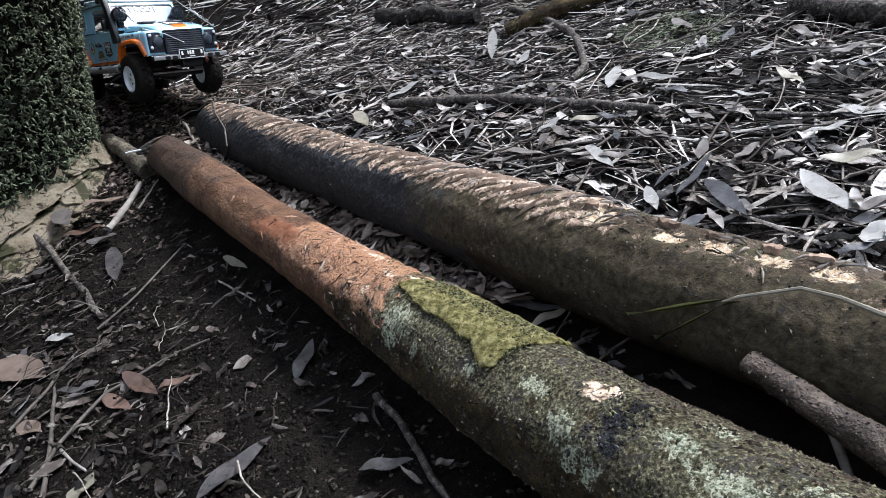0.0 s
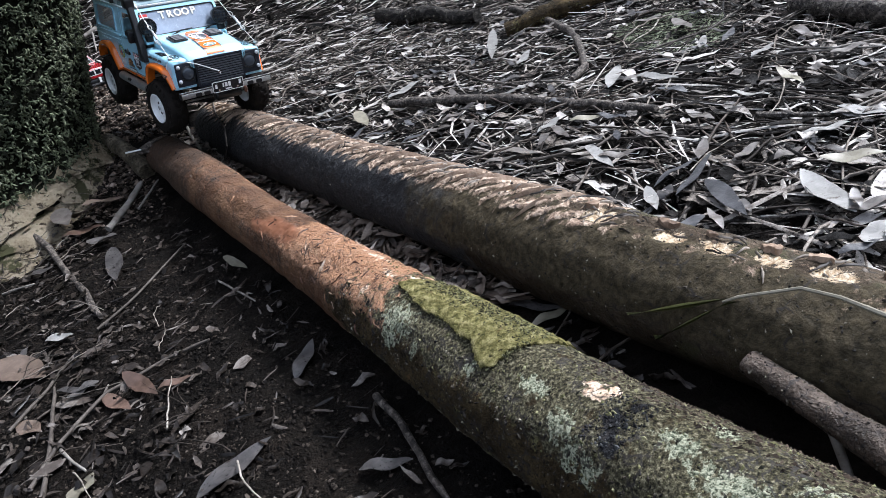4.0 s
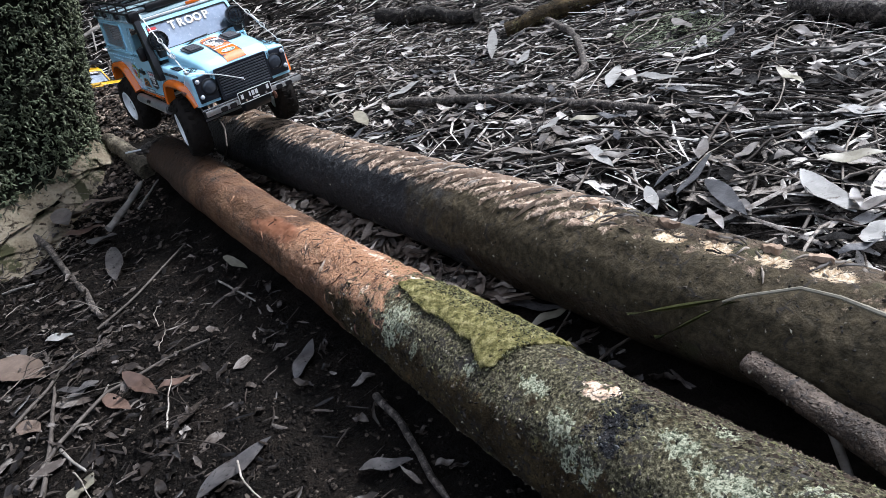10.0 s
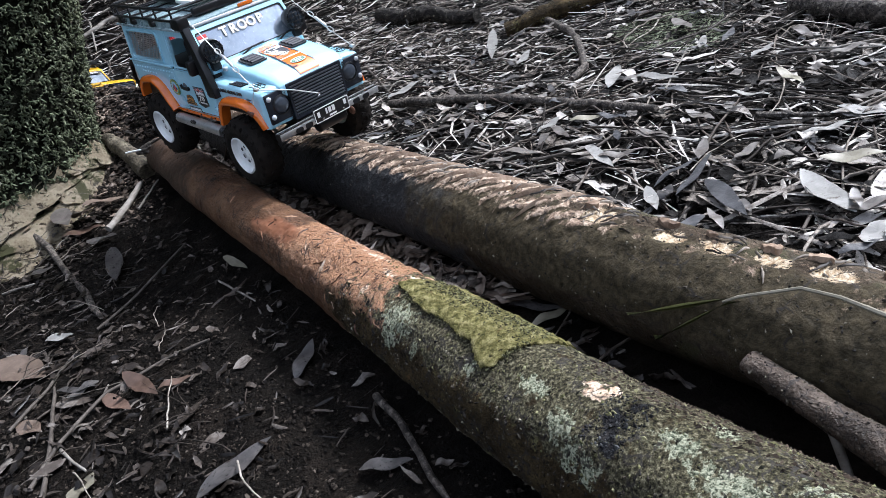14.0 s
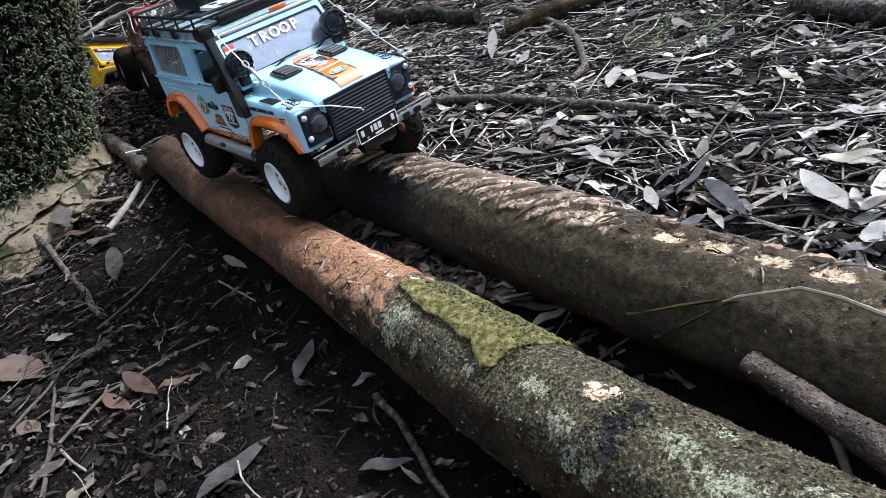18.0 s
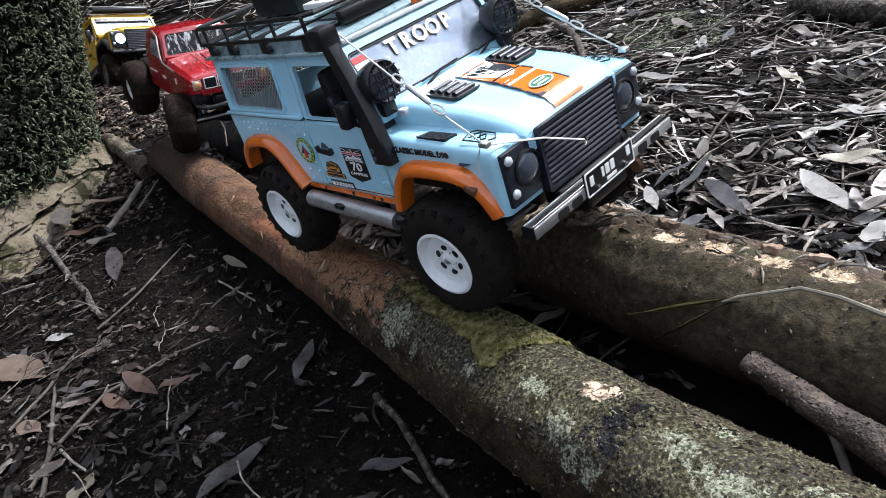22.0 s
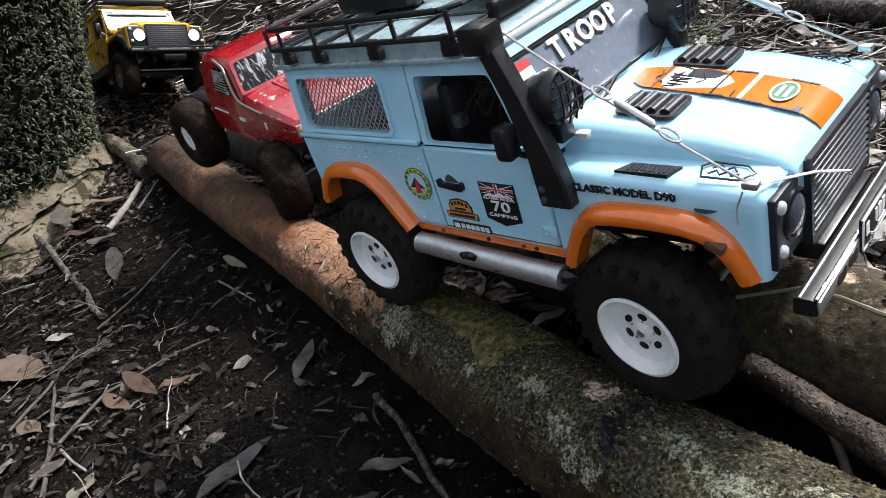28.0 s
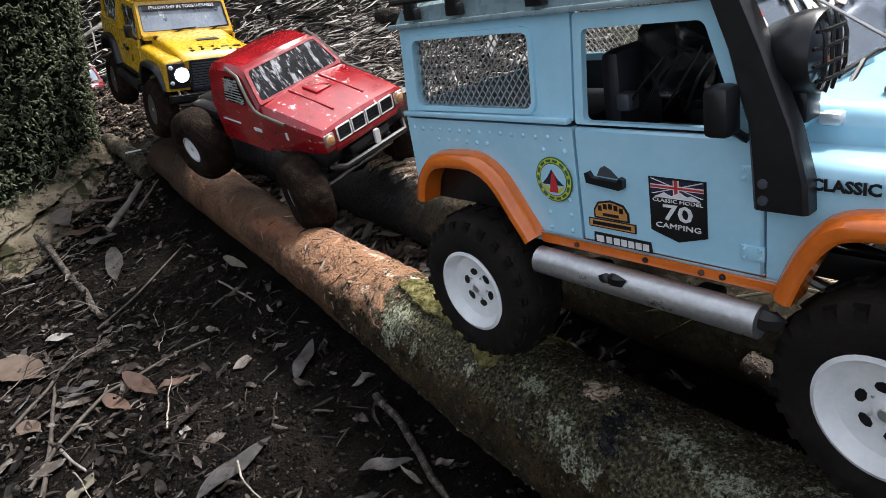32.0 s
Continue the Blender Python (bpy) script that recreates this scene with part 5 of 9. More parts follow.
stick([(-0.919, 3.450), (-0.837, 3.478), (-0.753, 3.450)], 0.0049, "twig", 0.020)
stick([(0.633, 1.128), (0.643, 1.028), (0.677, 0.965), (0.745, 0.947)], 0.0018, "pale", 0.020)
stick([(0.171, 0.937), (0.262, 0.902), (0.320, 0.935)], 0.0025, "twig", 0.020)
stick([(0.423, 1.018), (0.533, 1.171)], 0.0016, "pale", 0.020)
stick([(0.123, 2.659), (0.248, 2.109)], 0.0049, "bark", 0.020)


def scatter_leaves():
    """Single leaves strewn over the floor by the bridge, then the litter too fine to count."""
    rnd = random.Random(33)
    made = 0
    while made < 210:
        x, y = rnd.uniform(-0.7, 0.95), rnd.uniform(0.38, 1.9)
        s = far_side(x, y)
        if on_log(x, y, 0.02) or (by_near_log(x, y) and rnd.random() < 0.8) or (s < 0 and rnd.random() < 0.92) or ground_z(x, y) > 0.05:
            continue
        tone = rnd.choice(["pale", "grey", "grey", "grey", "dark", "slate", "slate", "dark"] if s > 0 else ["dark", "dark", "dark", "brown", "grey"])
        leaf(x, y, rnd.uniform(0, 360), rnd.uniform(0.026, 0.065), rnd.uniform(0.009, 0.018), tone)
        made += 1


scatter_leaves()


def litter(name, n, area, keep, size, width, material, label, seed, lift=(0.002, 0.02), leafy=0.0, grain=None):
    """A mat of shreds, strips and leaf pieces as one object."""
    rnd = random.Random(seed)
    verts, faces, made, tries = [], [], 0, 0
    while made < n and tries < n * 12:
        tries += 1
        x, y = rnd.uniform(area[0], area[1]), rnd.uniform(area[2], area[3])
        edge = min(x - area[0], area[1] - x, y - area[2], area[3] - y)
        if on_log(x, y, 0.006) or not keep(x, y, rnd) or edge < 0.3 * rnd.random() ** 2 + 0.12 * noise.noise(Vector((x * 3, y * 3, seed))):
            continue
        yaw = rnd.gauss(grain, 32) if grain is not None and rnd.random() < 0.5 else rnd.uniform(0, 360)
        ln, wd = rnd.uniform(*size), rnd.uniform(*width)
        z0 = rough_z(x, y) + rnd.uniform(*lift)
        i = len(verts)
        c, s = math.cos(radians(yaw)), math.sin(radians(yaw))
        if rnd.random() < leafy:
            v, f = leaf_shape(ln, wd * 2.6, rnd, 0.10, 5)
            tilt, rollv = rnd.uniform(-0.14, 0.14), rnd.uniform(-0.22, 0.22)
            for a, b, d in v:
                d += a * tilt + b * rollv
                verts.append((x + a * c - b * s, y + a * s + b * c, z0 + d + 0.003))
            faces.extend(tuple(i + k for k in q) for q in f)
        else:
            bend, tilt, tw = rnd.gauss(0, 0.045) * ln, rnd.uniform(-0.16, 0.16), rnd.uniform(-0.6, 0.6)
            for k in range(4):
                t = k / 3 - 0.5
                w = wd * 0.5 * (0.55, 1, 0.95, 0.4)[k]
                bx, by, bz = t * ln, bend * (1 - 4 * t * t), t * ln * tilt + 0.25 * bend * math.cos(t * 3)
                for o, up in ((-w, tw * w), (0, w * 0.55), (w, -tw * w)):
                    a, b = bx, by + o
                    verts.append((x + a * c - b * s, y + a * s + b * c, z0 + bz + up))
            for k in range(3):
                a = i + 3 * k
                faces.extend([(a, a + 1, a + 4, a + 3), (a + 1, a + 2, a + 5, a + 4)])
        made += 1
    ob = new(name, raw_mesh(name, verts, faces, material))
    tagged(ob, label, "moss" if "moss" in name else "leaf litter", kind="stuff")


def twigs(n, area, keep, length, thick, material, label, seed):
    """Thin crooked round twigs lying over the litter, as one object."""
    rnd = random.Random(seed)
    verts, faces, made = [], [], 0
    while made < n:
        x, y = rnd.uniform(area[0], area[1]), rnd.uniform(area[2], area[3])
        if on_log(x, y, 0.02) or not keep(x, y, rnd):
            continue
        ln, r, a, m = rnd.uniform(*length), rnd.uniform(*thick), rnd.uniform(0, 6.28), 9
        bend, up, i = rnd.uniform(-0.12, 0.12), rnd.uniform(0.0, 0.014), len(verts)
        for q in range(m + 1):
            t = q / m
            w = r * (1 - 0.6 * t)
            a += bend * 0.5 + rnd.gauss(0, 0.09)
            x, y = x + math.cos(a) * ln / m, y + math.sin(a) * ln / m
            z = rough_z(x, y) + 0.008 + up * math.sin(3.1 * t) + w
            for c in range(5):
                b = 1.25664 * c
                verts.append((x - math.sin(a) * w * math.cos(b), y + math.cos(a) * w * math.cos(b), z + w * math.sin(b)))
        for q in range(m):
            p = i + 5 * q
            faces.extend((p + c, p + (c + 1) % 5, p + 5 + (c + 1) % 5, p + 5 + c) for c in range(5))
        made += 1
    tagged(new("leaf_litter", raw_mesh("leaf_litter", verts, faces, material)), label, "twigs", kind="stuff")


def beyond(x, y, rnd):
    hollow = ((x - 0.59) / 0.10) ** 2 + ((y - 1.36) / 0.16) ** 2 + 0.5 * noise.noise(Vector((x * 14, y * 14, 5)))
    return far_side(x, y) > 0.0 and ground_z(x, y) < 0.035 + 0.1 * rnd.random() ** 4 and (hollow > 1 or rnd.random() < 0.22)


litter("leaf_litter", 10500, (-0.8, 1.4, 0.0, 2.6), beyond, (0.014, 0.065), (0.0016, 0.0052), M_LITTER, "dense mat of grey shredded bark, stems and leaf strips", 1, (0.0, 0.014), 0.12, -48)
litter("leaf_litter", 6000, (-0.8, 1.4, 0.0, 2.4), beyond, (0.004, 0.018), (0.0016, 0.0050), M_LITTER, "fine crumbs and scraps between the strips", 11, (0.0, 0.012), 0.0)
litter("leaf_litter", 2000, (-0.8, 1.4, 0.0, 2.5), beyond, (0.05, 0.16), (0.0016, 0.0048), M_LITTER, "long pale and dark stems lying over the litter", 7, (0.008, 0.020), 0.0, -48)
litter("leaf_litter", 1700, (-0.8, 1.4, 0.0, 2.6), beyond, (0.025, 0.075), (0.0036, 0.0082), M_LITTER, "dense mat of grey dry leaves and strips", 2, (0.004, 0.018), 0.8, -48)
litter("leaf_litter", 13000, (-2.9, 2.2, 2.0, 5.0), lambda x, y, r: True, (0.03, 0.12), (0.0026, 0.0075), M_LITTER, "grey forest litter on the bank behind", 3, (0.0, 0.04), 0.22)
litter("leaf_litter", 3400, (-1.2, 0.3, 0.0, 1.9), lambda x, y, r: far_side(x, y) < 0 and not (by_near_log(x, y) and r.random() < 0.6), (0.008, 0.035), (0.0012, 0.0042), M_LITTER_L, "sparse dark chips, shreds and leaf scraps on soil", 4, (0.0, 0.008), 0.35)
litter("leaf_litter", 1900, (-0.5, 0.3, 0.35, 1.6), lambda x, y, r: y > 0.60 + 0.06 * r.random() and far_side(x, y) < 0 and (near.b - near.a).cross(Vector((x, y, 0)) - near.a).z > 0, (0.02, 0.065), (0.002, 0.0068), M_LITTER_GAP, "dry leaves and stems in the gap between the logs", 5, (0.0, 0.015), 0.35)
litter("leaf_litter", 2600, (-1.5, 0.0, 1.3, 2.8), lambda x, y, r: ground_z(x, y) > 0.02, (0.006, 0.034), (0.002, 0.0066), M_MOUND, "dark crumbs and shreds on the soil mound", 6, (0.0, 0.008), 0.15)

litter("leaf_litter", 9000, (-5.0, 5.0, -3.5, 6.0), lambda x, y, r: not (-0.9 < x < 1.2 and 0.1 < y < 2.6) and r.random() < 1.2 - 0.2 * math.hypot(x, y - 1.2), (0.05, 0.20), (0.004, 0.013), M_LITTER, "strewn strips and dry leaves on the forest floor around", 9, (0.0, 0.02), 0.5)

litter("ground_moss", 2600, (0.40, 0.80, 1.10, 1.62), lambda x, y, r: ((x - 0.59) / 0.10) ** 2 + ((y - 1.36) / 0.16) ** 2 < 1.1, (0.004, 0.014), (0.0014, 0.0032), M_TUFT, "dark green moss in a hollow of the litter", 15, (0.0, 0.008), 0.0)
twigs(1500, (-0.6, 1.2, 0.3, 2.5), beyond, (0.06, 0.24), (0.0008, 0.0028), M_TWIG, "thin crooked twigs lying over the litter", 12)
twigs(110, (-1.0, 0.0, 0.4, 1.6), lambda x, y, r: far_side(x, y) < 0 and not by_near_log(x, y), (0.03, 0.11), (0.0005, 0.0013), M_TWIG, "thin rootlets and twigs on the dark soil", 13)
twigs(420, (-1.8, 0.9, 1.9, 3.9), lambda x, y, r: ground_z(x, y) < 0.04 or y > 2.4, (0.10, 0.42), (0.0014, 0.0046), M_TWIG, "thin branches strewn on the bank behind", 14)


def clods(n, area, keep, small, large, material, label, seed):
    """Crumbs of soil, as one object."""
    rnd = random.Random(seed)
    verts, faces = [], []
    octa = [(0, 1, 2), (0, 2, 3), (0, 3, 4), (0, 4, 1), (5, 2, 1), (5, 3, 2), (5, 4, 3), (5, 1, 4)]
    made = 0
    while made < n:
        x, y = rnd.uniform(area[0], area[1]), rnd.uniform(area[2], area[3])
        if not keep(x, y, rnd) or on_log(x, y):
            continue
        r = small + large * rnd.random() ** 4
        z = rough_z(x, y) + r * 0.3
        i, a = len(verts), rnd.uniform(0, 1.57)
        c, d = math.cos(a), math.sin(a)
        j = lambda: rnd.uniform(0.5, 1.4) * r
        e, f, g, h = j(), 1.4 * j(), j(), 1.4 * j()
        verts.extend([(x + rnd.uniform(-r, r) * 0.5, y + rnd.uniform(-r, r) * 0.5, z + 0.7 * j()), (x + c * e, y + d * e, z + rnd.uniform(-0.3, 0.3) * r), (x - d * f, y + c * f, z), (x - c * g, y - d * g, z + rnd.uniform(-0.3, 0.3) * r), (x + d * h, y - c * h, z), (x, y, z - r)])
        faces.extend(tuple(i + k for k in q) for q in octa)
        made += 1
    tagged(new("soil_crumbs", raw_mesh("soil_crumbs", verts, faces, material, False)), label, "soil", kind="stuff")


def clear_of(x, y):
    """How far a point lies from the near log's line, on the soil side."""
    d = (near.b - near.a).normalized()
    return -d.cross(Vector((x, y, 0)) - near.a).z


def chips():
    """Flat torn scraps of leaf and bark pressed into the soil, as one object."""
    rnd = random.Random(18)
    verts, faces, made = [], [], 0
    while made < 800:
        x, y = rnd.uniform(-1.0, 0.35), rnd.uniform(0.28, 1.75)
        if far_side(x, y) > 0 or on_log(x, y) or (by_near_log(x, y) and rnd.random() < 0.8) or noise.noise(Vector((x * 5, y * 5, 3))) < rnd.uniform(-0.5, 0.25) or rnd.random() > (clear_of(x, y) - 0.10) / 0.32:
            continue
        r, n = 0.0025 + 0.011 * rnd.random() ** 3, rnd.randint(6, 9)
        lng, yaw = rnd.uniform(1.0, 2.2), rnd.uniform(0, 6.28)
        tx, ty, z = rnd.uniform(-0.22, 0.22), rnd.uniform(-0.22, 0.22), rough_z(x, y) + 0.001 + 0.006 * rnd.random() ** 2 + r * 0.1
        c, s, i = math.cos(yaw), math.sin(yaw), len(verts)
        rim = []
        for k in range(n):
            a, q = 6.28319 * k / n, r * rnd.uniform(0.5, 1.2)
            px, py = q * lng * math.cos(a), q * math.sin(a)
            rim.append((px, py, px * tx + py * ty + rnd.uniform(-0.06, 0.06) * r))
        for d in (0.0, -0.0008):
            verts.extend((x + px * c - py * s, y + px * s + py * c, z + pz + d) for px, py, pz in rim)
        faces.append(tuple(range(i, i + n)))
        faces.extend((i + (k + 1) % n, i + k, i + n + k, i + n + (k + 1) % n) for k in range(n))
        made += 1
    tagged(new("leaf_scraps", raw_mesh("leaf_scraps", verts, faces, M_LITTER_L, False)), "dark torn scraps of leaves and bark pressed into soil", "leaf litter", kind="stuff")


# Crumbs thin out towards the near log, which darkens its shaded strip.
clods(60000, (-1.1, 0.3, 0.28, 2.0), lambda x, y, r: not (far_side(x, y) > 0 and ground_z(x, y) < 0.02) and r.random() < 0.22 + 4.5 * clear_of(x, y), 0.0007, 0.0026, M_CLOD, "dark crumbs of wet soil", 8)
clods(26000, (-1.35, -0.15, 1.25, 2.6), lambda x, y, r: ground_z(x, y) > 0.012 + 0.03 * r.random(), 0.0012, 0.0062, M_MOUND, "brown crumbly soil and bark bits on the mound", 19)
chips()


def trailing_leaf():
    """A long stalk with one drooping green-yellow leaf, lying over the far log."""
    root = tagged(new("trailing_leaf"), "long pale stalk with a drooping yellow-green leaf resting on the log", "leaf")
    bm = bmesh.new()
    tube(bm, [far.place(1.60, 66, 0.010), far.place(1.545, 66, 0.010), far.place(1.514, 69, 0.010), far.place(1.487, 68, 0.010), far.place(1.450, 50, 0.011), far.place(1.44, 44, 0.011)], [0.0019, 0.0018, 0.0016, 0.0015, 0.0013, 0.0009], 6)
    part("stalk", bm, LEAF["straw"], root, "straw-coloured stalk")
    for (u0, d0), (u1, d1), wd in (((1.450, 50), (1.356, 12), 3.6), ((1.446, 46), (1.384, 0), 4.6)):
        bm = bmesh.new()
        rows = []
        for k in range(13):
            t = k / 12
            w = wd * math.sin(math.pi * min(t * 0.96 + 0.04, 1)) ** 0.8
            rows.append([bm.verts.new(far.place(u0 + (u1 - u0) * t + o * 0.004, d0 + (d1 - d0) * t + o * w, 0.011 - 0.003 * abs(o))) for o in (-1, -0.5, 0, 0.5, 1)])
        for a, b in zip(rows, rows[1:]):
            for k in range(4):
                bm.faces.new((a[k], a[k + 1], b[k + 1], b[k]))
        bmesh.ops.solidify(bm, geom=bm.faces[:], thickness=0.0006)
        part("blade", bm, M_STEM, root, "yellow-green leaf blade")


trailing_leaf()
small_log("fallen_stick", [far.place(0.09, 96, 0.003), far.place(0.18, 72, 0.003), far.place(0.285, 48, 0.004), far.place(0.32, 22, 0.006), far.place(0.27, -12, 0.010)], (0.0021, 0.0017), WOOD["twig"], "thin grey bent twig hanging over the log end", "stick", 9)


# ---- the model cars; x forward, y to their left, z up from under the tyres ----
def mirrored(s, bm):
    """Builds for the right side (y < 0); s = 1 turns it over to the left."""
    if s > 0:
        moved(bm, Matrix.Diagonal((1, -1, 1, 1)))
    return bm


def wheel(root, name, R, width, rim_r, rubber, rim_mat, side, lugs=22, fat=False):
    """A wheel turning about y: hub, tyre with tread blocks, dished rim with holes and nuts. side -1: right."""
    hub = part(name, lathe(bmesh.new(), [(0.0040, side * 0.002), (0.0040, side * width * 0.36), (0.0026, side * width * 0.39), (0.001, side * width * 0.39)], 12), M_ALLOY, root, "wheel with hub")
    h = width / 2
    bm = bmesh.new()
    shoulder = [(rim_r, 0.80), (rim_r + 0.003, 0.97), (rim_r + (R - rim_r) * 0.35, 1.03), (rim_r + (R - rim_r) * 0.66, 0.96), (R * 0.93, 0.74), (R * 0.975, 0.42)] if not fat else [(rim_r, 0.62), (rim_r + 0.004, 0.86), (rim_r + (R - rim_r) * 0.38, 1.0), (rim_r + (R - rim_r) * 0.68, 0.94), (R * 0.93, 0.68), (R * 0.985, 0.34)]
    prof = [(a, -b * h) for a, b in shoulder] + [(R * 0.99, 0)] + [(a, b * h) for a, b in shoulder[::-1]]
    seg = 48 if not fat else 84
    rings = [[bm.verts.new((math.cos(6.28319 * k / seg) * rr, t, math.sin(6.28319 * k / seg) * rr)) for k in range(seg)] for rr, t in prof]
    for a, b in zip(rings, rings[1:] + rings[:1]):
        for k in range(seg):
            bm.faces.new((a[k], a[(k + 1) % seg], b[(k + 1) % seg], b[k]))
    if not fat:
        blocks = {}
        for kind, (dx0, dx1, dy, dz0, dz1) in {"tread": (0.12, 0.05, 1.0, 0.15, 0.115), "shoulder": (0.13, 0.10, 1.0, 0.10, 0.09)}.items():
            bb = box(bmesh.new(), (0, 0, 0), (1, 1, 1))
            for v in bb.verts:
                hi = v.co.x > 0
                v.co = Vector((v.co.x * R * (dx1 if hi else dx0), v.co.y * dy, v.co.z * R * (dz1 if hi else dz0)))
            me = bpy.data.meshes.new("tread_block")
            bb.to_mesh(me)
            bb.free()
            me.materials.append(rubber)
            blocks[kind] = me
        rnd = random.Random(4)

        def block(kind, m):
            ob = new("tread_block", blocks[kind])
            ob.parent = hub
            ob.matrix_local = m

        for k in range(lugs):
            a = 6.28319 * k / lugs
            for row, (y, ln, off) in enumerate(((-h * 0.60, h * 0.50, 0), (h * 0.60, h * 0.50, 0.5), (-h * 0.12, h * 0.40, 0.25), (h * 0.3, h * 0.34, 0.75))):
                aa = a + off * 6.28319 / lugs
                block("tread", Matrix.Rotation(-aa, 4, "Y") @ Matrix.Translation((R * (0.985 - 0.09 * (abs(y) > h * 0.5)), y, 0)) @ Matrix.Rotation(radians(rnd.uniform(10, 22) * (1 if row % 2 else -1)), 4, "X") @ Matrix.Diagonal((1, ln, 1, 1)))
            for y in (-h * 0.86, h * 0.86):
                block("shoulder", Matrix.Rotation(-a, 4, "Y") @ Matrix.Translation((R * 0.84, y, 0)) @ Matrix.Diagonal((1, 0.0045, 1, 1)))
    if fat:
        for v in bm.verts:
            v.co *= 1 + 0.022 * noise.noise(v.co * 70) + 0.018 * noise.noise(v.co * 190) - 0.012 * (math.sin(math.atan2(v.co.z, v.co.x) * lugs + v.co.y * 160) > 0.5)
    part("tyre", bm, rubber, hub, "muddy black rubber tyre with tread blocks" if not fat else "fat tyre caked in brown mud", 45)
    o = side * h * (1.0 if not fat else 0.76)
    if fat:
        part("rim_lip", lathe(bmesh.new(), [(rim_r * 0.97, o * 0.80), (rim_r + 0.0035, o * 0.94), (rim_r + 0.0040, o * 1.0), (rim_r + 0.0012, o * 1.04), (rim_r * 0.94, o * 0.97)], 36), rim_mat, hub, "pale rim lip")
        rim_mat = M_BLACK
    part("rim", lathe(bmesh.new(), [(rim_r * 0.70, -o * 0.5), (rim_r + 0.0012, -o * 0.85), (rim_r + 0.0012, o * 0.92), (rim_r + 0.0026, o * 0.98), (rim_r + 0.0004, o * 1.03), (rim_r * 0.96, o * 0.94), (rim_r * 0.92, o * 0.78), (rim_r * 0.84, o * 0.66),
                                            (rim_r * 0.62, o * 0.62), (rim_r * 0.30, o * 0.61), (rim_r * 0.25, o * 0.63), (rim_r * 0.19, o * 0.72), (rim_r * 0.12, o * 0.75), (0.001, o * 0.75)], 40), rim_mat, hub, "white dished rim" if rim_mat is M_RIM else "")
    for k in range(6):
        a = 6.28319 * k / 6
        hole = [(rim_r * 0.095 * math.cos(0.785398 * q), rim_r * 0.135 * math.sin(0.785398 * q)) for q in range(8)]
        m = Matrix.Rotation(-a, 4, "Y") @ Matrix.Translation((rim_r * 0.44, o * 0.600, 0))
        part("vent_hole", moved(prism(bmesh.new(), hole, 0.0, o * 0.035, "y"), m), M_BLACK, hub, "dark lozenge rim hole")
    for k in range(5):
        a = 6.28319 * (k + 0.5) / 5
        nut = lathe(bmesh.new(), [(rim_r * 0.028, o * 0.60), (rim_r * 0.028, o * 0.67), (0.0003, o * 0.68)], 6)
        part("wheel_nut", moved(nut, Matrix.Translation((math.cos(a) * rim_r * 0.31, 0, math.sin(a) * rim_r * 0.31))), M_ALLOY, hub)
    return hub


def bmesh_blob(rnd):
    bm = bmesh.new()
    bmesh.ops.create_icosphere(bm, subdivisions=1, radius=0.004)
    for v in bm.verts:
        v.co = Vector((v.co.x * rnd.uniform(0.7, 1.6), v.co.y * rnd.uniform(0.7, 1.8), v.co.z * 0.5))
    return bm


def running_gear(root, xa, xb, track, z, bumper=0.21):
    """Chassis rails, axles, links and shock absorbers under the body."""
    for s in (-1, 1):
        part("chassis_rail", box(bmesh.new(), (0.01, s * 0.028, 0.083), (0.36, 0.009, 0.016), 0.002), M_BLACK, root)
        for x, d in ((xa, 1), (xb, -1)):
            bm = tube(bmesh.new(), [(x, s * 0.055, z), (x + d * 0.02, s * 0.052, 0.118)], 0.0055, 10)
            part("shock_absorber", bm, M_BLACK, root)
            part("link", tube(bmesh.new(), [(x, s * 0.035, z - 0.006), (x + d * 0.095, s * 0.022, 0.078)], 0.003, 8), M_ALLOY if s < 0 else M_BLACK, root)
    for x in (xa, xb):
        bm = tube(bmesh.new(), [(x, -track + 0.012, z), (x, -0.03, z), (x, 0.0, z), (x, 0.03, z), (x, track - 0.012, z)], [0.007, 0.007, 0.016, 0.007, 0.007], 12)
        part("axle", bm, M_BLACK, root, "black solid axle")
    part("steering_rod", tube(bmesh.new(), [(xb + 0.022, -0.075, z + 0.004), (xb + 0.022, 0.075, z + 0.004)], 0.0022, 8), M_ALLOY, root, "bright steel steering rod")
    part("gearbox", box(bmesh.new(), (0.0, 0, 0.085), (0.09, 0.045, 0.03), 0.006), M_BLACK, root)


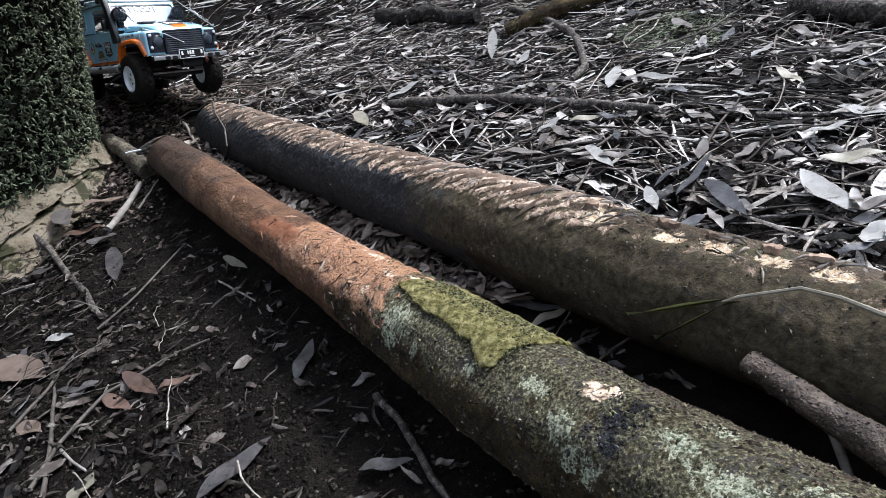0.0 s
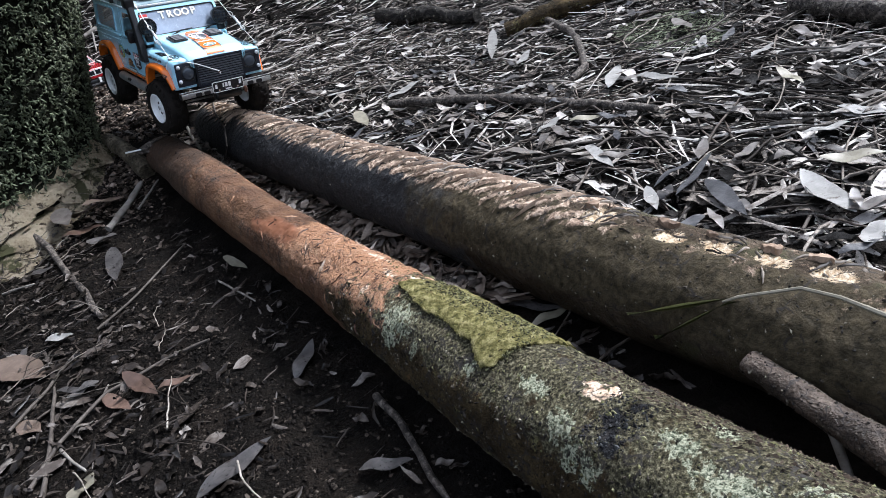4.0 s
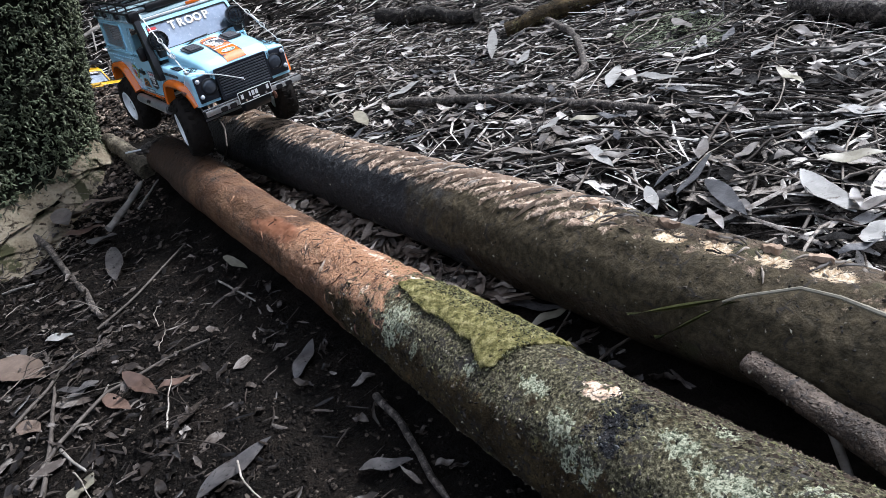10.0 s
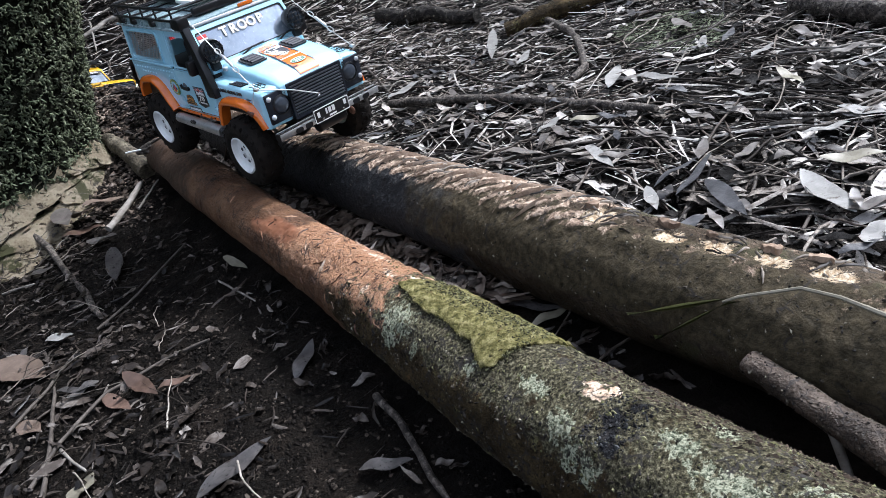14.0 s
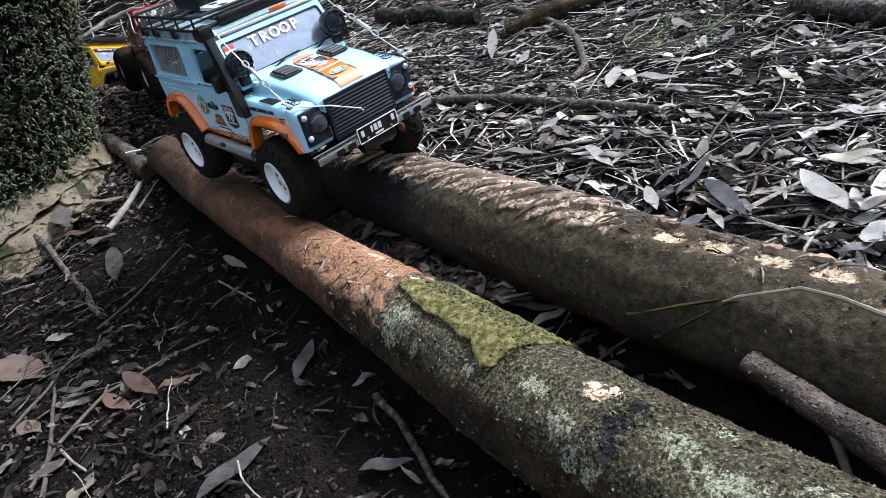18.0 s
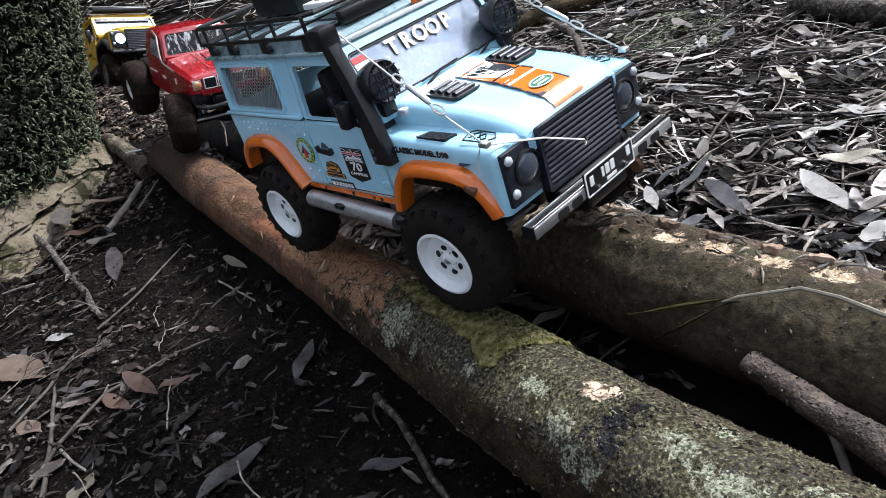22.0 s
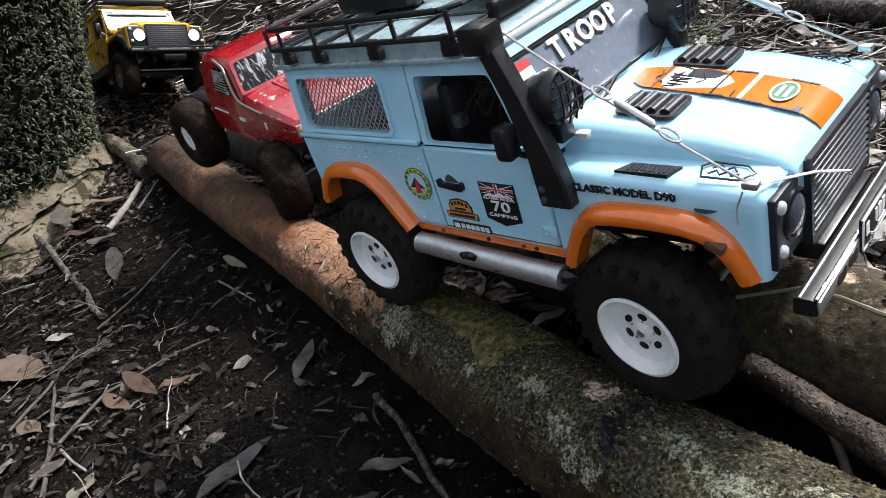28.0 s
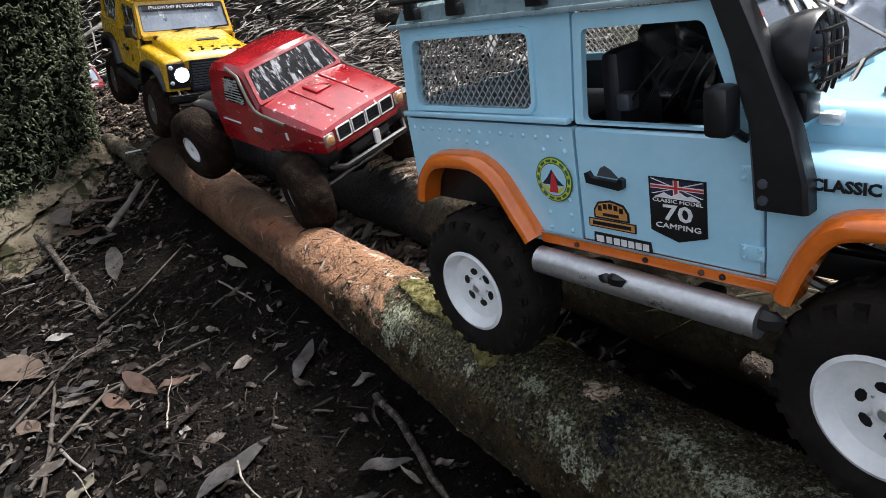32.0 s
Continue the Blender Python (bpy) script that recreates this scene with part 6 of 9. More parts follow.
def flare(root, name, path, mat, s, y=-0.0895, out=0.0125, th=0.0095, label=""):
    """A wheel-arch flare: a rounded strip swept along (x, z) points on the body side."""
    bm = bmesh.new()
    rows = []
    fine = []
    for i in range(len(path) - 1):
        p = [Vector(path[min(max(i + k, 0), len(path) - 1)]) for k in (-1, 0, 1, 2)]
        for t in (0, 0.25, 0.5, 0.75):
            fine.append(tuple(p[1] + 0.5 * t * (p[2] - p[0] + t * (2 * p[0] - 5 * p[1] + 4 * p[2] - p[3] + t * (3 * (p[1] - p[2]) + p[3] - p[0])))))
    path = fine + [path[-1]]
    full = out
    for i, (x, z) in enumerate(path):
        out = full * (1.0 - 0.55 * max(0.0, (x - 0.180) / 0.020))
        a, b = path[max(i - 1, 0)], path[min(i + 1, len(path) - 1)]
        tx, tz = b[0] - a[0], b[1] - a[1]
        ln = math.hypot(tx, tz) or 1
        nx, nz = -tz / ln, tx / ln
        rows.append([bm.verts.new((x + nx * w, y - o, z + nz * w)) for w, o in ((th, 0.0), (th * 0.95, out * 0.55), (th * 0.62, out * 0.95), (th * 0.15, out), (-th * 0.1, out * 0.85), (-th * 0.1, -0.004))])
    for a, b in zip(rows, rows[1:]):
        for k in range(5):
            bm.faces.new((a[k], a[k + 1], b[k + 1], b[k]))
    bm.faces.new(rows[0]), bm.faces.new(rows[-1])
    return part(name, mirrored(s, bm), mat, root, label, 50)


REAR_X, FRONT_X, AXLE_Z, TYRE_R = -0.1105, 0.141, 0.058, 0.0540


def side_y(z):
    """Half width of the body side at a height: upright to the waist, leaning in above it."""
    return 0.090 if z < 0.164 else 0.0885 - 0.0060 * (z - 0.164) / 0.062


def offroader(paint, roof_paint, accent, glass_mat, lit, dressed, root_label):
    """A boxy short-wheelbase off-road model car. dressed: with stickers, rack, snorkel, spot lamps and cables."""
    root = tagged(new("model_car"), root_label, "model car", "model cars")
    arch_f = [(0.0975, 0.094), (0.1035, 0.110), (0.1115, 0.1235), (0.122, 0.1300), (0.150, 0.1320), (0.176, 0.1308), (0.187, 0.1245), (0.1945, 0.113), (0.2000, 0.100)]
    arch_r = [(-0.157, 0.108), (-0.1525, 0.121), (-0.145, 0.1305), (-0.135, 0.1355), (-0.110, 0.1375), (-0.097, 0.1355), (-0.084, 0.127), (-0.071, 0.109), (-0.060, 0.0935)]
    for s in (-1, 1):
        # rear quarter, door skin and front wing, each with its own edge
        bm = prism(bmesh.new(), [(-0.172, 0.104), (-0.172, 0.1655), (-0.0235, 0.1655), (-0.0235, 0.0935), (-0.054, 0.0935)] + arch_r[::-1], -0.090, -0.0855)
        part("rear_quarter_panel", mirrored(s, bm), paint, root)
        bm = prism(bmesh.new(), [(-0.0220, 0.100), (-0.0220, 0.1655), (0.0815, 0.1655), (0.0815, 0.100)], -0.0906, -0.086)
        bmesh.ops.bevel(bm, geom=bm.edges[:], offset=0.0012, segments=1, affect="EDGES")
        door = part("door", mirrored(s, bm), paint, root)
        bm = prism(bmesh.new(), [(0.083, 0.0935), (0.083, 0.1470), (0.2060, 0.1430), (0.2060, 0.1030), (0.2040, 0.100)] + arch_f[::-1][1:], -0.090, -0.0855)
        part("front_wing", mirrored(s, bm), paint, root)
        # rounded wing top
        bm = bmesh.new()
        reach = lambda x: 0.0835 + math.sqrt(max(0.0065 ** 2 - max(x - 0.2060, 0) ** 2, 0))
        sec = lambda x, zt: [(x, max(y, -reach(x)), z) for y, z in ((-0.0855, zt - 0.0145), (-0.0900, zt - 0.0115), (-0.0897, zt - 0.0070), (-0.0880, zt - 0.0032), (-0.0845, zt - 0.0009), (-0.0790, zt), (-0.060, zt + 0.0012), (-0.060, zt - 0.012))]
        loft(bm, [sec(0.083, 0.1575), sec(0.12, 0.1568), sec(0.19, 0.1548), sec(0.2040, 0.1538), sec(0.2085, 0.1528), sec(0.2110, 0.1512), sec(0.2122, 0.1490), sec(0.2125, 0.1460)])
        part("wing_top", mirrored(s, bm), paint, root)
        # front face beside the headlamp
        bm = prism(bmesh.new(), [(-0.0835, 0.1015), (-0.0835, 0.1480), (-0.050, 0.1525), (-0.050, 0.1015)], 0.205, 0.2125, "x")
        part("front_panel", mirrored(s, bm), paint, root)
        bend = [(0.2060 + 0.0065 * math.sin(1.5708 * k / 8), -0.0835 - 0.0065 * math.cos(1.5708 * k / 8)) for k in range(9)]
        part("wing_corner", mirrored(s, prism(bmesh.new(), bend + [(0.2060, -0.0835)], 0.1015, 0.1440, "z")), paint, root, "", 40)
        # upper side with its window opening
        out = rounded([(-0.172, 0.168), (-0.0235, 0.168), (-0.0235, 0.2245), (-0.172, 0.2245)], 0.002)
        inn = rounded([(-0.1575, 0.1745), (-0.0515, 0.1745), (-0.0525, 0.2165), (-0.1575, 0.2165)], 0.006)
        put = lambda p, d: (p[0], -(side_y(p[1]) - d), p[1])
        part("upper_side", mirrored(s, frame_panel(bmesh.new(), out, inn, put, 0.004)), paint, root)
        lip_o = rounded([(-0.1605, 0.1715), (-0.0485, 0.1715), (-0.0495, 0.2195), (-0.1605, 0.2195)], 0.008)
        part("window_frame", mirrored(s, frame_panel(bmesh.new(), lip_o, inn, lambda p, d: (p[0], -(side_y(p[1]) + 0.0022 - d), p[1]), 0.004)), paint, root)
        if dressed:
            bm = bmesh.new()
            x0, x1, z0, z1 = -0.1575, -0.0520, 0.1740, 0.2170
            put3 = lambda x, z, o: Vector((x, -(side_y(z) - 0.0028 + o), z))
            for k in range(-8, 28):
                for sg in (-1, 1):
                    c = x0 + k * 0.0053 if sg > 0 else x0 + (k + 8) * 0.0053
                    pts = [(c + sg * t * (z1 - z0) * 0.8, z0 + t * (z1 - z0)) for t in (0, 1)]
                    (xa_, za), (xb_, zb) = pts
                    lo, hi = (0.0, 1.0)
                    dx = xb_ - xa_
                    for lim, sign in ((x0, 1), (x1, -1)):
                        t = (lim - xa_) / dx
                        if (dx > 0) == (sign > 0):
                            lo = max(lo, t)
                        else:
                            hi = min(hi, t)
                    if hi - lo > 0.03:
                        p, q = [put3(xa_ + dx * t, za + (zb - za) * t, 0.0004 * sg) for t in (lo, hi)]
                        tube(bm, [p, q], 0.00048, 4)
            part("window_mesh", mirrored(s, bm), M_MESH, root, "steel diamond mesh over the window")
        else:
            bm = prism(bmesh.new(), [(-0.158, 0.174), (-0.052, 0.174), (-0.052, 0.217), (-0.158, 0.217)], -0.0835, -0.0825)
            part("side_glass", mirrored(s, bm), M_GLASS_R, root)
        # door top with a slanting front edge
        out = rounded([(-0.0220, 0.167), (0.0815, 0.167), (0.0600, 0.2235), (-0.0220, 0.2235)], 0.002)
        inn = rounded([(-0.0165, 0.1685), (0.0700, 0.1685), (0.0515, 0.2155), (-0.0165, 0.2155)], 0.004)
        part("window_frame", mirrored(s, frame_panel(bmesh.new(), out, inn, put, 0.004)), paint, door)
        if not dressed:
            bm = prism(bmesh.new(), [(-0.017, 0.168), (0.070, 0.168), (0.052, 0.216), (-0.017, 0.216)], -0.0835, -0.0825)
            part("window_glass", mirrored(s, bm), M_GLASS_R, door)
        part("door_handle", mirrored(s, prism(bmesh.new(), [(-0.0150, 0.1415), (-0.0125, 0.1425), (-0.0105, 0.1395), (0.0060, 0.1385), (0.0075, 0.1410), (0.0100, 0.1400), (0.0095, 0.1352), (0.0070, 0.1340), (-0.0140, 0.1362)], -0.0938, -0.0902)), M_BLACK, door, "black wedge door handle")
        part("handle_recess", mirrored(s, prism(bmesh.new(), [(-0.0085, 0.1400), (-0.0060, 0.1445), (-0.0030, 0.1460), (0.0010, 0.1440), (0.0055, 0.1395)], -0.0910, -0.0900)), M_SLAT, door, "grey recess over the handle")
        for z in (0.112, 0.150):
            hg = part("hinge", mirrored(s, box(bmesh.new(), (0.0775, -0.0915, z), (0.011, 0.002, 0.0075), 0.0006)), paint, door)
            for dx in (-0.0035, 0.0035):
                for dz in (-0.002, 0.002):
                    part("bolt", mirrored(s, moved(lathe(bmesh.new(), [(0.0012, 0), (0.0011, -0.0008), (0.0003, -0.0011)], 8), Matrix.Translation((0.0775 + dx, -0.0924, z + dz)))), paint, hg)
        # waist rail with rivets
        part("waist_rail", mirrored(s, box(bmesh.new(), (-0.098, -0.0905, 0.1690), (0.148, 0.0050, 0.0036), 0.0012)), paint, root)
        if dressed:
            bm = bmesh.new()
            riv = [(-0.165 + 0.0095 * k, 0.1590) for k in range(15)] + [(-0.046 + 0.0 * k, 0.104 + 0.0095 * k) for k in range(6)] + [(-0.030, 0.104 + 0.0095 * k) for k in range(6)] + [(-0.140 + 0.0095 * k, 0.1520) for k in range(6)]
            for x, z in riv:
                bmesh.ops.create_icosphere(bm, subdivisions=1, radius=0.0016, matrix=Matrix.Translation((x, -0.0902, z)))
            tagged(part("rivets", mirrored(s, bm), paint, root), kind="stuff")
            bm = prism(bmesh.new(), [(0.128, -0.0838), (0.160, -0.0838), (0.164, -0.0735), (0.134, -0.0735)], 0.1550, 0.1574, "z")
            wv = part("wing_vent", mirrored(s, bm), M_BLACK, root, "black wing-top vent")
            for k in range(9):
                part("slat", mirrored(s, box(bmesh.new(), (0.136 + k * 0.0027, -0.0786, 0.1575), (0.0012, 0.0075, 0.0008))), M_FRONT, wv)
        flare(root, "front_arch", arch_f, accent, s, label="glossy orange wheel-arch flare" if dressed else "")
        flare(root, "rear_arch", arch_r, accent, s, label="glossy orange wheel-arch flare" if dressed else "")
        part("sill_strip", mirrored(s, box(bmesh.new(), (0.0195, -0.0895, 0.0965), (0.147, 0.006, 0.0065), 0.0014)), accent, root)
        step = part("side_step", mirrored(s, tube(bmesh.new(), [(-0.052, -0.097, 0.0840), (0.084, -0.097, 0.0805)], 0.0085, 16)), M_ALLOY if dressed else M_BLACK, root, "scuffed aluminium side step" if dressed else "")
        part("sill_edge", mirrored(s, box(bmesh.new(), (0.0195, -0.0922, 0.1003), (0.146, 0.0014, 0.0012), 0.0003)), M_ALLOY if dressed else M_BLACK, root)
        for x, mm in ((-0.026, M_RUST), (0.020, M_BLACK), (0.052, M_RUST), (0.063, M_BLACK)):
            part("sill_bolt", mirrored(s, moved(lathe(bmesh.new(), [(0.0017, 0), (0.0015, -0.0012), (0.0004, -0.0018)], 8), Matrix.Translation((x, -0.0925, 0.0968)))), mm, root)
        for x, rr in ((0.008, 0.0062), (0.002, 0.0046), (0.086, 0.0080)):
            bm = bmesh_blob(random.Random(int(x * 1000) + 7))
            part("step_knob", mirrored(s, moved(bm, Matrix.Translation((x, -0.1040 if x < 0.08 else -0.097, 0.0865 if x < 0.08 else 0.0815)) @ Matrix.Diagonal((rr / 0.0045, rr / 0.0075, rr / 0.0028, 1)))), M_BLACK, step, "black rubber knob")
        for x in (-0.012, 0.055):
            part("step_bracket", mirrored(s, box(bmesh.new(), (x, -0.093, 0.0825), (0.014, 0.017, 0.013), 0.003)), M_BLACK, step)
        # headlamp cluster
        part("headlamp_panel", mirrored(s, box(bmesh.new(), (0.2135, -0.0680, 0.1275), (0.005, 0.0350, 0.0425), 0.0015)), M_FRONT, root, "black headlamp panel")
        bm = moved(lathe(bmesh.new(), [(0.0142, 0.0), (0.0142, 0.0022), (0.0126, 0.0030), (0.0122, 0.0012)], 28, "x"), Matrix.Translation((0.2150, -0.0630, 0.1290)))
        lamp = part("headlamp", mirrored(s, bm), M_BLACK, root, "round headlamp")
        bm = moved(lathe(bmesh.new(), [(0.0123, 0.0005), (0.0100, 0.0026), (0.006, 0.0038), (0.0008, 0.0042)], 24, "x"), Matrix.Translation((0.2155, -0.0630, 0.1290)))
        part("lens", mirrored(s, bm), M_LIT if lit else M_DIMLENS, lamp, "lit white lens" if lit else "dark headlamp lens")
        for z, mm in ((0.1425, M_LENS), (0.1165, M_LENS)):
            bm = moved(lathe(bmesh.new(), [(0.0037, 0), (0.0037, 0.0018), (0.0027, 0.0030), (0.0006, 0.0035)], 14, "x"), Matrix.Translation((0.2155, -0.0805, z)))
            part("indicator", mirrored(s, bm), mm, root, "small clear indicator lamp")
        part("mirror", mirrored(s, box(bmesh.new(), (0.0690, -0.1010, 0.1800), (0.012, 0.013, 0.022), 0.003)), M_BLACK, root, "black door mirror")
        part("mirror_arm", mirrored(s, tube(bmesh.new(), [(0.074, -0.0885, 0.164), (0.072, -0.096, 0.170)], 0.002, 6)), M_BLACK, root)
        bm = moved(lathe(bmesh.new(), [(0.0075, 0), (0.0075, 0.003), (0.005, 0.0045), (0.0006, 0.0045)], 14, "x"), Matrix.Rotation(math.pi, 4, "Z") @ Matrix.Translation((0.1725, 0.080, 0.152)))
        part("tail_lamp", mirrored(s, bm), M_STOP, root, "round red tail lamp")
        part("seat", box(box(bmesh.new(), (0.005, s * 0.038, 0.140), (0.05, 0.045, 0.022), 0.006), (-0.020, s * 0.038, 0.172), (0.014, 0.043, 0.056), 0.006), M_SKIN_DARK, root, "dark seat")
    # Black sheets added inside the sides to stand for the dark cabin.
    for s in (-1, 1):
        part("cabin_dark_sheet", mirrored(s, box(bmesh.new(), (-0.098, -0.0835, 0.138), (0.146, 0.002, 0.062), 0.0005)), M_BLACK, root)
        part("cabin_dark_sheet", mirrored(s, box(bmesh.new(), (0.030, -0.0840, 0.138), (0.100, 0.002, 0.050), 0.0005)), M_BLACK, root)
    # body closing panels
    part("rear_panel", box(bmesh.new(), (-0.1735, 0, 0.1355), (0.004, 0.176, 0.066), 0.0015), paint, root)
    part("rear_upper", frame_panel(bmesh.new(), rounded([(-0.084, 0.1680), (0.084, 0.1680), (0.081, 0.2245), (-0.081, 0.2245)], 0.003), rounded([(-0.070, 0.1740), (0.070, 0.1740), (0.068, 0.2190), (-0.068, 0.2190)], 0.005), lambda p, d: (-0.1745 + d, p[0], p[1]), 0.004), paint, root)
    part("floor_pan", box(bmesh.new(), (-0.03, 0, 0.1195), (0.24, 0.150, 0.006)), M_BLACK, root)
    part("inner_wings", box(bmesh.new(), (0.148, 0, 0.128), (0.118, 0.064, 0.044), 0.004), M_BLACK, root)
    part("dashboard", box(bmesh.new(), (0.072, 0, 0.160), (0.024, 0.160, 0.020), 0.005), M_BLACK, root)
    part("steering_wheel", moved(lathe(bmesh.new(), [(0.0165, -0.001), (0.0185, 0), (0.0165, 0.001), (0.0150, 0)], 20, "x"), Matrix.Translation((0.048, -0.038, 0.176)) @ Matrix.Rotation(radians(-25), 4, "Y")), M_BLACK, root, "black steering wheel")
    part("luggage", box(bmesh.new(), (-0.115, 0.01, 0.138), (0.09, 0.11, 0.030), 0.01), M_SKIN_DARK, root)
    # roof
    bm = bmesh.new()
    sec = lambda x, w, z, dz: [(x, -w, z - 0.0045), (x, -w - 0.0005, z), (x, -w + 0.0025, z + dz * 0.60), (x, -w + 0.010, z + dz * 0.80), (x, 0, z + dz), (x, w - 0.010, z + dz * 0.80), (x, w - 0.0025, z + dz * 0.60), (x, w + 0.0005, z), (x, w, z - 0.0045)]
    loft(bm, [sec(-0.178, 0.080, 0.2275, 0.006), sec(-0.170, 0.082, 0.2285, 0.013), sec(-0.05, 0.0825, 0.2290, 0.0160), sec(0.040, 0.082, 0.2285, 0.0145), sec(0.0585, 0.0805, 0.2275, 0.008)])
    part("roof", bm, roof_paint, root)
    for s in (-1, 1):
        part("gutter", mirrored(s, box(bmesh.new(), (-0.060, -0.0845, 0.2262), (0.238, 0.0055, 0.0030), 0.0008)), roof_paint, root)
    # windscreen
    A, B = Vector((0.0885, 0, 0.1735)), Vector((0.0605, 0, 0.2270))
    up = (B - A).normalized()
    fr = Vector((up.z, 0, -up.x))
    ln = (B - A).length
    put = lambda p, d: tuple(A + up * p[1] + Vector((0, p[0], 0)) - fr * d)
    out = rounded([(-0.0845, 0), (0.0845, 0), (0.0815, ln), (-0.0815, ln)], 0.003)
    inn = rounded([(-0.0800, 0.0060), (0.0800, 0.0060), (0.0772, ln - 0.006), (-0.0772, ln - 0.006)], 0.005)
    part("windscreen_frame", frame_panel(bmesh.new(), out, inn, put, 0.006), paint, root)
    lip = rounded([(-0.0783, 0.0078), (0.0783, 0.0078), (0.0755, ln - 0.008), (-0.0755, ln - 0.008)], 0.004)
    part("windscreen_seal", frame_panel(bmesh.new(), inn, lip, lambda p, d: put(p, d + 0.0012), 0.003), M_BLACK, root, "black rubber seal")
    bm = bmesh.new()
    bm.faces.new([bm.verts.new(put(p, 0.0030)) for p in inn])
    bmesh.ops.solidify(bm, geom=bm.faces[:], thickness=0.0008)
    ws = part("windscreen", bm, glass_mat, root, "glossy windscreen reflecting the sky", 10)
    ws.visible_shadow = False
    for y0, y1 in ((-0.030, 0.015), (0.040, 0.075)):
        w = part("wiper", tube(bmesh.new(), [put((y0, 0.006), -0.0028), put((y1, 0.008), -0.0028)], 0.0011, 6), M_BLACK, root)
        part("wiper_arm", tube(bmesh.new(), [put((y0 - 0.012, -0.004), -0.003), put(((y0 + y1) / 2, 0.007), -0.0042)], 0.0013, 6), M_BLACK, w)
    # bonnet: a raised centre between lower edges
    bm = bmesh.new()
    half = ((0.0, -0.96), (-0.0003, 0.20), (0.0008, 0.48), (0.0034, 0.74), (0.0080, 0.91), (0.0150, 0.98))
    sec = lambda x, w, ze, zc: [(x, -w + a, ze + (zc - ze) * b if b > 0 else ze - 0.012) for a, b in half] + [(x, -0.030, zc), (x, 0, zc + 0.0006), (x, 0.030, zc)] + [(x, w - a, ze + (zc - ze) * b if b > 0 else ze - 0.012) for a, b in half[::-1]]
    loft(bm, [sec(0.084, 0.0670, 0.1640, 0.1765), sec(0.120, 0.0660, 0.1625, 0.1750), sec(0.170, 0.0640, 0.1595, 0.1695), sec(0.196, 0.0620, 0.1555, 0.1640), sec(0.206, 0.0605, 0.1535, 0.1614), sec(0.2125, 0.0585, 0.1510, 0.1570), sec(0.2160, 0.0560, 0.1490, 0.1525)])
    part("bonnet", bm, paint, root, "", 30)
    part("scuttle", box(bmesh.new(), (0.0845, 0, 0.1690), (0.012, 0.166, 0.0095), 0.003), paint, root)
    # grille with slats
    gr = part("grille", box(bmesh.new(), (0.2145, 0, 0.1265), (0.006, 0.0975, 0.0515), 0.0015), M_FRONT, root, "black slatted radiator grille")
    bm = frame_panel(bmesh.new(), rounded([(-0.0485, 0.100), (0.0485, 0.100), (0.0485, 0.1525), (-0.0485, 0.1525)], 0.003), rounded([(-0.0455, 0.1045), (0.0455, 0.1045), (0.0455, 0.1495), (-0.0455, 0.1495)], 0.002), lambda p, d: (0.2195 - d, p[0], p[1]), 0.005)
    part("surround", bm, M_FRONT, gr)
    for k in range(10):
        part("slat", box(bmesh.new(), (0.2180, 0, 0.1070 + 0.0044 * k), (0.0035, 0.0905, 0.0021), 0.0006), M_SLAT, gr)
    # bumper
    bp = part("front_bumper", prism(bmesh.new(), rounded([(0.2245, 0.0880), (0.2345, 0.0880), (0.2365, 0.0900), (0.2345, 0.0985), (0.2245, 0.0985)], 0.0015, 2), -0.0925, 0.0925), M_BLACK, root, "black bumper with a bright front lip" if dressed else "black bumper")
    part("bumper_edge", box(bmesh.new(), (0.2352, 0, 0.0990), (0.0024, 0.1845, 0.0016), 0.0005), M_CHROME if dressed else M_BLACK, bp)
    part("bumper_edge", box(bmesh.new(), (0.2275, 0, 0.0988), (0.0012, 0.1845, 0.0012), 0.0004), M_ALLOY if dressed else M_BLACK, bp)
    if dressed:
        part("bumper_plate", box(bmesh.new(), (0.2363, 0, 0.0934), (0.0016, 0.1840, 0.0090), 0.0006), M_ALLOY, bp, "scuffed aluminium bumper plate")
    for y in (-0.060, -0.043, 0.047, 0.066):
        part("bumper_slot", prism(bmesh.new(), rounded([(y - 0.0065, 0.0888), (y + 0.0065, 0.0888), (y + 0.0065, 0.0962), (y - 0.0065, 0.0962)], 0.0035, 3), 0.2352, 0.2376, "x"), M_BLACK, bp, "dark bumper slot")
    part("bumper_mount", box(bmesh.new(), (0.2145, 0, 0.092), (0.018, 0.085, 0.012), 0.002), M_BLACK, bp)
    part("winch", moved(lathe(bmesh.new(), [(0.008, -0.026), (0.010, -0.024), (0.010, 0.024), (0.008, 0.026)], 16), Matrix.Translation((0.222, 0.004, 0.079))), M_BLACK, root, "black winch under the bumper")
    running_gear(root, REAR_X, FRONT_X, 0.088, AXLE_Z)
    if dressed:
        dress(root, put, ln, bp)
    return root


def shape_on(m, pts, th=0.0004):
    """A flat sticker of outline pts in the plane of m."""
    return moved(prism(bmesh.new(), pts, 0, th, "z"), m)


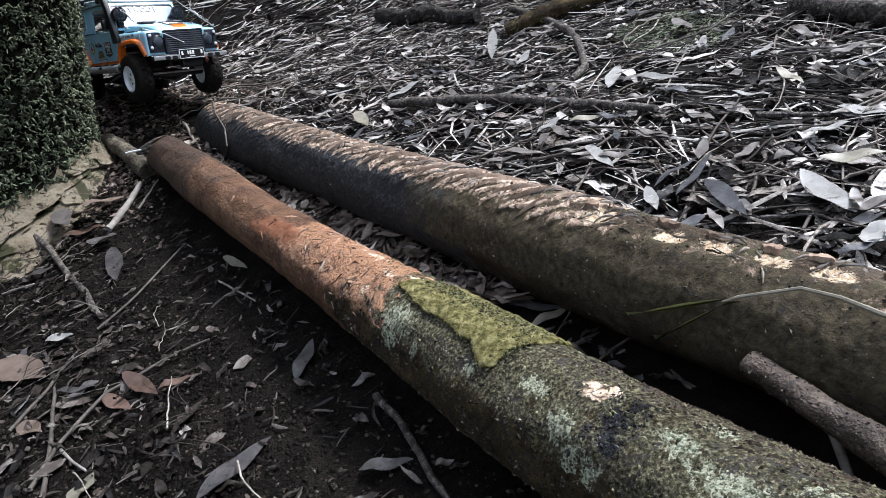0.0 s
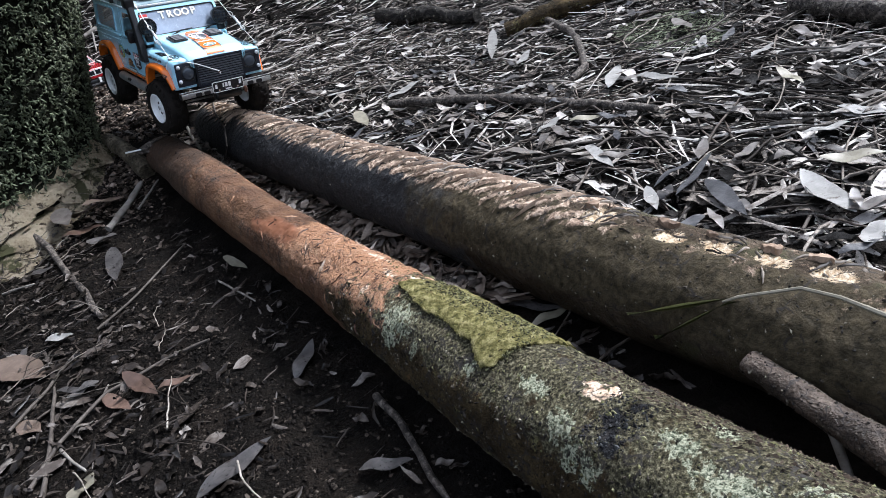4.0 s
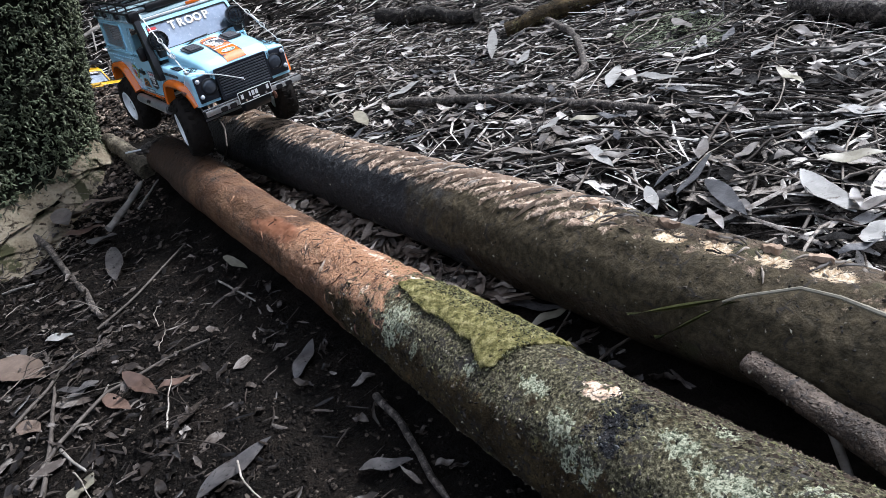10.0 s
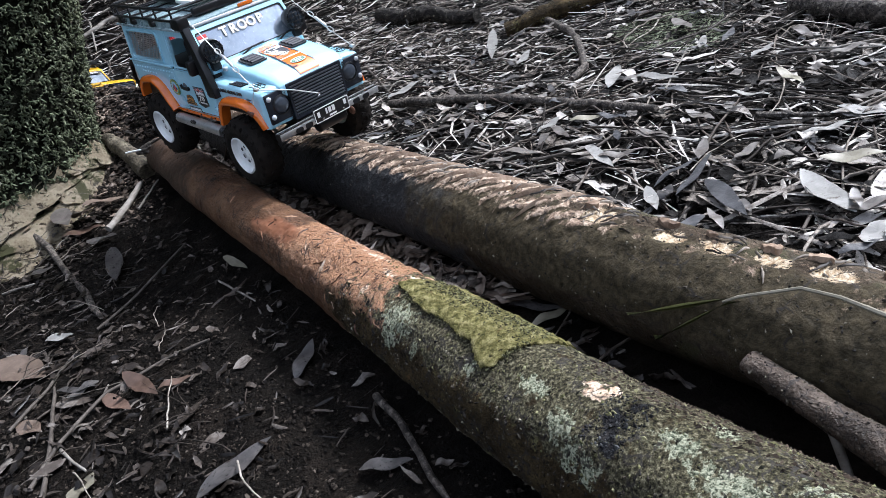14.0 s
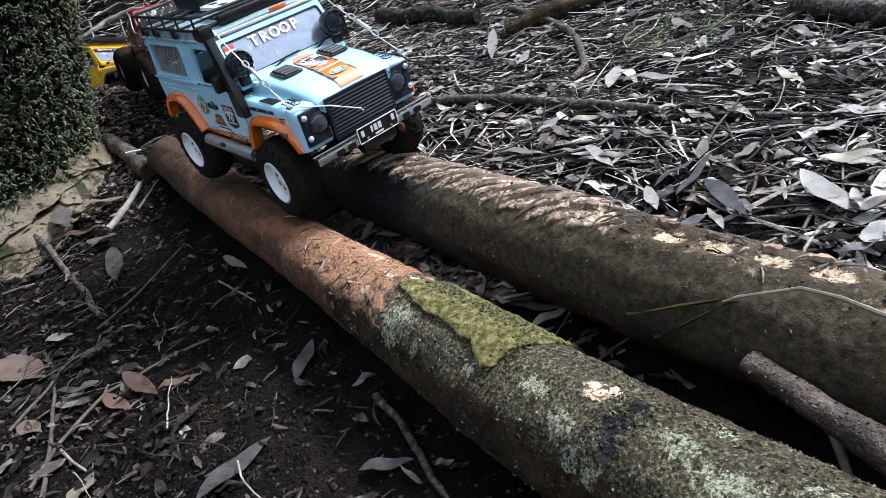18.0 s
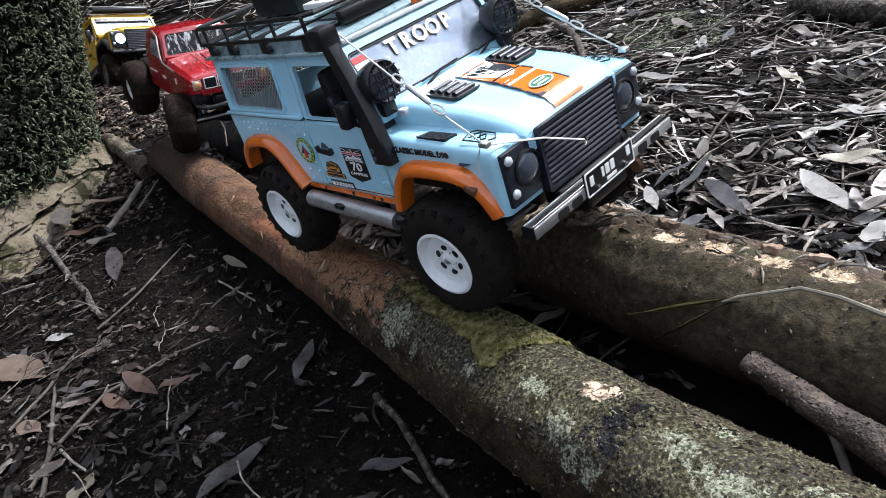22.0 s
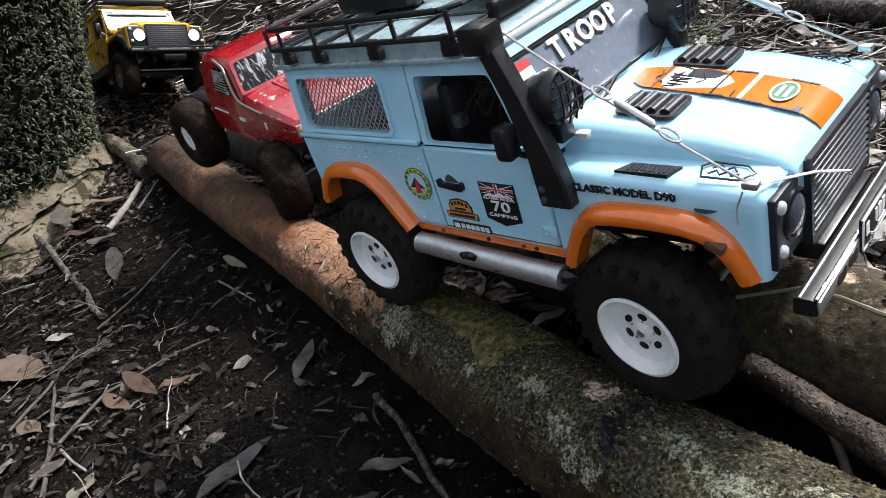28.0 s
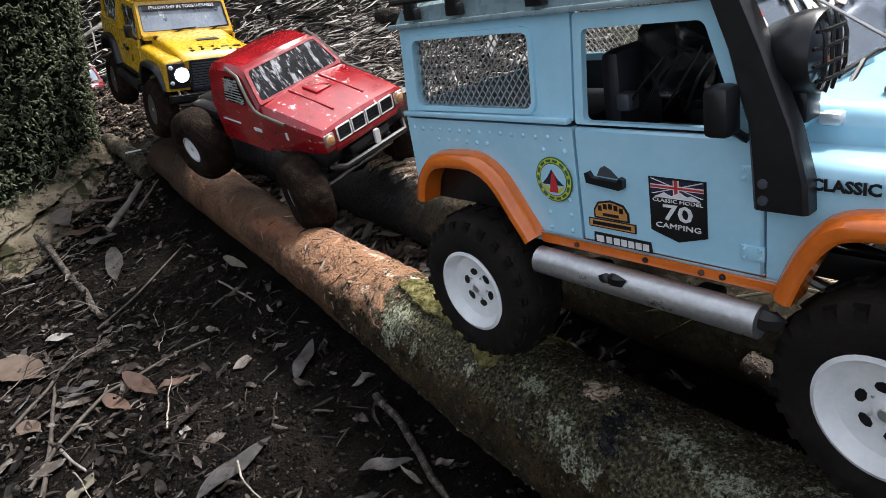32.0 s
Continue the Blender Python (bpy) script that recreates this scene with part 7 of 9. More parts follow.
def dress(root, put, ln, bp):
    # number plate, its characters as plain bars
    pl = part("number_plate", box(bmesh.new(), (0.2375, 0, 0.0985), (0.0022, 0.0640, 0.0205), 0.0008), M_BLACK, root, "black number plate with white marks")
    part("plate_edge", frame_panel(bmesh.new(), rounded([(-0.0318, 0.0885), (0.0318, 0.0885), (0.0318, 0.1085), (-0.0318, 0.1085)], 0.002), rounded([(-0.0306, 0.0897), (0.0306, 0.0897), (0.0306, 0.1073), (-0.0306, 0.1073)], 0.0015), lambda p, d: (0.2390 - d, p[0], p[1]), 0.0008), M_WHITE, pl)
    for y, w, z, hh in ((-0.0245, 0.0045, 0.1000, 0.0075), (-0.0100, 0.0028, 0.1005, 0.0078), (-0.0040, 0.0048, 0.1005, 0.0078), (0.0028, 0.0048, 0.1005, 0.0078), (0.0245, 0.0045, 0.1012, 0.0075), (0.0000, 0.0130, 0.0925, 0.0022)):
        part("plate_mark", box(bmesh.new(), (0.2390, y, z), (0.0006, w, hh)), M_WHITE, pl)
    for y in (-0.019, 0.019):
        part("plate_bolt", moved(lathe(bmesh.new(), [(0.0022, 0), (0.0022, 0.0016), (0.0003, 0.0018)], 10, "x"), Matrix.Translation((0.2386, y, 0.0925))), M_CHROME, pl)
    part("shackle", moved(lathe(bmesh.new(), [(0.005, -0.002), (0.007, 0), (0.005, 0.002), (0.004, 0)], 14, "y"), Matrix.Translation((0.238, 0.034, 0.083))), M_RUST, root, "dull red tow shackle")
    # snorkel along the right windscreen pillar
    sn = part("snorkel", loft(bmesh.new(), [[(x + a * w, y + b, z) for a, b in ((-0.85, -0.005), (0.85, -0.005), (1, -0.0035), (1, 0.005), (-1, 0.005), (-1, -0.0035))] for x, y, z, w in
                                              ((0.0925, -0.0940, 0.1365, 0.0115), (0.0920, -0.0945, 0.150, 0.0115), (0.0880, -0.0935, 0.172, 0.0095), (0.0760, -0.0905, 0.204, 0.0075), (0.0620, -0.0885, 0.236, 0.0068))]), M_BLACK, root, "black plastic snorkel")
    part("snorkel_head", box(bmesh.new(), (0.0590, -0.0890, 0.2400), (0.022, 0.019, 0.018), 0.004), M_BLACK, sn)
    for z in (0.1415, 0.1490):
        part("bolt", moved(lathe(bmesh.new(), [(0.0022, 0), (0.0022, -0.0015), (0.0003, -0.0018)], 10), Matrix.Translation((0.0860, -0.0990, z))), M_SLAT, sn)
    # spot lamps with guards by the windscreen foot
    for s in (-1, 1):
        c = Matrix.Translation((0.0930, s * 0.0745, 0.1985))
        sp = part("spot_lamp", moved(lathe(bmesh.new(), [(0.004, -0.020), (0.012, -0.016), (0.0165, -0.004), (0.0172, 0.004), (0.0160, 0.006), (0.0145, 0.004)], 24, "x"), c), M_BLACK, root, "round black spot lamp with a wire guard")
        part("lens", moved(lathe(bmesh.new(), [(0.0148, 0.0030), (0.009, 0.0058), (0.001, 0.0066)], 20, "x"), c), M_DIMLENS, sp, "dark glass lens")
        for k in (-0.0095, -0.0033, 0.0033, 0.0095):
            w = math.sqrt(0.0160 ** 2 - k * k)
            part("guard_wire", moved(tube(bmesh.new(), [(0.0075, k, -w), (0.0098, k, -w * 0.5), (0.0098, k, w * 0.5), (0.0075, k, w)], 0.0009, 5), c), M_BLACK, sp)
            part("guard_wire", moved(tube(bmesh.new(), [(0.0078, -w, k), (0.0101, -w * 0.5, k), (0.0101, w * 0.5, k), (0.0078, w, k)], 0.0009, 5), c), M_BLACK, sp)
        part("lamp_foot", box(bmesh.new(), (0.0905, s * 0.0745, 0.1770), (0.010, 0.014, 0.014), 0.002), M_BLACK, sp)
        part("hinge_block", box(bmesh.new(), (0.0990, s * 0.0650, 0.1690), (0.010, 0.009, 0.006), 0.002), M_LENS, root)
        # limb-riser cable with a turnbuckle
        a, b = Vector((0.2060, s * 0.0875, 0.1585)), Vector((0.0600, s * 0.0790, 0.2440))
        cb = part("cable", tube(bmesh.new(), [a.lerp(b, t) + Vector((0, 0, -0.003 * math.sin(math.pi * t))) for t in (0, 0.25, 0.5, 0.75, 1)], 0.00070, 6), M_CABLE, root, "thin steel limb-riser cable")
        part("turnbuckle", tube(bmesh.new(), [a.lerp(b, 0.325), a.lerp(b, 0.34), a.lerp(b, 0.465), a.lerp(b, 0.48)], [0.0010, 0.0023, 0.0023, 0.0010], 10), M_ALLOY, cb, "turnbuckle")
        for t in (0.275, 0.53):
            loop = [(0.0062 * math.cos(6.28319 * k / 14), 0.0030 * math.sin(6.28319 * k / 14), 0) for k in range(15)]
            bm = moved(tube(bmesh.new(), loop, 0.0008, 6), basis(a.lerp(b, t), b - a, (0, 1, 0.4)))
            part("eye_hook", bm, M_CABLE, cb)
        part("cable_end", box(bmesh.new(), tuple(a), (0.008, 0.006, 0.004), 0.001), M_ALLOY, cb)
    part("bracket", moved(box(box(bmesh.new(), (0, 0, 0), (0.011, 0.006, 0.010), 0.002), (0.003, -0.002, -0.008), (0.006, 0.005, 0.010), 0.002), basis((0.1900, -0.0965, 0.1265), (0.9, 0, -0.4), (0.4, 0, 0.9))), M_RUST, root, "rusty bracket at the end of the flare")
    part("mud_smear", moved(lathe(bmesh.new(), [(0.0042, 0.0002), (0.0036, -0.0006), (0.0004, -0.0009)], 9), basis((0.1830, -0.0899, 0.1425), (1, 0, 0), (0, 0, 1)) @ Matrix.Diagonal((1.5, 0.6, 1, 1))), M_FRONT, root, "dark smear on the wing")
    part("pull_cord", tube(bmesh.new(), [(0.2080, -0.0850, 0.1575), (0.2205, -0.045, 0.1440), (0.2245, -0.0060, 0.1240)], 0.0008, 6), M_WHITE, root, "thin white cord across the grille")
    part("cord_ring", moved(lathe(bmesh.new(), [(0.0016, -0.0006), (0.0030, 0), (0.0016, 0.0006), (0.0010, 0)], 12, "x"), Matrix.Translation((0.2245, -0.0050, 0.1225))), M_CHROME, root)
    part("chain", tube(bmesh.new(), [(0.203, -0.0905, 0.156), (0.201, -0.094, 0.148), (0.202, -0.0965, 0.140)], 0.0005, 6), M_ALLOY, root)
    # bonnet: orange wedge, black vents and badges
    crown = ((0.084, 0.1765), (0.120, 0.1750), (0.170, 0.1695), (0.196, 0.1640), (0.206, 0.1614), (0.2125, 0.1570), (0.2160, 0.1525))

    def zb(x):
        for (x0, z0), (x1, z1) in zip(crown, crown[1:]):
            if x <= x1:
                return z0 + (z1 - z0) * (x - x0) / (x1 - x0) + 0.0006
        return crown[-1][1]

    bm = bmesh.new()
    edges = [(0.098, -0.004, 0.016), (0.110, -0.013, 0.018), (0.120, -0.0145, 0.019), (0.150, -0.0150, 0.019), (0.165, -0.0165, 0.018), (0.170, -0.0168, 0.018), (0.185, -0.0175, 0.018), (0.196, -0.0180, 0.0175), (0.206, -0.0186, 0.017), (0.2125, -0.019, 0.017), (0.2150, -0.019, 0.017)]
    rows = [[bm.verts.new((x, y0 + (y1 - y0) * t, zb(x) + 0.0012)) for t in (0, 0.25, 0.5, 0.75, 1)] for x, y0, y1 in edges]
    for a, b in zip(rows, rows[1:]):
        for k in range(4):
            bm.faces.new((a[k], a[k + 1], b[k + 1], b[k]))
    part("bonnet_stripe", bm, M_ORANGE, root, "orange bonnet sticker")
    tilt = math.atan2(zb(0.185) - zb(0.165), 0.02)
    ov = [(0.0125 * math.cos(6.28319 * k / 28), 0.0072 * math.sin(6.28319 * k / 28)) for k in range(28)]
    mb = basis((0.190, 0.000, zb(0.190) + 0.0018), (0, 1, 0), (-math.cos(tilt), 0, -math.sin(tilt)))
    part("oval_badge", shape_on(mb, ov), M_DECAL_G, root, "green oval badge")
    part("badge_ring", moved(frame_panel(bmesh.new(), ov, [(a * 0.88, b * 0.84) for a, b in ov], lambda p, d: (p[0], p[1], d + 0.0003), 0.0004), mb), M_WHITE, root)
    for y in (-0.0018, 0.0020):
        part("badge_mark", shape_on(mb, [(-0.0068, y * 1.1 - 0.0010), (0.0068, y * 1.1 - 0.0010), (0.0068, y * 1.1 + 0.0010), (-0.0068, y * 1.1 + 0.0010)], 0.0007), M_WHITE, root)
    def bonnet_patch(name, pts, mat, lift, label=""):
        pts = [(x + 0.009, y) if x < 0.153 else (x, y) for x, y in pts]
        bm = bmesh.new()
        top, low = [bm.verts.new((x, y, zb(x) + lift)) for x, y in pts], [bm.verts.new((x, y, zb(x) + lift - 0.0004)) for x, y in pts]
        bm.faces.new(top)
        for k in range(len(pts)):
            bm.faces.new((top[k], top[(k + 1) % len(pts)], low[(k + 1) % len(pts)], low[k]))
        part(name, bm, mat, root, label)

    bonnet_patch("white_sticker", [(0.110, -0.004), (0.114, -0.012), (0.1195, -0.0140), (0.1195, 0.018), (0.110, 0.017)], M_WHITE, 0.0016, "white logo sticker with black drawing")
    bonnet_patch("white_sticker", [(0.1205, -0.0140), (0.148, -0.006), (0.152, 0.003), (0.146, 0.011), (0.1205, 0.018)], M_WHITE, 0.0016)
    bonnet_patch("white_sticker", [(0.1700, -0.0165), (0.1725, -0.0167), (0.1725, 0.0180), (0.1700, 0.0180)], M_WHITE, 0.0016)
    for x0, x1, y in ((0.140, 0.162, -0.0158), (0.1665, 0.1845, -0.0172), (0.1900, 0.2038, -0.0180), (0.1560, 0.1690, 0.0184), (0.1880, 0.2030, 0.0176)):
        bonnet_patch("stripe_edge", [(x0, y - 0.0007), (x1, y - 0.0009), (x1, y + 0.0007), (x0, y + 0.0009)], M_DECAL_B, 0.0017)
    bonnet_patch("stripe_edge", [(0.1995, -0.0182), (0.2035, -0.0184), (0.2035, -0.0120), (0.2010, -0.0120)], M_DECAL_B, 0.0018)
    bonnet_patch("dark_sticker", [(0.1220, 0.0050), (0.1320, 0.0030), (0.1400, 0.0060), (0.1440, 0.0130), (0.1340, 0.0170), (0.1220, 0.0160)], M_FRONT, 0.0019)
    bonnet_patch("dark_sticker", [(0.1125, 0.0020), (0.1180, -0.0030), (0.1185, 0.0110)], M_FRONT, 0.0019)
    rnd = random.Random(9)
    for pts in ([(0.112, 0.012), (0.117, 0.006), (0.114, 0.000), (0.119, -0.006)], [(0.117, 0.018), (0.117, -0.014)], [(0.122, 0.018), (0.134, 0.014), (0.134, 0.004), (0.122, 0.006)], [(0.124, 0.001), (0.136, 0.001), (0.124, -0.004), (0.136, -0.004)],
                [(0.124, -0.008), (0.134, -0.008), (0.124, -0.012)], [(0.140, 0.010), (0.144, 0.002), (0.140, -0.004)], [(0.1540, -0.015), (0.1540, 0.018)], [(0.1660, -0.008), (0.1660, -0.016)]):
        part("sticker_line", tube(bmesh.new(), [(x + rnd.uniform(-0.001, 0.001), y, zb(x) + 0.0018) for x, y in pts], 0.00055, 5), M_BLACK, root)
    for s in (-1, 1):
        m = basis((0.130, s * 0.0365, zb(0.130) + 0.0002), (0, 1, 0), (-1, 0, 0.09)) @ Matrix.Diagonal((0.92, 0.88, 0.8, 1))
        bv = part("bonnet_vent", moved(prism(bmesh.new(), rounded([(-0.0165, -0.021), (0.0165, -0.021), (0.0165, 0.021), (-0.0165, 0.021)], 0.006), 0, 0.0022, "z"), m), M_BLACK, root, "black bonnet vent with four louvres")
        for k in range(4):
            bm = tube(bmesh.new(), [(-0.0115, -0.0142 + k * 0.0095, 0.0022), (0.0115, -0.0142 + k * 0.0095, 0.0022)], 0.0036, 10)
            part("louvre", moved(bm, m), M_FRONT, bv)
    # windscreen sun strip: lettering, flag and scratches
    A0, A1, A2 = Vector(put((0, 0), 0.0019)), Vector(put((1, 0), 0.0019)), Vector(put((0, 1), 0.0019))
    mw = basis(A0, A1 - A0, A2 - A0)
    for k, ch in enumerate("TROOP"):
        y = -0.032 + k * 0.0160
        lettering("letter_shade", ch, 0.0208, mw @ pose(y + 0.0009, ln - 0.0180, 0.0001), M_AMBER, root)
        lettering("letter", ch, 0.0196, mw @ pose(y, ln - 0.0175, 0.0005), M_CREAM, root, 0.0002, 0.0007)
    part("flag_sticker", shape_on(mw @ pose(-0.0680, ln - 0.0160, 0.0002), [(-0.0075, 0), (0.0075, 0), (0.0075, 0.005), (-0.0075, 0.005)]), M_DECAL_R, root, "red and white flag sticker")
    part("flag_sticker", shape_on(mw @ pose(-0.0680, ln - 0.0220, 0.0002), [(-0.0075, 0), (0.0075, 0), (0.0075, 0.0055), (-0.0075, 0.0055)]), M_WHITE, root)
    # stickers on the right and left sides
    for s in (-1, 1):
        sx = 1 if s < 0 else -1
        base = lambda x, z, l=0.0008: basis((x, s * (side_y(z) + l), z), (sx, 0, 0), (0, 0, 1))
        circ = [(math.cos(6.28319 * k / 32), math.sin(6.28319 * k / 32)) for k in range(32)]
        m = base(-0.0395, 0.1345)
        bd = part("round_badge", shape_on(m, [(a * 0.0135, b * 0.0135) for a, b in circ]), M_DECAL_G, root, "round badge with a yellow band, peak and red boat")
        part("badge_field", shape_on(m, [(a * 0.0128, b * 0.0128) for a, b in circ], 0.0006), M_DECAL_Y, bd)
        part("badge_field", shape_on(m, [(a * 0.0100, b * 0.0100) for a, b in circ], 0.0008), M_DECAL_G, bd)
        part("badge_field", shape_on(m, [(a * 0.0095, b * 0.0095) for a, b in circ], 0.0010), M_BLUE, bd)
        part("badge_peak", shape_on(m, [(-0.0085, -0.0030), (-0.0040, 0.0015), (-0.0005, 0.0062), (0.0030, 0.0010), (0.0080, -0.0030)], 0.0012), M_DECAL_B, bd)
        part("badge_peak", shape_on(m, [(-0.0030, -0.0075), (0.0032, -0.0075), (0.0026, -0.0010), (0.0008, 0.0050), (-0.0006, 0.0030), (-0.0020, -0.0020)], 0.0014), M_DECAL_R, bd)
        for sg in (-1, 1):
            part("badge_wave", shape_on(m, [(sg * 0.0030, -0.0080), (sg * 0.0072, -0.0052), (sg * 0.0080, -0.0035), (sg * 0.0034, -0.0050)][::sg], 0.0013), M_DECAL_Y, bd)
        for k in range(14):
            a = 6.28319 * k / 14
            part("badge_mark", shape_on(m @ pose(math.cos(a) * 0.0114, math.sin(a) * 0.0114, 0.0004, 0, 0, math.degrees(a) + 90), [(-0.0016, -0.0007), (0.0016, -0.0007), (0.0016, 0.0007), (-0.0016, 0.0007)], 0.0006), M_DECAL_G, bd)
        m = base(-0.0010, 0.1165)
        ab = part("arched_badge", shape_on(m, [(-0.0115, -0.0010), (0.0115, -0.0010), (0.0115, 0.0040), (0.0085, 0.0085), (0.0, 0.0104), (-0.0085, 0.0085), (-0.0115, 0.0040)]), M_BLACK, root, "tan and black arched badge over a tan band")
        part("badge_field", shape_on(m, [(-0.0103, 0.0000), (0.0103, 0.0000), (0.0103, 0.0036), (0.0076, 0.0076), (0.0, 0.0093), (-0.0076, 0.0076), (-0.0103, 0.0036)], 0.0007), M_DECAL_T, ab)
        for k in range(5):
            x = -0.0070 + 0.0035 * k
            z = 0.0050 + 0.0018 * (1 - (x / 0.0075) ** 2)
            part("badge_mark", shape_on(m, [(x - 0.0012, z - 0.0015), (x + 0.0012, z - 0.0015), (x + 0.0012, z + 0.0015), (x - 0.0012, z + 0.0015)], 0.0009), M_BLACK, ab)
        part("badge_mark", shape_on(m, [(-0.0052, 0.0009), (0.0052, 0.0009), (0.0052, 0.0026), (-0.0052, 0.0026)], 0.0009), M_BLACK, ab)
        part("badge_bar", shape_on(m, [(-0.0155, -0.0066), (0.0155, -0.0066), (0.0155, -0.0014), (-0.0155, -0.0014)], 0.0005), M_BLACK, ab)
        part("badge_bar", shape_on(m, [(-0.0147, -0.0059), (0.0147, -0.0059), (0.0147, -0.0019), (-0.0147, -0.0019)], 0.0007), M_DECAL_T, ab)
        part("badge_mark", shape_on(m, [(-0.0125, -0.0050), (0.0125, -0.0050), (0.0125, -0.0028), (-0.0125, -0.0028)], 0.0009), M_BLACK, ab)
        m = base(0.0050, 0.1032)
        part("name_strip", shape_on(m, [(-0.0190, -0.0030), (0.0190, -0.0036), (0.0180, 0.0036), (-0.0185, 0.0036)], 0.0005), M_BLACK, root, "black strip with white marks")
        for k, (x, w) in enumerate(((-0.0145, 0.0050), (-0.0085, 0.0036), (-0.0035, 0.0038), (0.0012, 0.0036), (0.0058, 0.0036), (0.0105, 0.0036), (0.0150, 0.0036))):
            part("strip_mark", shape_on(m, [(x - w / 2, -0.0018), (x + w / 2, -0.0018), (x + w / 2, 0.0020), (x - w / 2, 0.0020)], 0.0008), M_WHITE, root)
        m = base(0.0395, 0.1275) @ Matrix.Diagonal((1.25, 0.86, 1, 1))
        part("shield_sticker", shape_on(m, [(-0.0125, 0.0185), (0.0125, 0.0185), (0.0125, -0.0150), (0.0, -0.0205), (-0.0125, -0.0150)]), M_BLACK, root, "black shield sticker with a flag and number")
        part("flag_field", shape_on(m, [(-0.0115, 0.0085), (0.0115, 0.0085), (0.0115, 0.0175), (-0.0115, 0.0175)], 0.0007), M_DECAL_B, root)
        part("flag_cross", shape_on(m, [(-0.0115, 0.0118), (0.0115, 0.0118), (0.0115, 0.0143), (-0.0115, 0.0143)], 0.0009), M_WHITE, root)
        part("flag_cross", shape_on(m, [(-0.0115, 0.0124), (0.0115, 0.0124), (0.0115, 0.0137), (-0.0115, 0.0137)], 0.0011), M_DECAL_R, root)
        for sg in (-1, 1):
            part("flag_cross", shape_on(m, [(-0.0115, 0.0130 - sg * 0.0046), (-0.0102, 0.0130 - sg * 0.0046), (0.0115, 0.0130 + sg * 0.0046), (0.0102, 0.0130 + sg * 0.0046)], 0.0008), M_WHITE, root)
        part("flag_cross", shape_on(m, [(-0.0013, 0.0085), (0.0013, 0.0085), (0.0013, 0.0175), (-0.0013, 0.0175)], 0.0010), M_WHITE, root)
        part("flag_cross", shape_on(m, [(-0.0007, 0.0085), (0.0007, 0.0085), (0.0007, 0.0175), (-0.0007, 0.0175)], 0.0012), M_DECAL_R, root)
        part("shield_mark", shape_on(m, [(-0.0100, 0.0066), (-0.0055, 0.0098), (-0.0025, 0.0078), (0.0015, 0.0108), (0.0045, 0.0084), (0.0065, 0.0094), (0.0100, 0.0066)], 0.0013), M_WHITE, root)
        lettering("caption", "CLASSIC MODEL", 0.0030, m @ pose(0, 0.0046, 0.0006), M_WHITE, root)
        lettering("number", "70", 0.0135, m @ pose(0, -0.0030, 0.0006), M_WHITE, root, 0.0003, 0.0002)
        lettering("caption", "CAMPING", 0.0046, m @ pose(0, -0.0110, 0.0006), M_WHITE, root)
        lettering("caption", "CLASSIC MODEL D90", 0.0070, base(0.1345, 0.1478, 0.0010), M_BLACK, root, 0.0003, 0.00025)
        for pts in ([(0.174, 0.071), (0.178, 0.066), (0.196, 0.066), (0.202, 0.072), (0.197, 0.081), (0.178, 0.082), (0.174, 0.071)], [(0.180, 0.072), (0.184, 0.068), (0.187, 0.073), (0.190, 0.069), (0.193, 0.073)], [(0.180, 0.078), (0.183, 0.074), (0.186, 0.078), (0.189, 0.074), (0.192, 0.078), (0.195, 0.075)]):
            part("wing_sticker", tube(bmesh.new(), [(x, s * y, 0.1566 - (x - 0.19) * 0.05) for x, y in pts], 0.0006, 5), M_BLACK, root)
    part("tail_glow", box(bmesh.new(), (-0.166, -0.086, 0.1300), (0.006, 0.004, 0.006), 0.001), M_STOP, root, "small red lamp")
    # black bundle and wires behind the front window
    bm = bmesh.new()
    bmesh.ops.create_icosphere(bm, subdivisions=4, radius=0.030, matrix=Matrix.Translation((0.020, -0.030, 0.190)) @ Matrix.Diagonal((1.1, 0.9, 0.75, 1)))
    for v in bm.verts:
        v.co += Vector((noise.noise(v.co * 60), noise.noise(v.co * 60 + Vector((3, 0, 0))), noise.noise(v.co * 60 + Vector((0, 3, 0))))) * 0.012 + Vector((0, 0, noise.noise(v.co * 190))) * 0.004
    part("bag", bm, M_BAG, root, "crumpled shiny black bag in the cab", 60)
    part("receiver_box", box(bmesh.new(), (-0.008, -0.060, 0.173), (0.009, 0.010, 0.010), 0.002), M_SLAT, root, "small grey electronics box")
    for k in range(4):
        part("wire", tube(bmesh.new(), [(-0.010 + 0.012 * k, -0.060, 0.168), (0.004 + 0.011 * k, -0.064, 0.182 + 0.005 * (k % 2)), (0.020 + 0.008 * k, -0.058, 0.200), (0.040, -0.050, 0.196 - 0.006 * k)], 0.0007, 5), M_BLACK, root)
    # roof rack with cargo
    rk = part("roof_rack", tube(tube(bmesh.new(), [(-0.168, -0.088, 0.2415), (0.030, -0.088, 0.2415)], 0.0021, 8), [(-0.168, 0.088, 0.2415), (0.030, 0.088, 0.2415)], 0.0021, 8), M_BLACK, root, "black tubular roof rack")
    bm = bmesh.new()
    for z in (0.2415, 0.2575):
        tube(bm, [(0.030, -0.088, z), (0.040, -0.078, z), (0.040, 0.078, z), (0.030, 0.088, z), (-0.162, 0.088, z), (-0.172, 0.078, z), (-0.172, -0.078, z), (-0.162, -0.088, z), (0.030, -0.088, z)], 0.0021, 8)
    part("rail", bm, M_BLACK, rk)
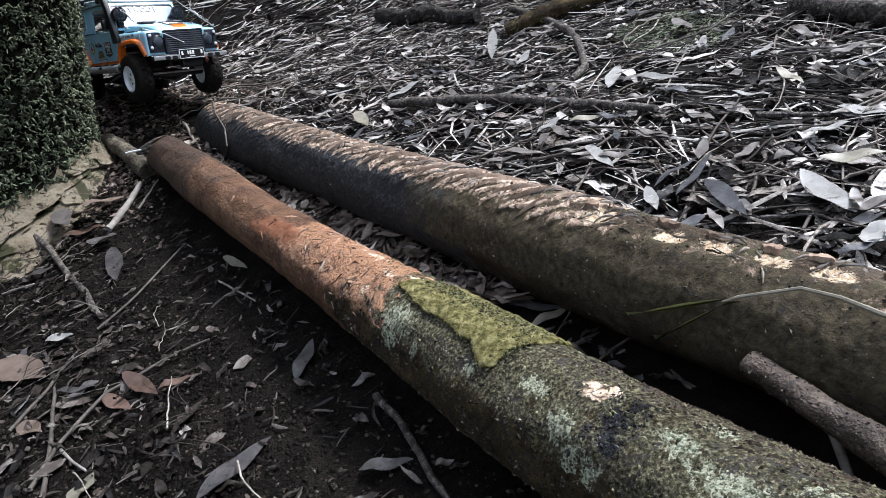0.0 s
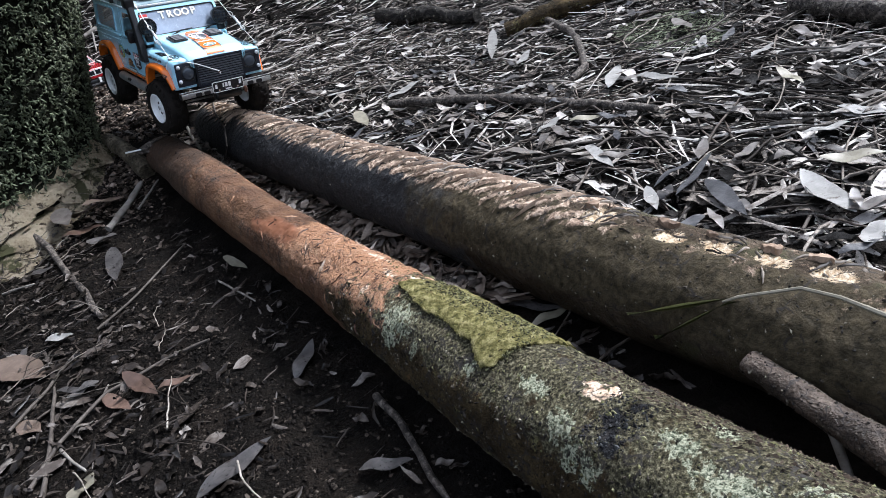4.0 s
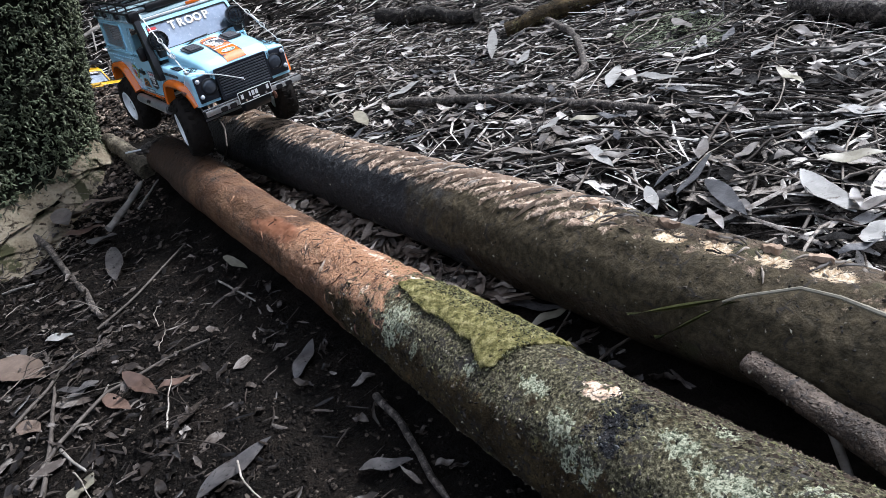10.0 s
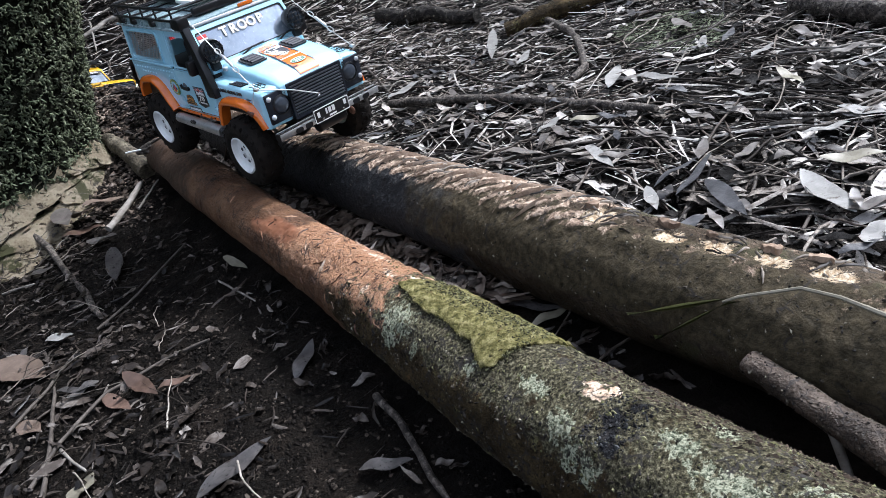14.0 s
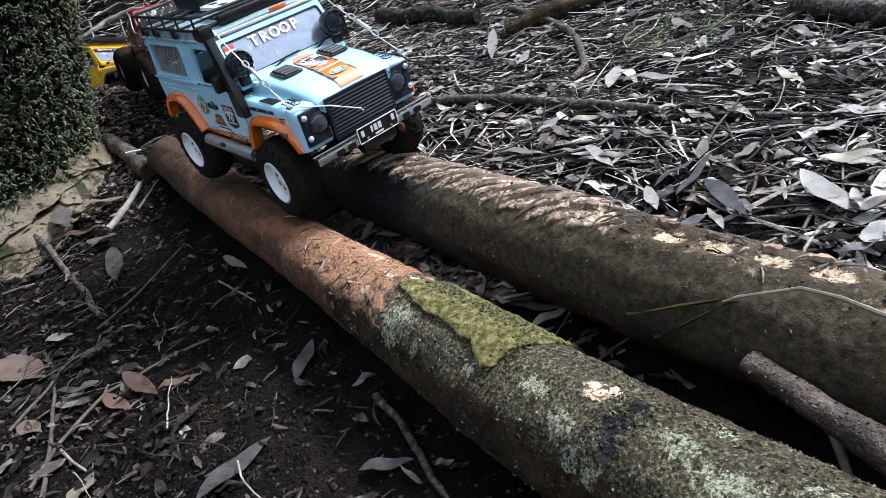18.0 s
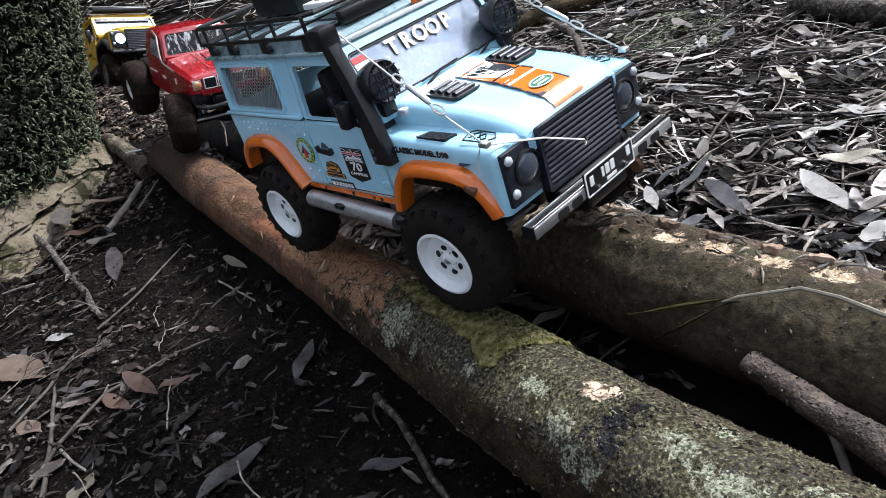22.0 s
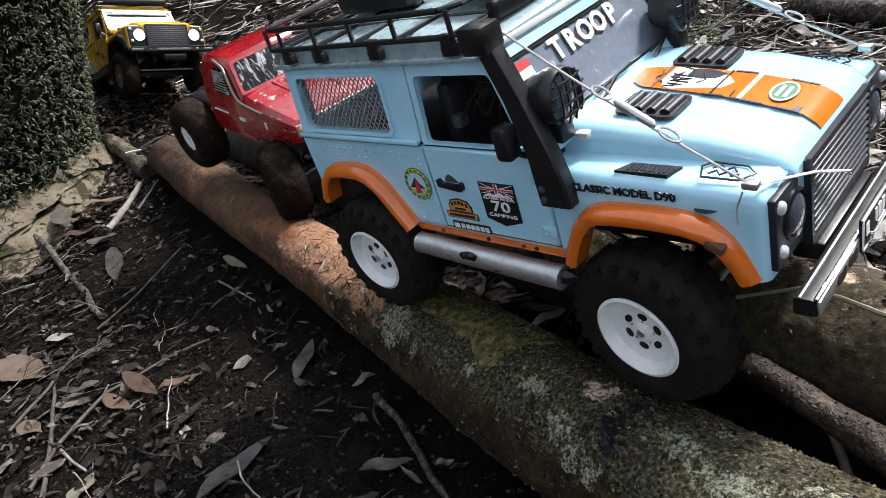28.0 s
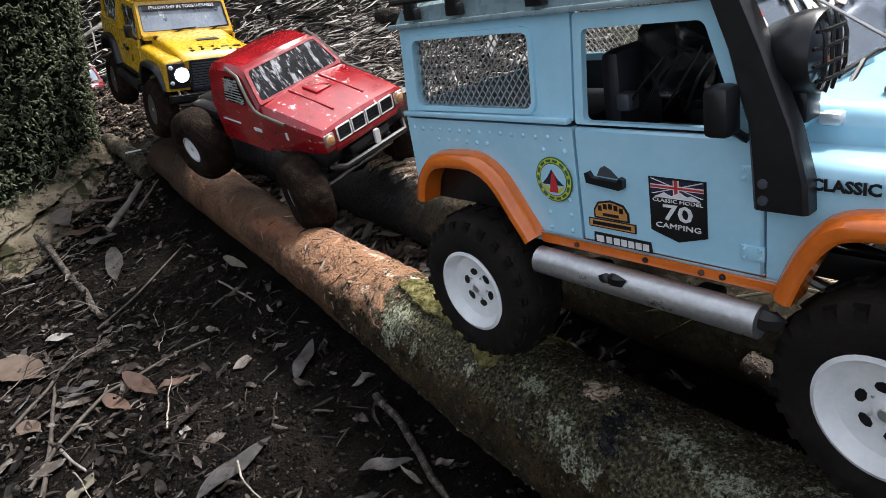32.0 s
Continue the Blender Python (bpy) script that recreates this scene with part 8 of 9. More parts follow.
    for x in (-0.168, -0.150, -0.105, -0.060, -0.015, 0.036):
        part("crossbar", tube(bmesh.new(), [(x, -0.087, 0.2425), (x, 0.087, 0.2425)], 0.0017, 6), M_BLACK, rk)
        for s in (-1, 1):
            part("upright", tube(bmesh.new(), [(x, s * 0.088, 0.2415), (x, s * 0.088, 0.2575)], 0.0017, 6), M_BLACK, rk)
    for y in (-0.045, 0.0, 0.045):
        part("floor_bar", tube(bmesh.new(), [(-0.198, y, 0.2420), (0.038, y, 0.2420)], 0.0015, 6), M_BLACK, rk)
    for x in (-0.150, -0.108, -0.042, 0.030):
        for s in (-1, 1):
            part("clamp", box(box(bmesh.new(), (x, s * 0.0868, 0.2375), (0.010, 0.005, 0.012), 0.001), (x, s * 0.0862, 0.2330), (0.012, 0.006, 0.007), 0.001), M_BLACK, rk)
    part("cargo_box", box(bmesh.new(), (-0.100, 0.018, 0.2640), (0.085, 0.100, 0.036), 0.007), M_BLACK, root, "black cargo box on the roof rack")
    for y in (-0.02, 0.04):
        part("strap", box(bmesh.new(), (-0.100, y, 0.2642), (0.087, 0.010, 0.038), 0.004), M_SKIN_DARK, root)
    lad = part("sand_ladder", box(bmesh.new(), (0.004, 0.010, 0.2550), (0.060, 0.110, 0.005), 0.001), M_WHITE, root, "white sand ladder on the roof rack")
    for i in range(5):
        for j in range(2):
            part("ladder_slot", box(bmesh.new(), (-0.010 + 0.028 * j, -0.032 + 0.0215 * i, 0.2576), (0.014, 0.010, 0.0008)), M_BLACK, lad)
    part("roof_bar", box(bmesh.new(), (0.046, 0.0, 0.2460), (0.010, 0.120, 0.012), 0.003), M_BLACK, root, "black light bar over the windscreen")
    part("roof_sticker", box(bmesh.new(), (0.0600, 0.020, 0.2365), (0.002, 0.026, 0.005), 0.0005), M_ORANGE, root, "orange strip on the roof edge")
    part("lamp_strip", box(bmesh.new(), (0.0595, 0.000, 0.2310), (0.003, 0.150, 0.004), 0.001), M_WHITE, root)


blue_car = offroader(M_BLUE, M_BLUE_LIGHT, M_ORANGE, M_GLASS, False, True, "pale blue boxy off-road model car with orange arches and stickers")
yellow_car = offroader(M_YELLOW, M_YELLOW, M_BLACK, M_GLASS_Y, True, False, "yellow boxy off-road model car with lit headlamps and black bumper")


def dress_yellow(root):
    bm = bmesh.new()
    for z in (0.2440, 0.2550):
        tube(bm, [(0.062, -0.086, z), (0.062, 0.086, z), (-0.19, 0.086, z), (-0.19, -0.086, z), (0.062, -0.086, z)], 0.0024, 6)
    rk = part("roof_rack", bm, M_BLACK, root, "black roof rack")
    for x in (-0.17, -0.13, -0.09, -0.05, -0.01, 0.03, 0.05):
        part("crossbar", tube(bmesh.new(), [(x, -0.085, 0.2440), (x, 0.085, 0.2440)], 0.0018, 6), M_BLACK, rk)
    for x in (-0.16, -0.06, 0.03):
        for s in (-1, 1):
            part("clamp", box(bmesh.new(), (x, s * 0.0845, 0.2390), (0.009, 0.005, 0.026), 0.001), M_BLACK, rk)
    A, up = Vector((0.0885, 0, 0.1735)), Vector((-0.028, 0, 0.0535)).normalized()
    fr = Vector((up.z, 0, -up.x))
    mw = basis(A + up * 0.0485 + fr * 0.0008, (0, 1, 0), up)
    part("sun_strip", shape_on(mw, [(-0.072, -0.0045), (0.072, -0.0045), (0.071, 0.0045), (-0.071, 0.0045)]), M_FRONT, root, "dark sun strip with pale marks")
    lettering("caption", "FELLOWSHIP IN TOGETHERNESS", 0.0082, mw @ pose(0, -0.0004, 0.0006), M_WHITE, root)
    # Plain black block added in place of the dark front of the rack.
    part("roof_bar", box(bmesh.new(), (0.056, 0, 0.2470), (0.020, 0.150, 0.013), 0.003), M_BLACK, root, "black block added for the dark rack front on the roof edge")
    part("bonnet_badge", box(bmesh.new(), (0.150, 0.01, 0.1722), (0.020, 0.040, 0.0008)), M_BLACK, root, "small dark bonnet sticker")
    rnd = random.Random(2)
    for k in range(16):
        x = rnd.uniform(0.186, 0.206)
        part("mud_splash", moved(bmesh_blob(rnd), Matrix.Translation((x, rnd.uniform(-0.035, 0.055), 0.1660 - (x - 0.186) * 0.26)) @ Matrix.Rotation(rnd.uniform(0, 3), 4, "Z")), M_CLOD if k % 3 else M_BLACK, root, "crumb of mud and leaf on the bonnet")
    part("bonnet_catch", box(bmesh.new(), (0.100, -0.062, 0.1700), (0.012, 0.010, 0.008), 0.002), M_BLACK, root)
    part("side_vent", box(bmesh.new(), (0.030, -0.0912, 0.125), (0.006, 0.001, 0.012)), M_BLACK, root)


dress_yellow(yellow_car)


def pickup():
    """A red two-door model truck on fat mud tyres: lofted cab, bonnet with creases, four-square grille."""
    root = tagged(new("model_car"), "red model truck with black windows on fat mud-caked tyres", "model car", "model cars")
    # lower body and bonnet
    bm = bmesh.new()
    sec = lambda x, w, zb_, zs, zt: [(x, -w, zb_), (x, -w - 0.0015, zb_ + 0.010), (x, -w - 0.001, zs), (x, -w + 0.006, zt - 0.002), (x, -w * 0.5, zt), (x, 0, zt + 0.001), (x, w * 0.5, zt), (x, w - 0.006, zt - 0.002), (x, w + 0.001, zs), (x, w + 0.0015, zb_ + 0.010), (x, w, zb_)]
    loft(bm, [sec(0.020, 0.0745, 0.100, 0.155, 0.1655), sec(0.050, 0.0745, 0.103, 0.153, 0.1650), sec(0.100, 0.0735, 0.112, 0.150, 0.1600), sec(0.140, 0.0720, 0.118, 0.147, 0.1545), sec(0.1545, 0.0700, 0.120, 0.145, 0.1510), sec(0.1580, 0.0690, 0.121, 0.143, 0.1470)])
    part("bonnet", bm, M_RED_GLINTS, root, "wet red bonnet with creases and painted sky glints", 28)
    for s in (-1, 1):
        part("bonnet_crease", box(bmesh.new(), (0.092, s * 0.026, 0.1612), (0.085, 0.003, 0.0022), 0.0008, Matrix.Rotation(radians(6.5), 4, "Y")), M_RED, root)
    part("bonnet_scoop", box(bmesh.new(), (0.075, 0, 0.1640), (0.030, 0.026, 0.004), 0.0015, Matrix.Rotation(radians(5), 4, "Y")), M_RED, root)
    # cab
    bm = bmesh.new()
    cs = lambda x, w, zb_, zt, wt: [(x, -w, zb_), (x, -w, 0.150), (x, -wt - 0.004, zt - 0.008), (x, -wt + 0.004, zt - 0.001), (x, 0, zt + 0.001), (x, wt - 0.004, zt - 0.001), (x, wt + 0.004, zt - 0.008), (x, w, 0.150), (x, w, zb_)]
    loft(bm, [cs(-0.0650, 0.0745, 0.098, 0.198, 0.061), cs(-0.055, 0.075, 0.098, 0.2035, 0.0615), cs(-0.020, 0.075, 0.098, 0.2065, 0.0615), cs(0.006, 0.075, 0.098, 0.2045, 0.0600), cs(0.0105, 0.075, 0.098, 0.2000, 0.0595), cs(0.0420, 0.075, 0.098, 0.1650, 0.0705)])
    part("cab", bm, M_RED, root, "", 30)
    # windscreen on the sloping front
    A, B = Vector((0.0445, 0, 0.1635)), Vector((0.0130, 0, 0.2005))
    up = (B - A).normalized()
    fr = Vector((up.z, 0, -up.x))
    ln = (B - A).length
    put = lambda p, d: tuple(A + up * p[1] + Vector((0, p[0], 0)) + fr * (0.0022 - d))
    inn = rounded([(-0.0665, 0.003), (0.0665, 0.003), (0.0560, ln - 0.004), (-0.0560, ln - 0.004)], 0.005)
    bm = bmesh.new()
    bm.faces.new([bm.verts.new(put(p, 0)) for p in inn])
    bmesh.ops.solidify(bm, geom=bm.faces[:], thickness=0.001)
    part("windscreen", bm, M_GLASS_R, root, "glossy black windscreen with painted streaks of mirrored sky", 10)
    part("windscreen_frame", frame_panel(bmesh.new(), rounded([(-0.0715, -0.001), (0.0715, -0.001), (0.0605, ln), (-0.0605, ln)], 0.004), inn, lambda p, d: put(p, d - 0.001), 0.003), M_RED, root)
    for s in (-1, 1):
        m = [(-0.030, 0.160), (0.018, 0.160), (0.001, 0.192), (-0.025, 0.192)]
        yv = lambda z: 0.0755 - (z - 0.150) * 0.22 if z > 0.150 else 0.0755
        bm = bmesh.new()
        bm.faces.new([bm.verts.new((x, -yv(z) - 0.0012, z)) for x, z in rounded(m, 0.005)])
        bmesh.ops.solidify(bm, geom=bm.faces[:], thickness=0.001)
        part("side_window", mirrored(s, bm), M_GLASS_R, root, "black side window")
        for k in range(8):
            z = 0.1630 + k * 0.0036
            part("window_slat", mirrored(s, tube(bmesh.new(), [(-0.027, -yv(z) - 0.002, z), (0.015 - (z - 0.163) * 0.5, -yv(z) - 0.002, z)], 0.0007, 4)), M_MESH, root)
        part("side_cage", mirrored(s, tube(bmesh.new(), [(-0.014, -0.0675, 0.204), (0.008, -0.0685, 0.196), (0.030, -0.0765, 0.170), (0.040, -0.0785, 0.160), (0.052, -0.0790, 0.156), (0.098, -0.0780, 0.151)], 0.0023, 8)), M_GUARD, root, "scuffed tubular side guard")
        part("side_moulding", mirrored(s, box(bmesh.new(), (-0.028, -0.0765, 0.1310), (0.040, 0.0010, 0.0022))), M_WHITE, root, "thin white stripe")
        part("sticker", mirrored(s, box(bmesh.new(), (0.030, -0.0765, 0.1290), (0.016, 0.0010, 0.0045))), M_WHITE, root)
        part("sticker", mirrored(s, box(bmesh.new(), (0.092, -0.0760, 0.1330), (0.004, 0.0010, 0.010))), M_WHITE, root)
        part("headlamp", mirrored(s, box(bmesh.new(), (0.1545, -0.0615, 0.1360), (0.010, 0.017, 0.0175), 0.003)), M_ALLOY, root, "square headlamp in a bright bezel")
        bm = moved(lathe(bmesh.new(), [(0.0070, 0), (0.0055, 0.002), (0.001, 0.003)], 16, "x"), Matrix.Translation((0.1596, -0.0615, 0.1360)))
        part("headlamp_lens", mirrored(s, bm), M_AMBER, root, "dull headlamp lens")
        part("inner_arch", mirrored(s, box(bmesh.new(), (0.100, -0.055, 0.108), (0.100, 0.035, 0.022), 0.006)), M_BLACK, root)
        part("rear_arch", mirrored(s, box(bmesh.new(), (-0.105, -0.060, 0.125), (0.085, 0.022, 0.012), 0.005)), M_BLACK, root)
        part("chassis_rail", box(bmesh.new(), (0.0, s * 0.030, 0.092), (0.32, 0.010, 0.016), 0.002), M_BLACK, root)
        for x, d in ((-0.118, 1), (0.115, -1)):
            part("shock_absorber", tube(bmesh.new(), [(x, s * 0.055, 0.070), (x + d * 0.025, s * 0.050, 0.128)], 0.0062, 10), M_BLACK, root)
            part("link", tube(bmesh.new(), [(x, s * 0.040, 0.066), (x + d * 0.09, s * 0.024, 0.088)], 0.003, 6), M_ALLOY, root)
    # grille of four squares
    for k in range(4):
        y = -0.0375 + 0.025 * k
        gp = part("grille_square", prism(bmesh.new(), rounded([(y - 0.0105, 0.1285), (y + 0.0105, 0.1285), (y + 0.0105, 0.1455), (y - 0.0105, 0.1455)], 0.001, 2), 0.1555, 0.1590, "x"), M_BLACK, root, "black grille square in a white edge")
        bm = frame_panel(bmesh.new(), rounded([(y - 0.0115, 0.1275), (y + 0.0115, 0.1275), (y + 0.0115, 0.1465), (y - 0.0115, 0.1465)], 0.0012, 2), rounded([(y - 0.0101, 0.1289), (y + 0.0101, 0.1289), (y + 0.0101, 0.1451), (y - 0.0101, 0.1451)], 0.001, 2), lambda p, d: (0.1603 - d, p[0], p[1]), 0.002)
        part("edge", bm, M_WHITE, gp)
        for j in range(3):
            part("slat", box(bmesh.new(), (0.1595, y, 0.1325 + 0.0045 * j), (0.0012, 0.017, 0.0012)), M_FRONT, gp)
    part("front_valance", box(bmesh.new(), (0.1540, 0, 0.1215), (0.012, 0.110, 0.011), 0.003), M_RED, root)
    part("bumper", tube(bmesh.new(), [(0.150, -0.066, 0.098), (0.166, -0.052, 0.096), (0.168, 0.052, 0.096), (0.150, 0.066, 0.098)], 0.0042, 8), M_BLACK, root, "thin black tube bumper")
    part("tow_strap", prism(bmesh.new(), rounded([(0.003, 0.098), (0.011, 0.098), (0.0115, 0.118), (0.0025, 0.118)], 0.003, 3), 0.1625, 0.1660, "x"), M_WHITE, root, "white tow tab")
    part("winch", box(bmesh.new(), (0.150, 0, 0.106), (0.020, 0.070, 0.016), 0.004), M_BLACK, root)
    part("bed_frame", box(bmesh.new(), (-0.115, 0, 0.118), (0.095, 0.100, 0.022), 0.006), M_BLACK, root, "black open bed frame")
    for x, z in ((-0.118, 0.079), (0.115, 0.064)):
        part("axle", tube(bmesh.new(), [(x, -0.085, z), (x, -0.03, z), (x, 0, z), (x, 0.03, z), (x, 0.085, z)], [0.008, 0.008, 0.017, 0.008, 0.008], 12), M_BLACK, root)
    part("steering_rod", tube(bmesh.new(), [(0.138, -0.07, 0.070), (0.138, 0.07, 0.070)], 0.0022, 8), M_ALLOY, root)
    return root


red_car = pickup()
rear_car = offroader(M_RED, M_WHITE, M_BLACK, M_GLASS_Y, False, False, "dark red boxy off-road model car following behind")


def make_wheels(root, spots, R, width, rim_r, rubber, rim_mat, fat=False):
    return [(wheel(root, "wheel", R, width, rim_r, rubber, rim_mat, -1 if y < 0 else 1, fat=fat), (x, y, z)) for x, y, z in spots]


BLUE_WHEELS = make_wheels(blue_car, [(REAR_X, -0.089, AXLE_Z + 0.003), (REAR_X, 0.089, AXLE_Z + 0.003), (FRONT_X, -0.089, AXLE_Z - 0.002), (FRONT_X, 0.089, AXLE_Z - 0.002)], TYRE_R, 0.040, 0.0265, M_RUBBER, M_RIM)
YELLOW_WHEELS = make_wheels(yellow_car, [(REAR_X, -0.084, 0.055), (REAR_X, 0.084, 0.055), (FRONT_X, -0.084, 0.055), (FRONT_X, 0.084, 0.055)], 0.054, 0.040, 0.0240, M_MUDDY, M_GUARD, True)
RED_WHEELS = make_wheels(red_car, [(-0.118, -0.088, 0.079), (-0.118, 0.088, 0.079), (0.115, -0.088, 0.064), (0.115, 0.088, 0.064)], 0.0545, 0.050, 0.0170, M_MUDDY, M_RIM, True)
REAR_WHEELS = make_wheels(rear_car, [(REAR_X, -0.084, 0.055), (REAR_X, 0.084, 0.055), (FRONT_X, -0.084, 0.055), (FRONT_X, 0.084, 0.055)], 0.054, 0.040, 0.0240, M_MUDDY, M_GUARD, True)


# ---- what moves ----
BLUE_ROWS = [
    (0.0, pose(-0.5831, 1.7896, 0.1280, -17.0, 0.3, -45.5)),
    (1.4, pose(-0.5831, 1.7896, 0.1280, -17.0, 0.3, -45.5)),
    (2.0, pose(-0.5512, 1.7523, 0.1298, -15.3, 5.2, -47.9)),
    (3.0, pose(-0.4941, 1.6634, 0.1412, -13.8, 9.8, -52.7)),
    (3.5, pose(-0.4716, 1.6171, 0.1367, -13.5, 9.9, -57.5)),
    (5.5, pose(-0.3534, 1.3773, 0.1174, -3.6, 5.5, -57.3)),
    (10.5, pose(-0.3534, 1.3773, 0.1174, -3.6, 5.5, -57.3)),
    (11.0, pose(-0.3392, 1.3356, 0.1184, -1.8, 4.2, -54.9)),
    (11.5, pose(-0.3180, 1.3034, 0.1180, -1.2, 4.8, -55.2)),
    (12.0, pose(-0.2954, 1.2666, 0.1140, -2.6, 5.5, -53.8)),
    (12.5, pose(-0.2836, 1.2485, 0.1104, -3.1, 6.6, -52.4)),
    (13.0, pose(-0.2638, 1.2159, 0.1050, -4.2, 5.3, -53.2)),
    (13.5, pose(-0.2509, 1.1944, 0.1076, -1.7, 6.9, -52.3)),
    (14.0, pose(-0.2379, 1.1655, 0.1081, -2.1, 6.5, -53.1)),
    (14.5, pose(-0.2286, 1.1456, 0.1066, -1.5, 4.9, -53.9)),
    (16.5, pose(-0.1929, 1.0711, 0.1049, 0.3, 3.9, -55.4)),
    (17.0, pose(-0.1808, 1.0421, 0.1048, 0.3, 4.0, -55.4)),
    (17.5, pose(-0.1756, 1.0323, 0.1037, 0.0, 3.8, -55.6)),
    (18.0, pose(-0.1648, 1.0100, 0.1007, -0.8, 3.6, -55.9)),
    (18.5, pose(-0.1463, 0.9622, 0.1042, -0.8, 2.4, -57.4)),
    (19.0, pose(-0.1166, 0.8907, 0.1041, -0.1, 0.5, -57.6)),
    (19.5, pose(-0.0976, 0.8650, 0.1025, 0.7, 1.8, -55.1)),
    (20.0, pose(-0.0739, 0.8202, 0.1005, 1.3, 2.6, -53.2)),
    (20.5, pose(-0.0514, 0.7613, 0.1047, 1.4, 1.4, -55.0)),
    (21.0, pose(-0.0316, 0.7191, 0.1068, 1.1, -0.1, -55.9)),
    (21.5, pose(-0.0166, 0.6899, 0.1065, 0.7, -0.5, -55.3)),
    (22.0, pose(0.0025, 0.6536, 0.1058, -0.4, -0.5, -54.6)),
    (22.5, pose(0.0224, 0.6189, 0.1064, 0.6, -0.7, -53.4)),
    (23.0, pose(0.0495, 0.5775, 0.1031, 1.5, 0.8, -51.7)),
    (23.5, pose(0.0737, 0.5350, 0.1020, 0.7, 0.5, -51.3)),
    (24.0, pose(0.0885, 0.5063, 0.1048, 0.4, -0.3, -51.9)),
    (24.5, pose(0.0946, 0.4927, 0.1071, -0.0, -0.4, -52.2)),
    (29.0, pose(0.0946, 0.4927, 0.1071, -0.0, -0.4, -52.2)),
    (29.5, pose(0.1054, 0.4682, 0.1093, -1.5, -1.1, -53.4)),
    (30.0, pose(0.1056, 0.4675, 0.1093, -1.6, -1.1, -53.5)),
    (30.5, pose(0.1184, 0.4368, 0.1138, -3.4, -1.2, -54.2)),
    (31.0, pose(0.1230, 0.4086, 0.1150, -8.9, -1.4, -56.6)),
    (31.5, pose(0.1246, 0.3957, 0.1179, -8.9, -2.8, -58.0)),
    (32.0, pose(0.1522, 0.3472, 0.1207, -10.5, -2.0, -56.9))
]
YELLOW_ROWS = [
    (0.0, pose(-1.7500, 3.6000, 0.0200, 0.0, 0.0, -48.0)),
    (6.5, pose(-1.7500, 3.5000, 0.0200, 0.0, 0.0, -48.0)),
    (8.0, pose(-1.1200, 2.6200, 0.0000, -10.0, 0.0, -34.0)),
    (8.8, pose(-0.9800, 2.3700, -0.0200, -14.0, -3.0, -30.0)),
    (10.0, pose(-0.9640, 2.2620, -0.0360, -15.2, -5.5, -29.0)),
    (14.5, pose(-0.9640, 2.2620, -0.0360, -15.2, -5.5, -29.0)),
    (16.6, pose(-1.0000, 2.4300, -0.0340, -15.6, -5.0, -30.5)),
    (17.2, pose(-0.9700, 2.4200, -0.0200, -16.5, -2.0, -29.0)),
    (18.0, pose(-0.9130, 2.4080, -0.0030, -17.7, 0.5, -26.5)),
    (19.0, pose(-1.0000, 2.5000, -0.0300, -18.0, -2.0, -44.0)),
    (20.0, pose(-0.9460, 2.4910, 0.0180, -20.7, -3.3, -50.7)),
    (21.0, pose(-0.7550, 2.1300, 0.0740, -17.0, -11.0, -49.0)),
    (22.0, pose(-0.7185, 2.0980, 0.0830, -19.3, -13.0, -52.8)),
    (27.5, pose(-0.7185, 2.0980, 0.0830, -19.3, -13.0, -52.8)),
    (28.0, pose(-0.5980, 1.8046, 0.1090, -21.2, -11.0, -50.2)),
    (28.5, pose(-0.5495, 1.7247, 0.1323, -19.0, 0.2, -55.1)),
    (29.0, pose(-0.5059, 1.6567, 0.1419, -16.9, 6.1, -60.0)),
    (30.0, pose(-0.4639, 1.5587, 0.1432, -16.7, 7.5, -61.3)),
    (30.6, pose(-0.4125, 1.4390, 0.1448, -16.5, 9.2, -62.8)),
    (32.0, pose(-0.4125, 1.4390, 0.1448, -16.5, 9.2, -62.8))
]
RED_ROWS = [
    (0.0, pose(-1.4500, 3.1000, 0.0000, -6.0, 0.0, -45.0)),
    (4.0, pose(-1.1500, 2.8500, -0.0200, -6.0, 0.0, -45.0)),
    (5.5, pose(-0.8800, 2.4600, -0.0250, -8.0, 0.0, -47.0)),
    (6.5, pose(-0.7500, 2.2800, -0.0150, -8.0, 0.0, -50.0)),
    (8.0, pose(-0.6100, 2.1000, 0.0300, -8.0, -2.0, -54.0)),
    (10.0, pose(-0.4900, 1.8730, 0.0780, -7.0, -3.0, -58.0)),
    (14.5, pose(-0.4490, 1.7830, 0.1030, -7.0, -3.0, -61.0)),
    (17.0, pose(-0.4750, 1.7500, 0.1240, -6.6, -3.0, -61.5)),
    (18.0, pose(-0.4640, 1.7300, 0.1280, -6.5, -3.0, -62.0)),
    (19.0, pose(-0.4700, 1.7600, 0.1130, -9.5, 4.0, -66.0)),
    (20.0, pose(-0.4740, 1.7790, 0.0970, -11.9, 9.5, -68.6)),
    (21.0, pose(-0.4300, 1.6200, 0.1000, -12.0, 9.0, -66.0)),
    (22.0, pose(-0.3649, 1.3876, 0.1048, -11.8, 8.4, -61.9)),
    (23.0, pose(-0.3378, 1.3391, 0.1017, -9.4, 8.4, -59.9)),
    (24.2, pose(-0.3323, 1.3294, 0.1011, -9.0, 8.4, -59.5)),
    (25.0, pose(-0.2562, 1.1936, 0.0925, -2.4, 8.5, -53.8)),
    (27.5, pose(-0.2015, 1.0864, 0.0922, -0.9, 8.5, -55.1)),
    (28.0, pose(-0.1650, 1.0150, 0.0920, 0.0, 8.5, -56.0)),
    (29.0, pose(-0.1509, 0.9748, 0.0863, 0.4, 10.2, -51.2)),
    (32.0, pose(-0.1509, 0.9748, 0.0863, 0.4, 10.2, -51.2))
]


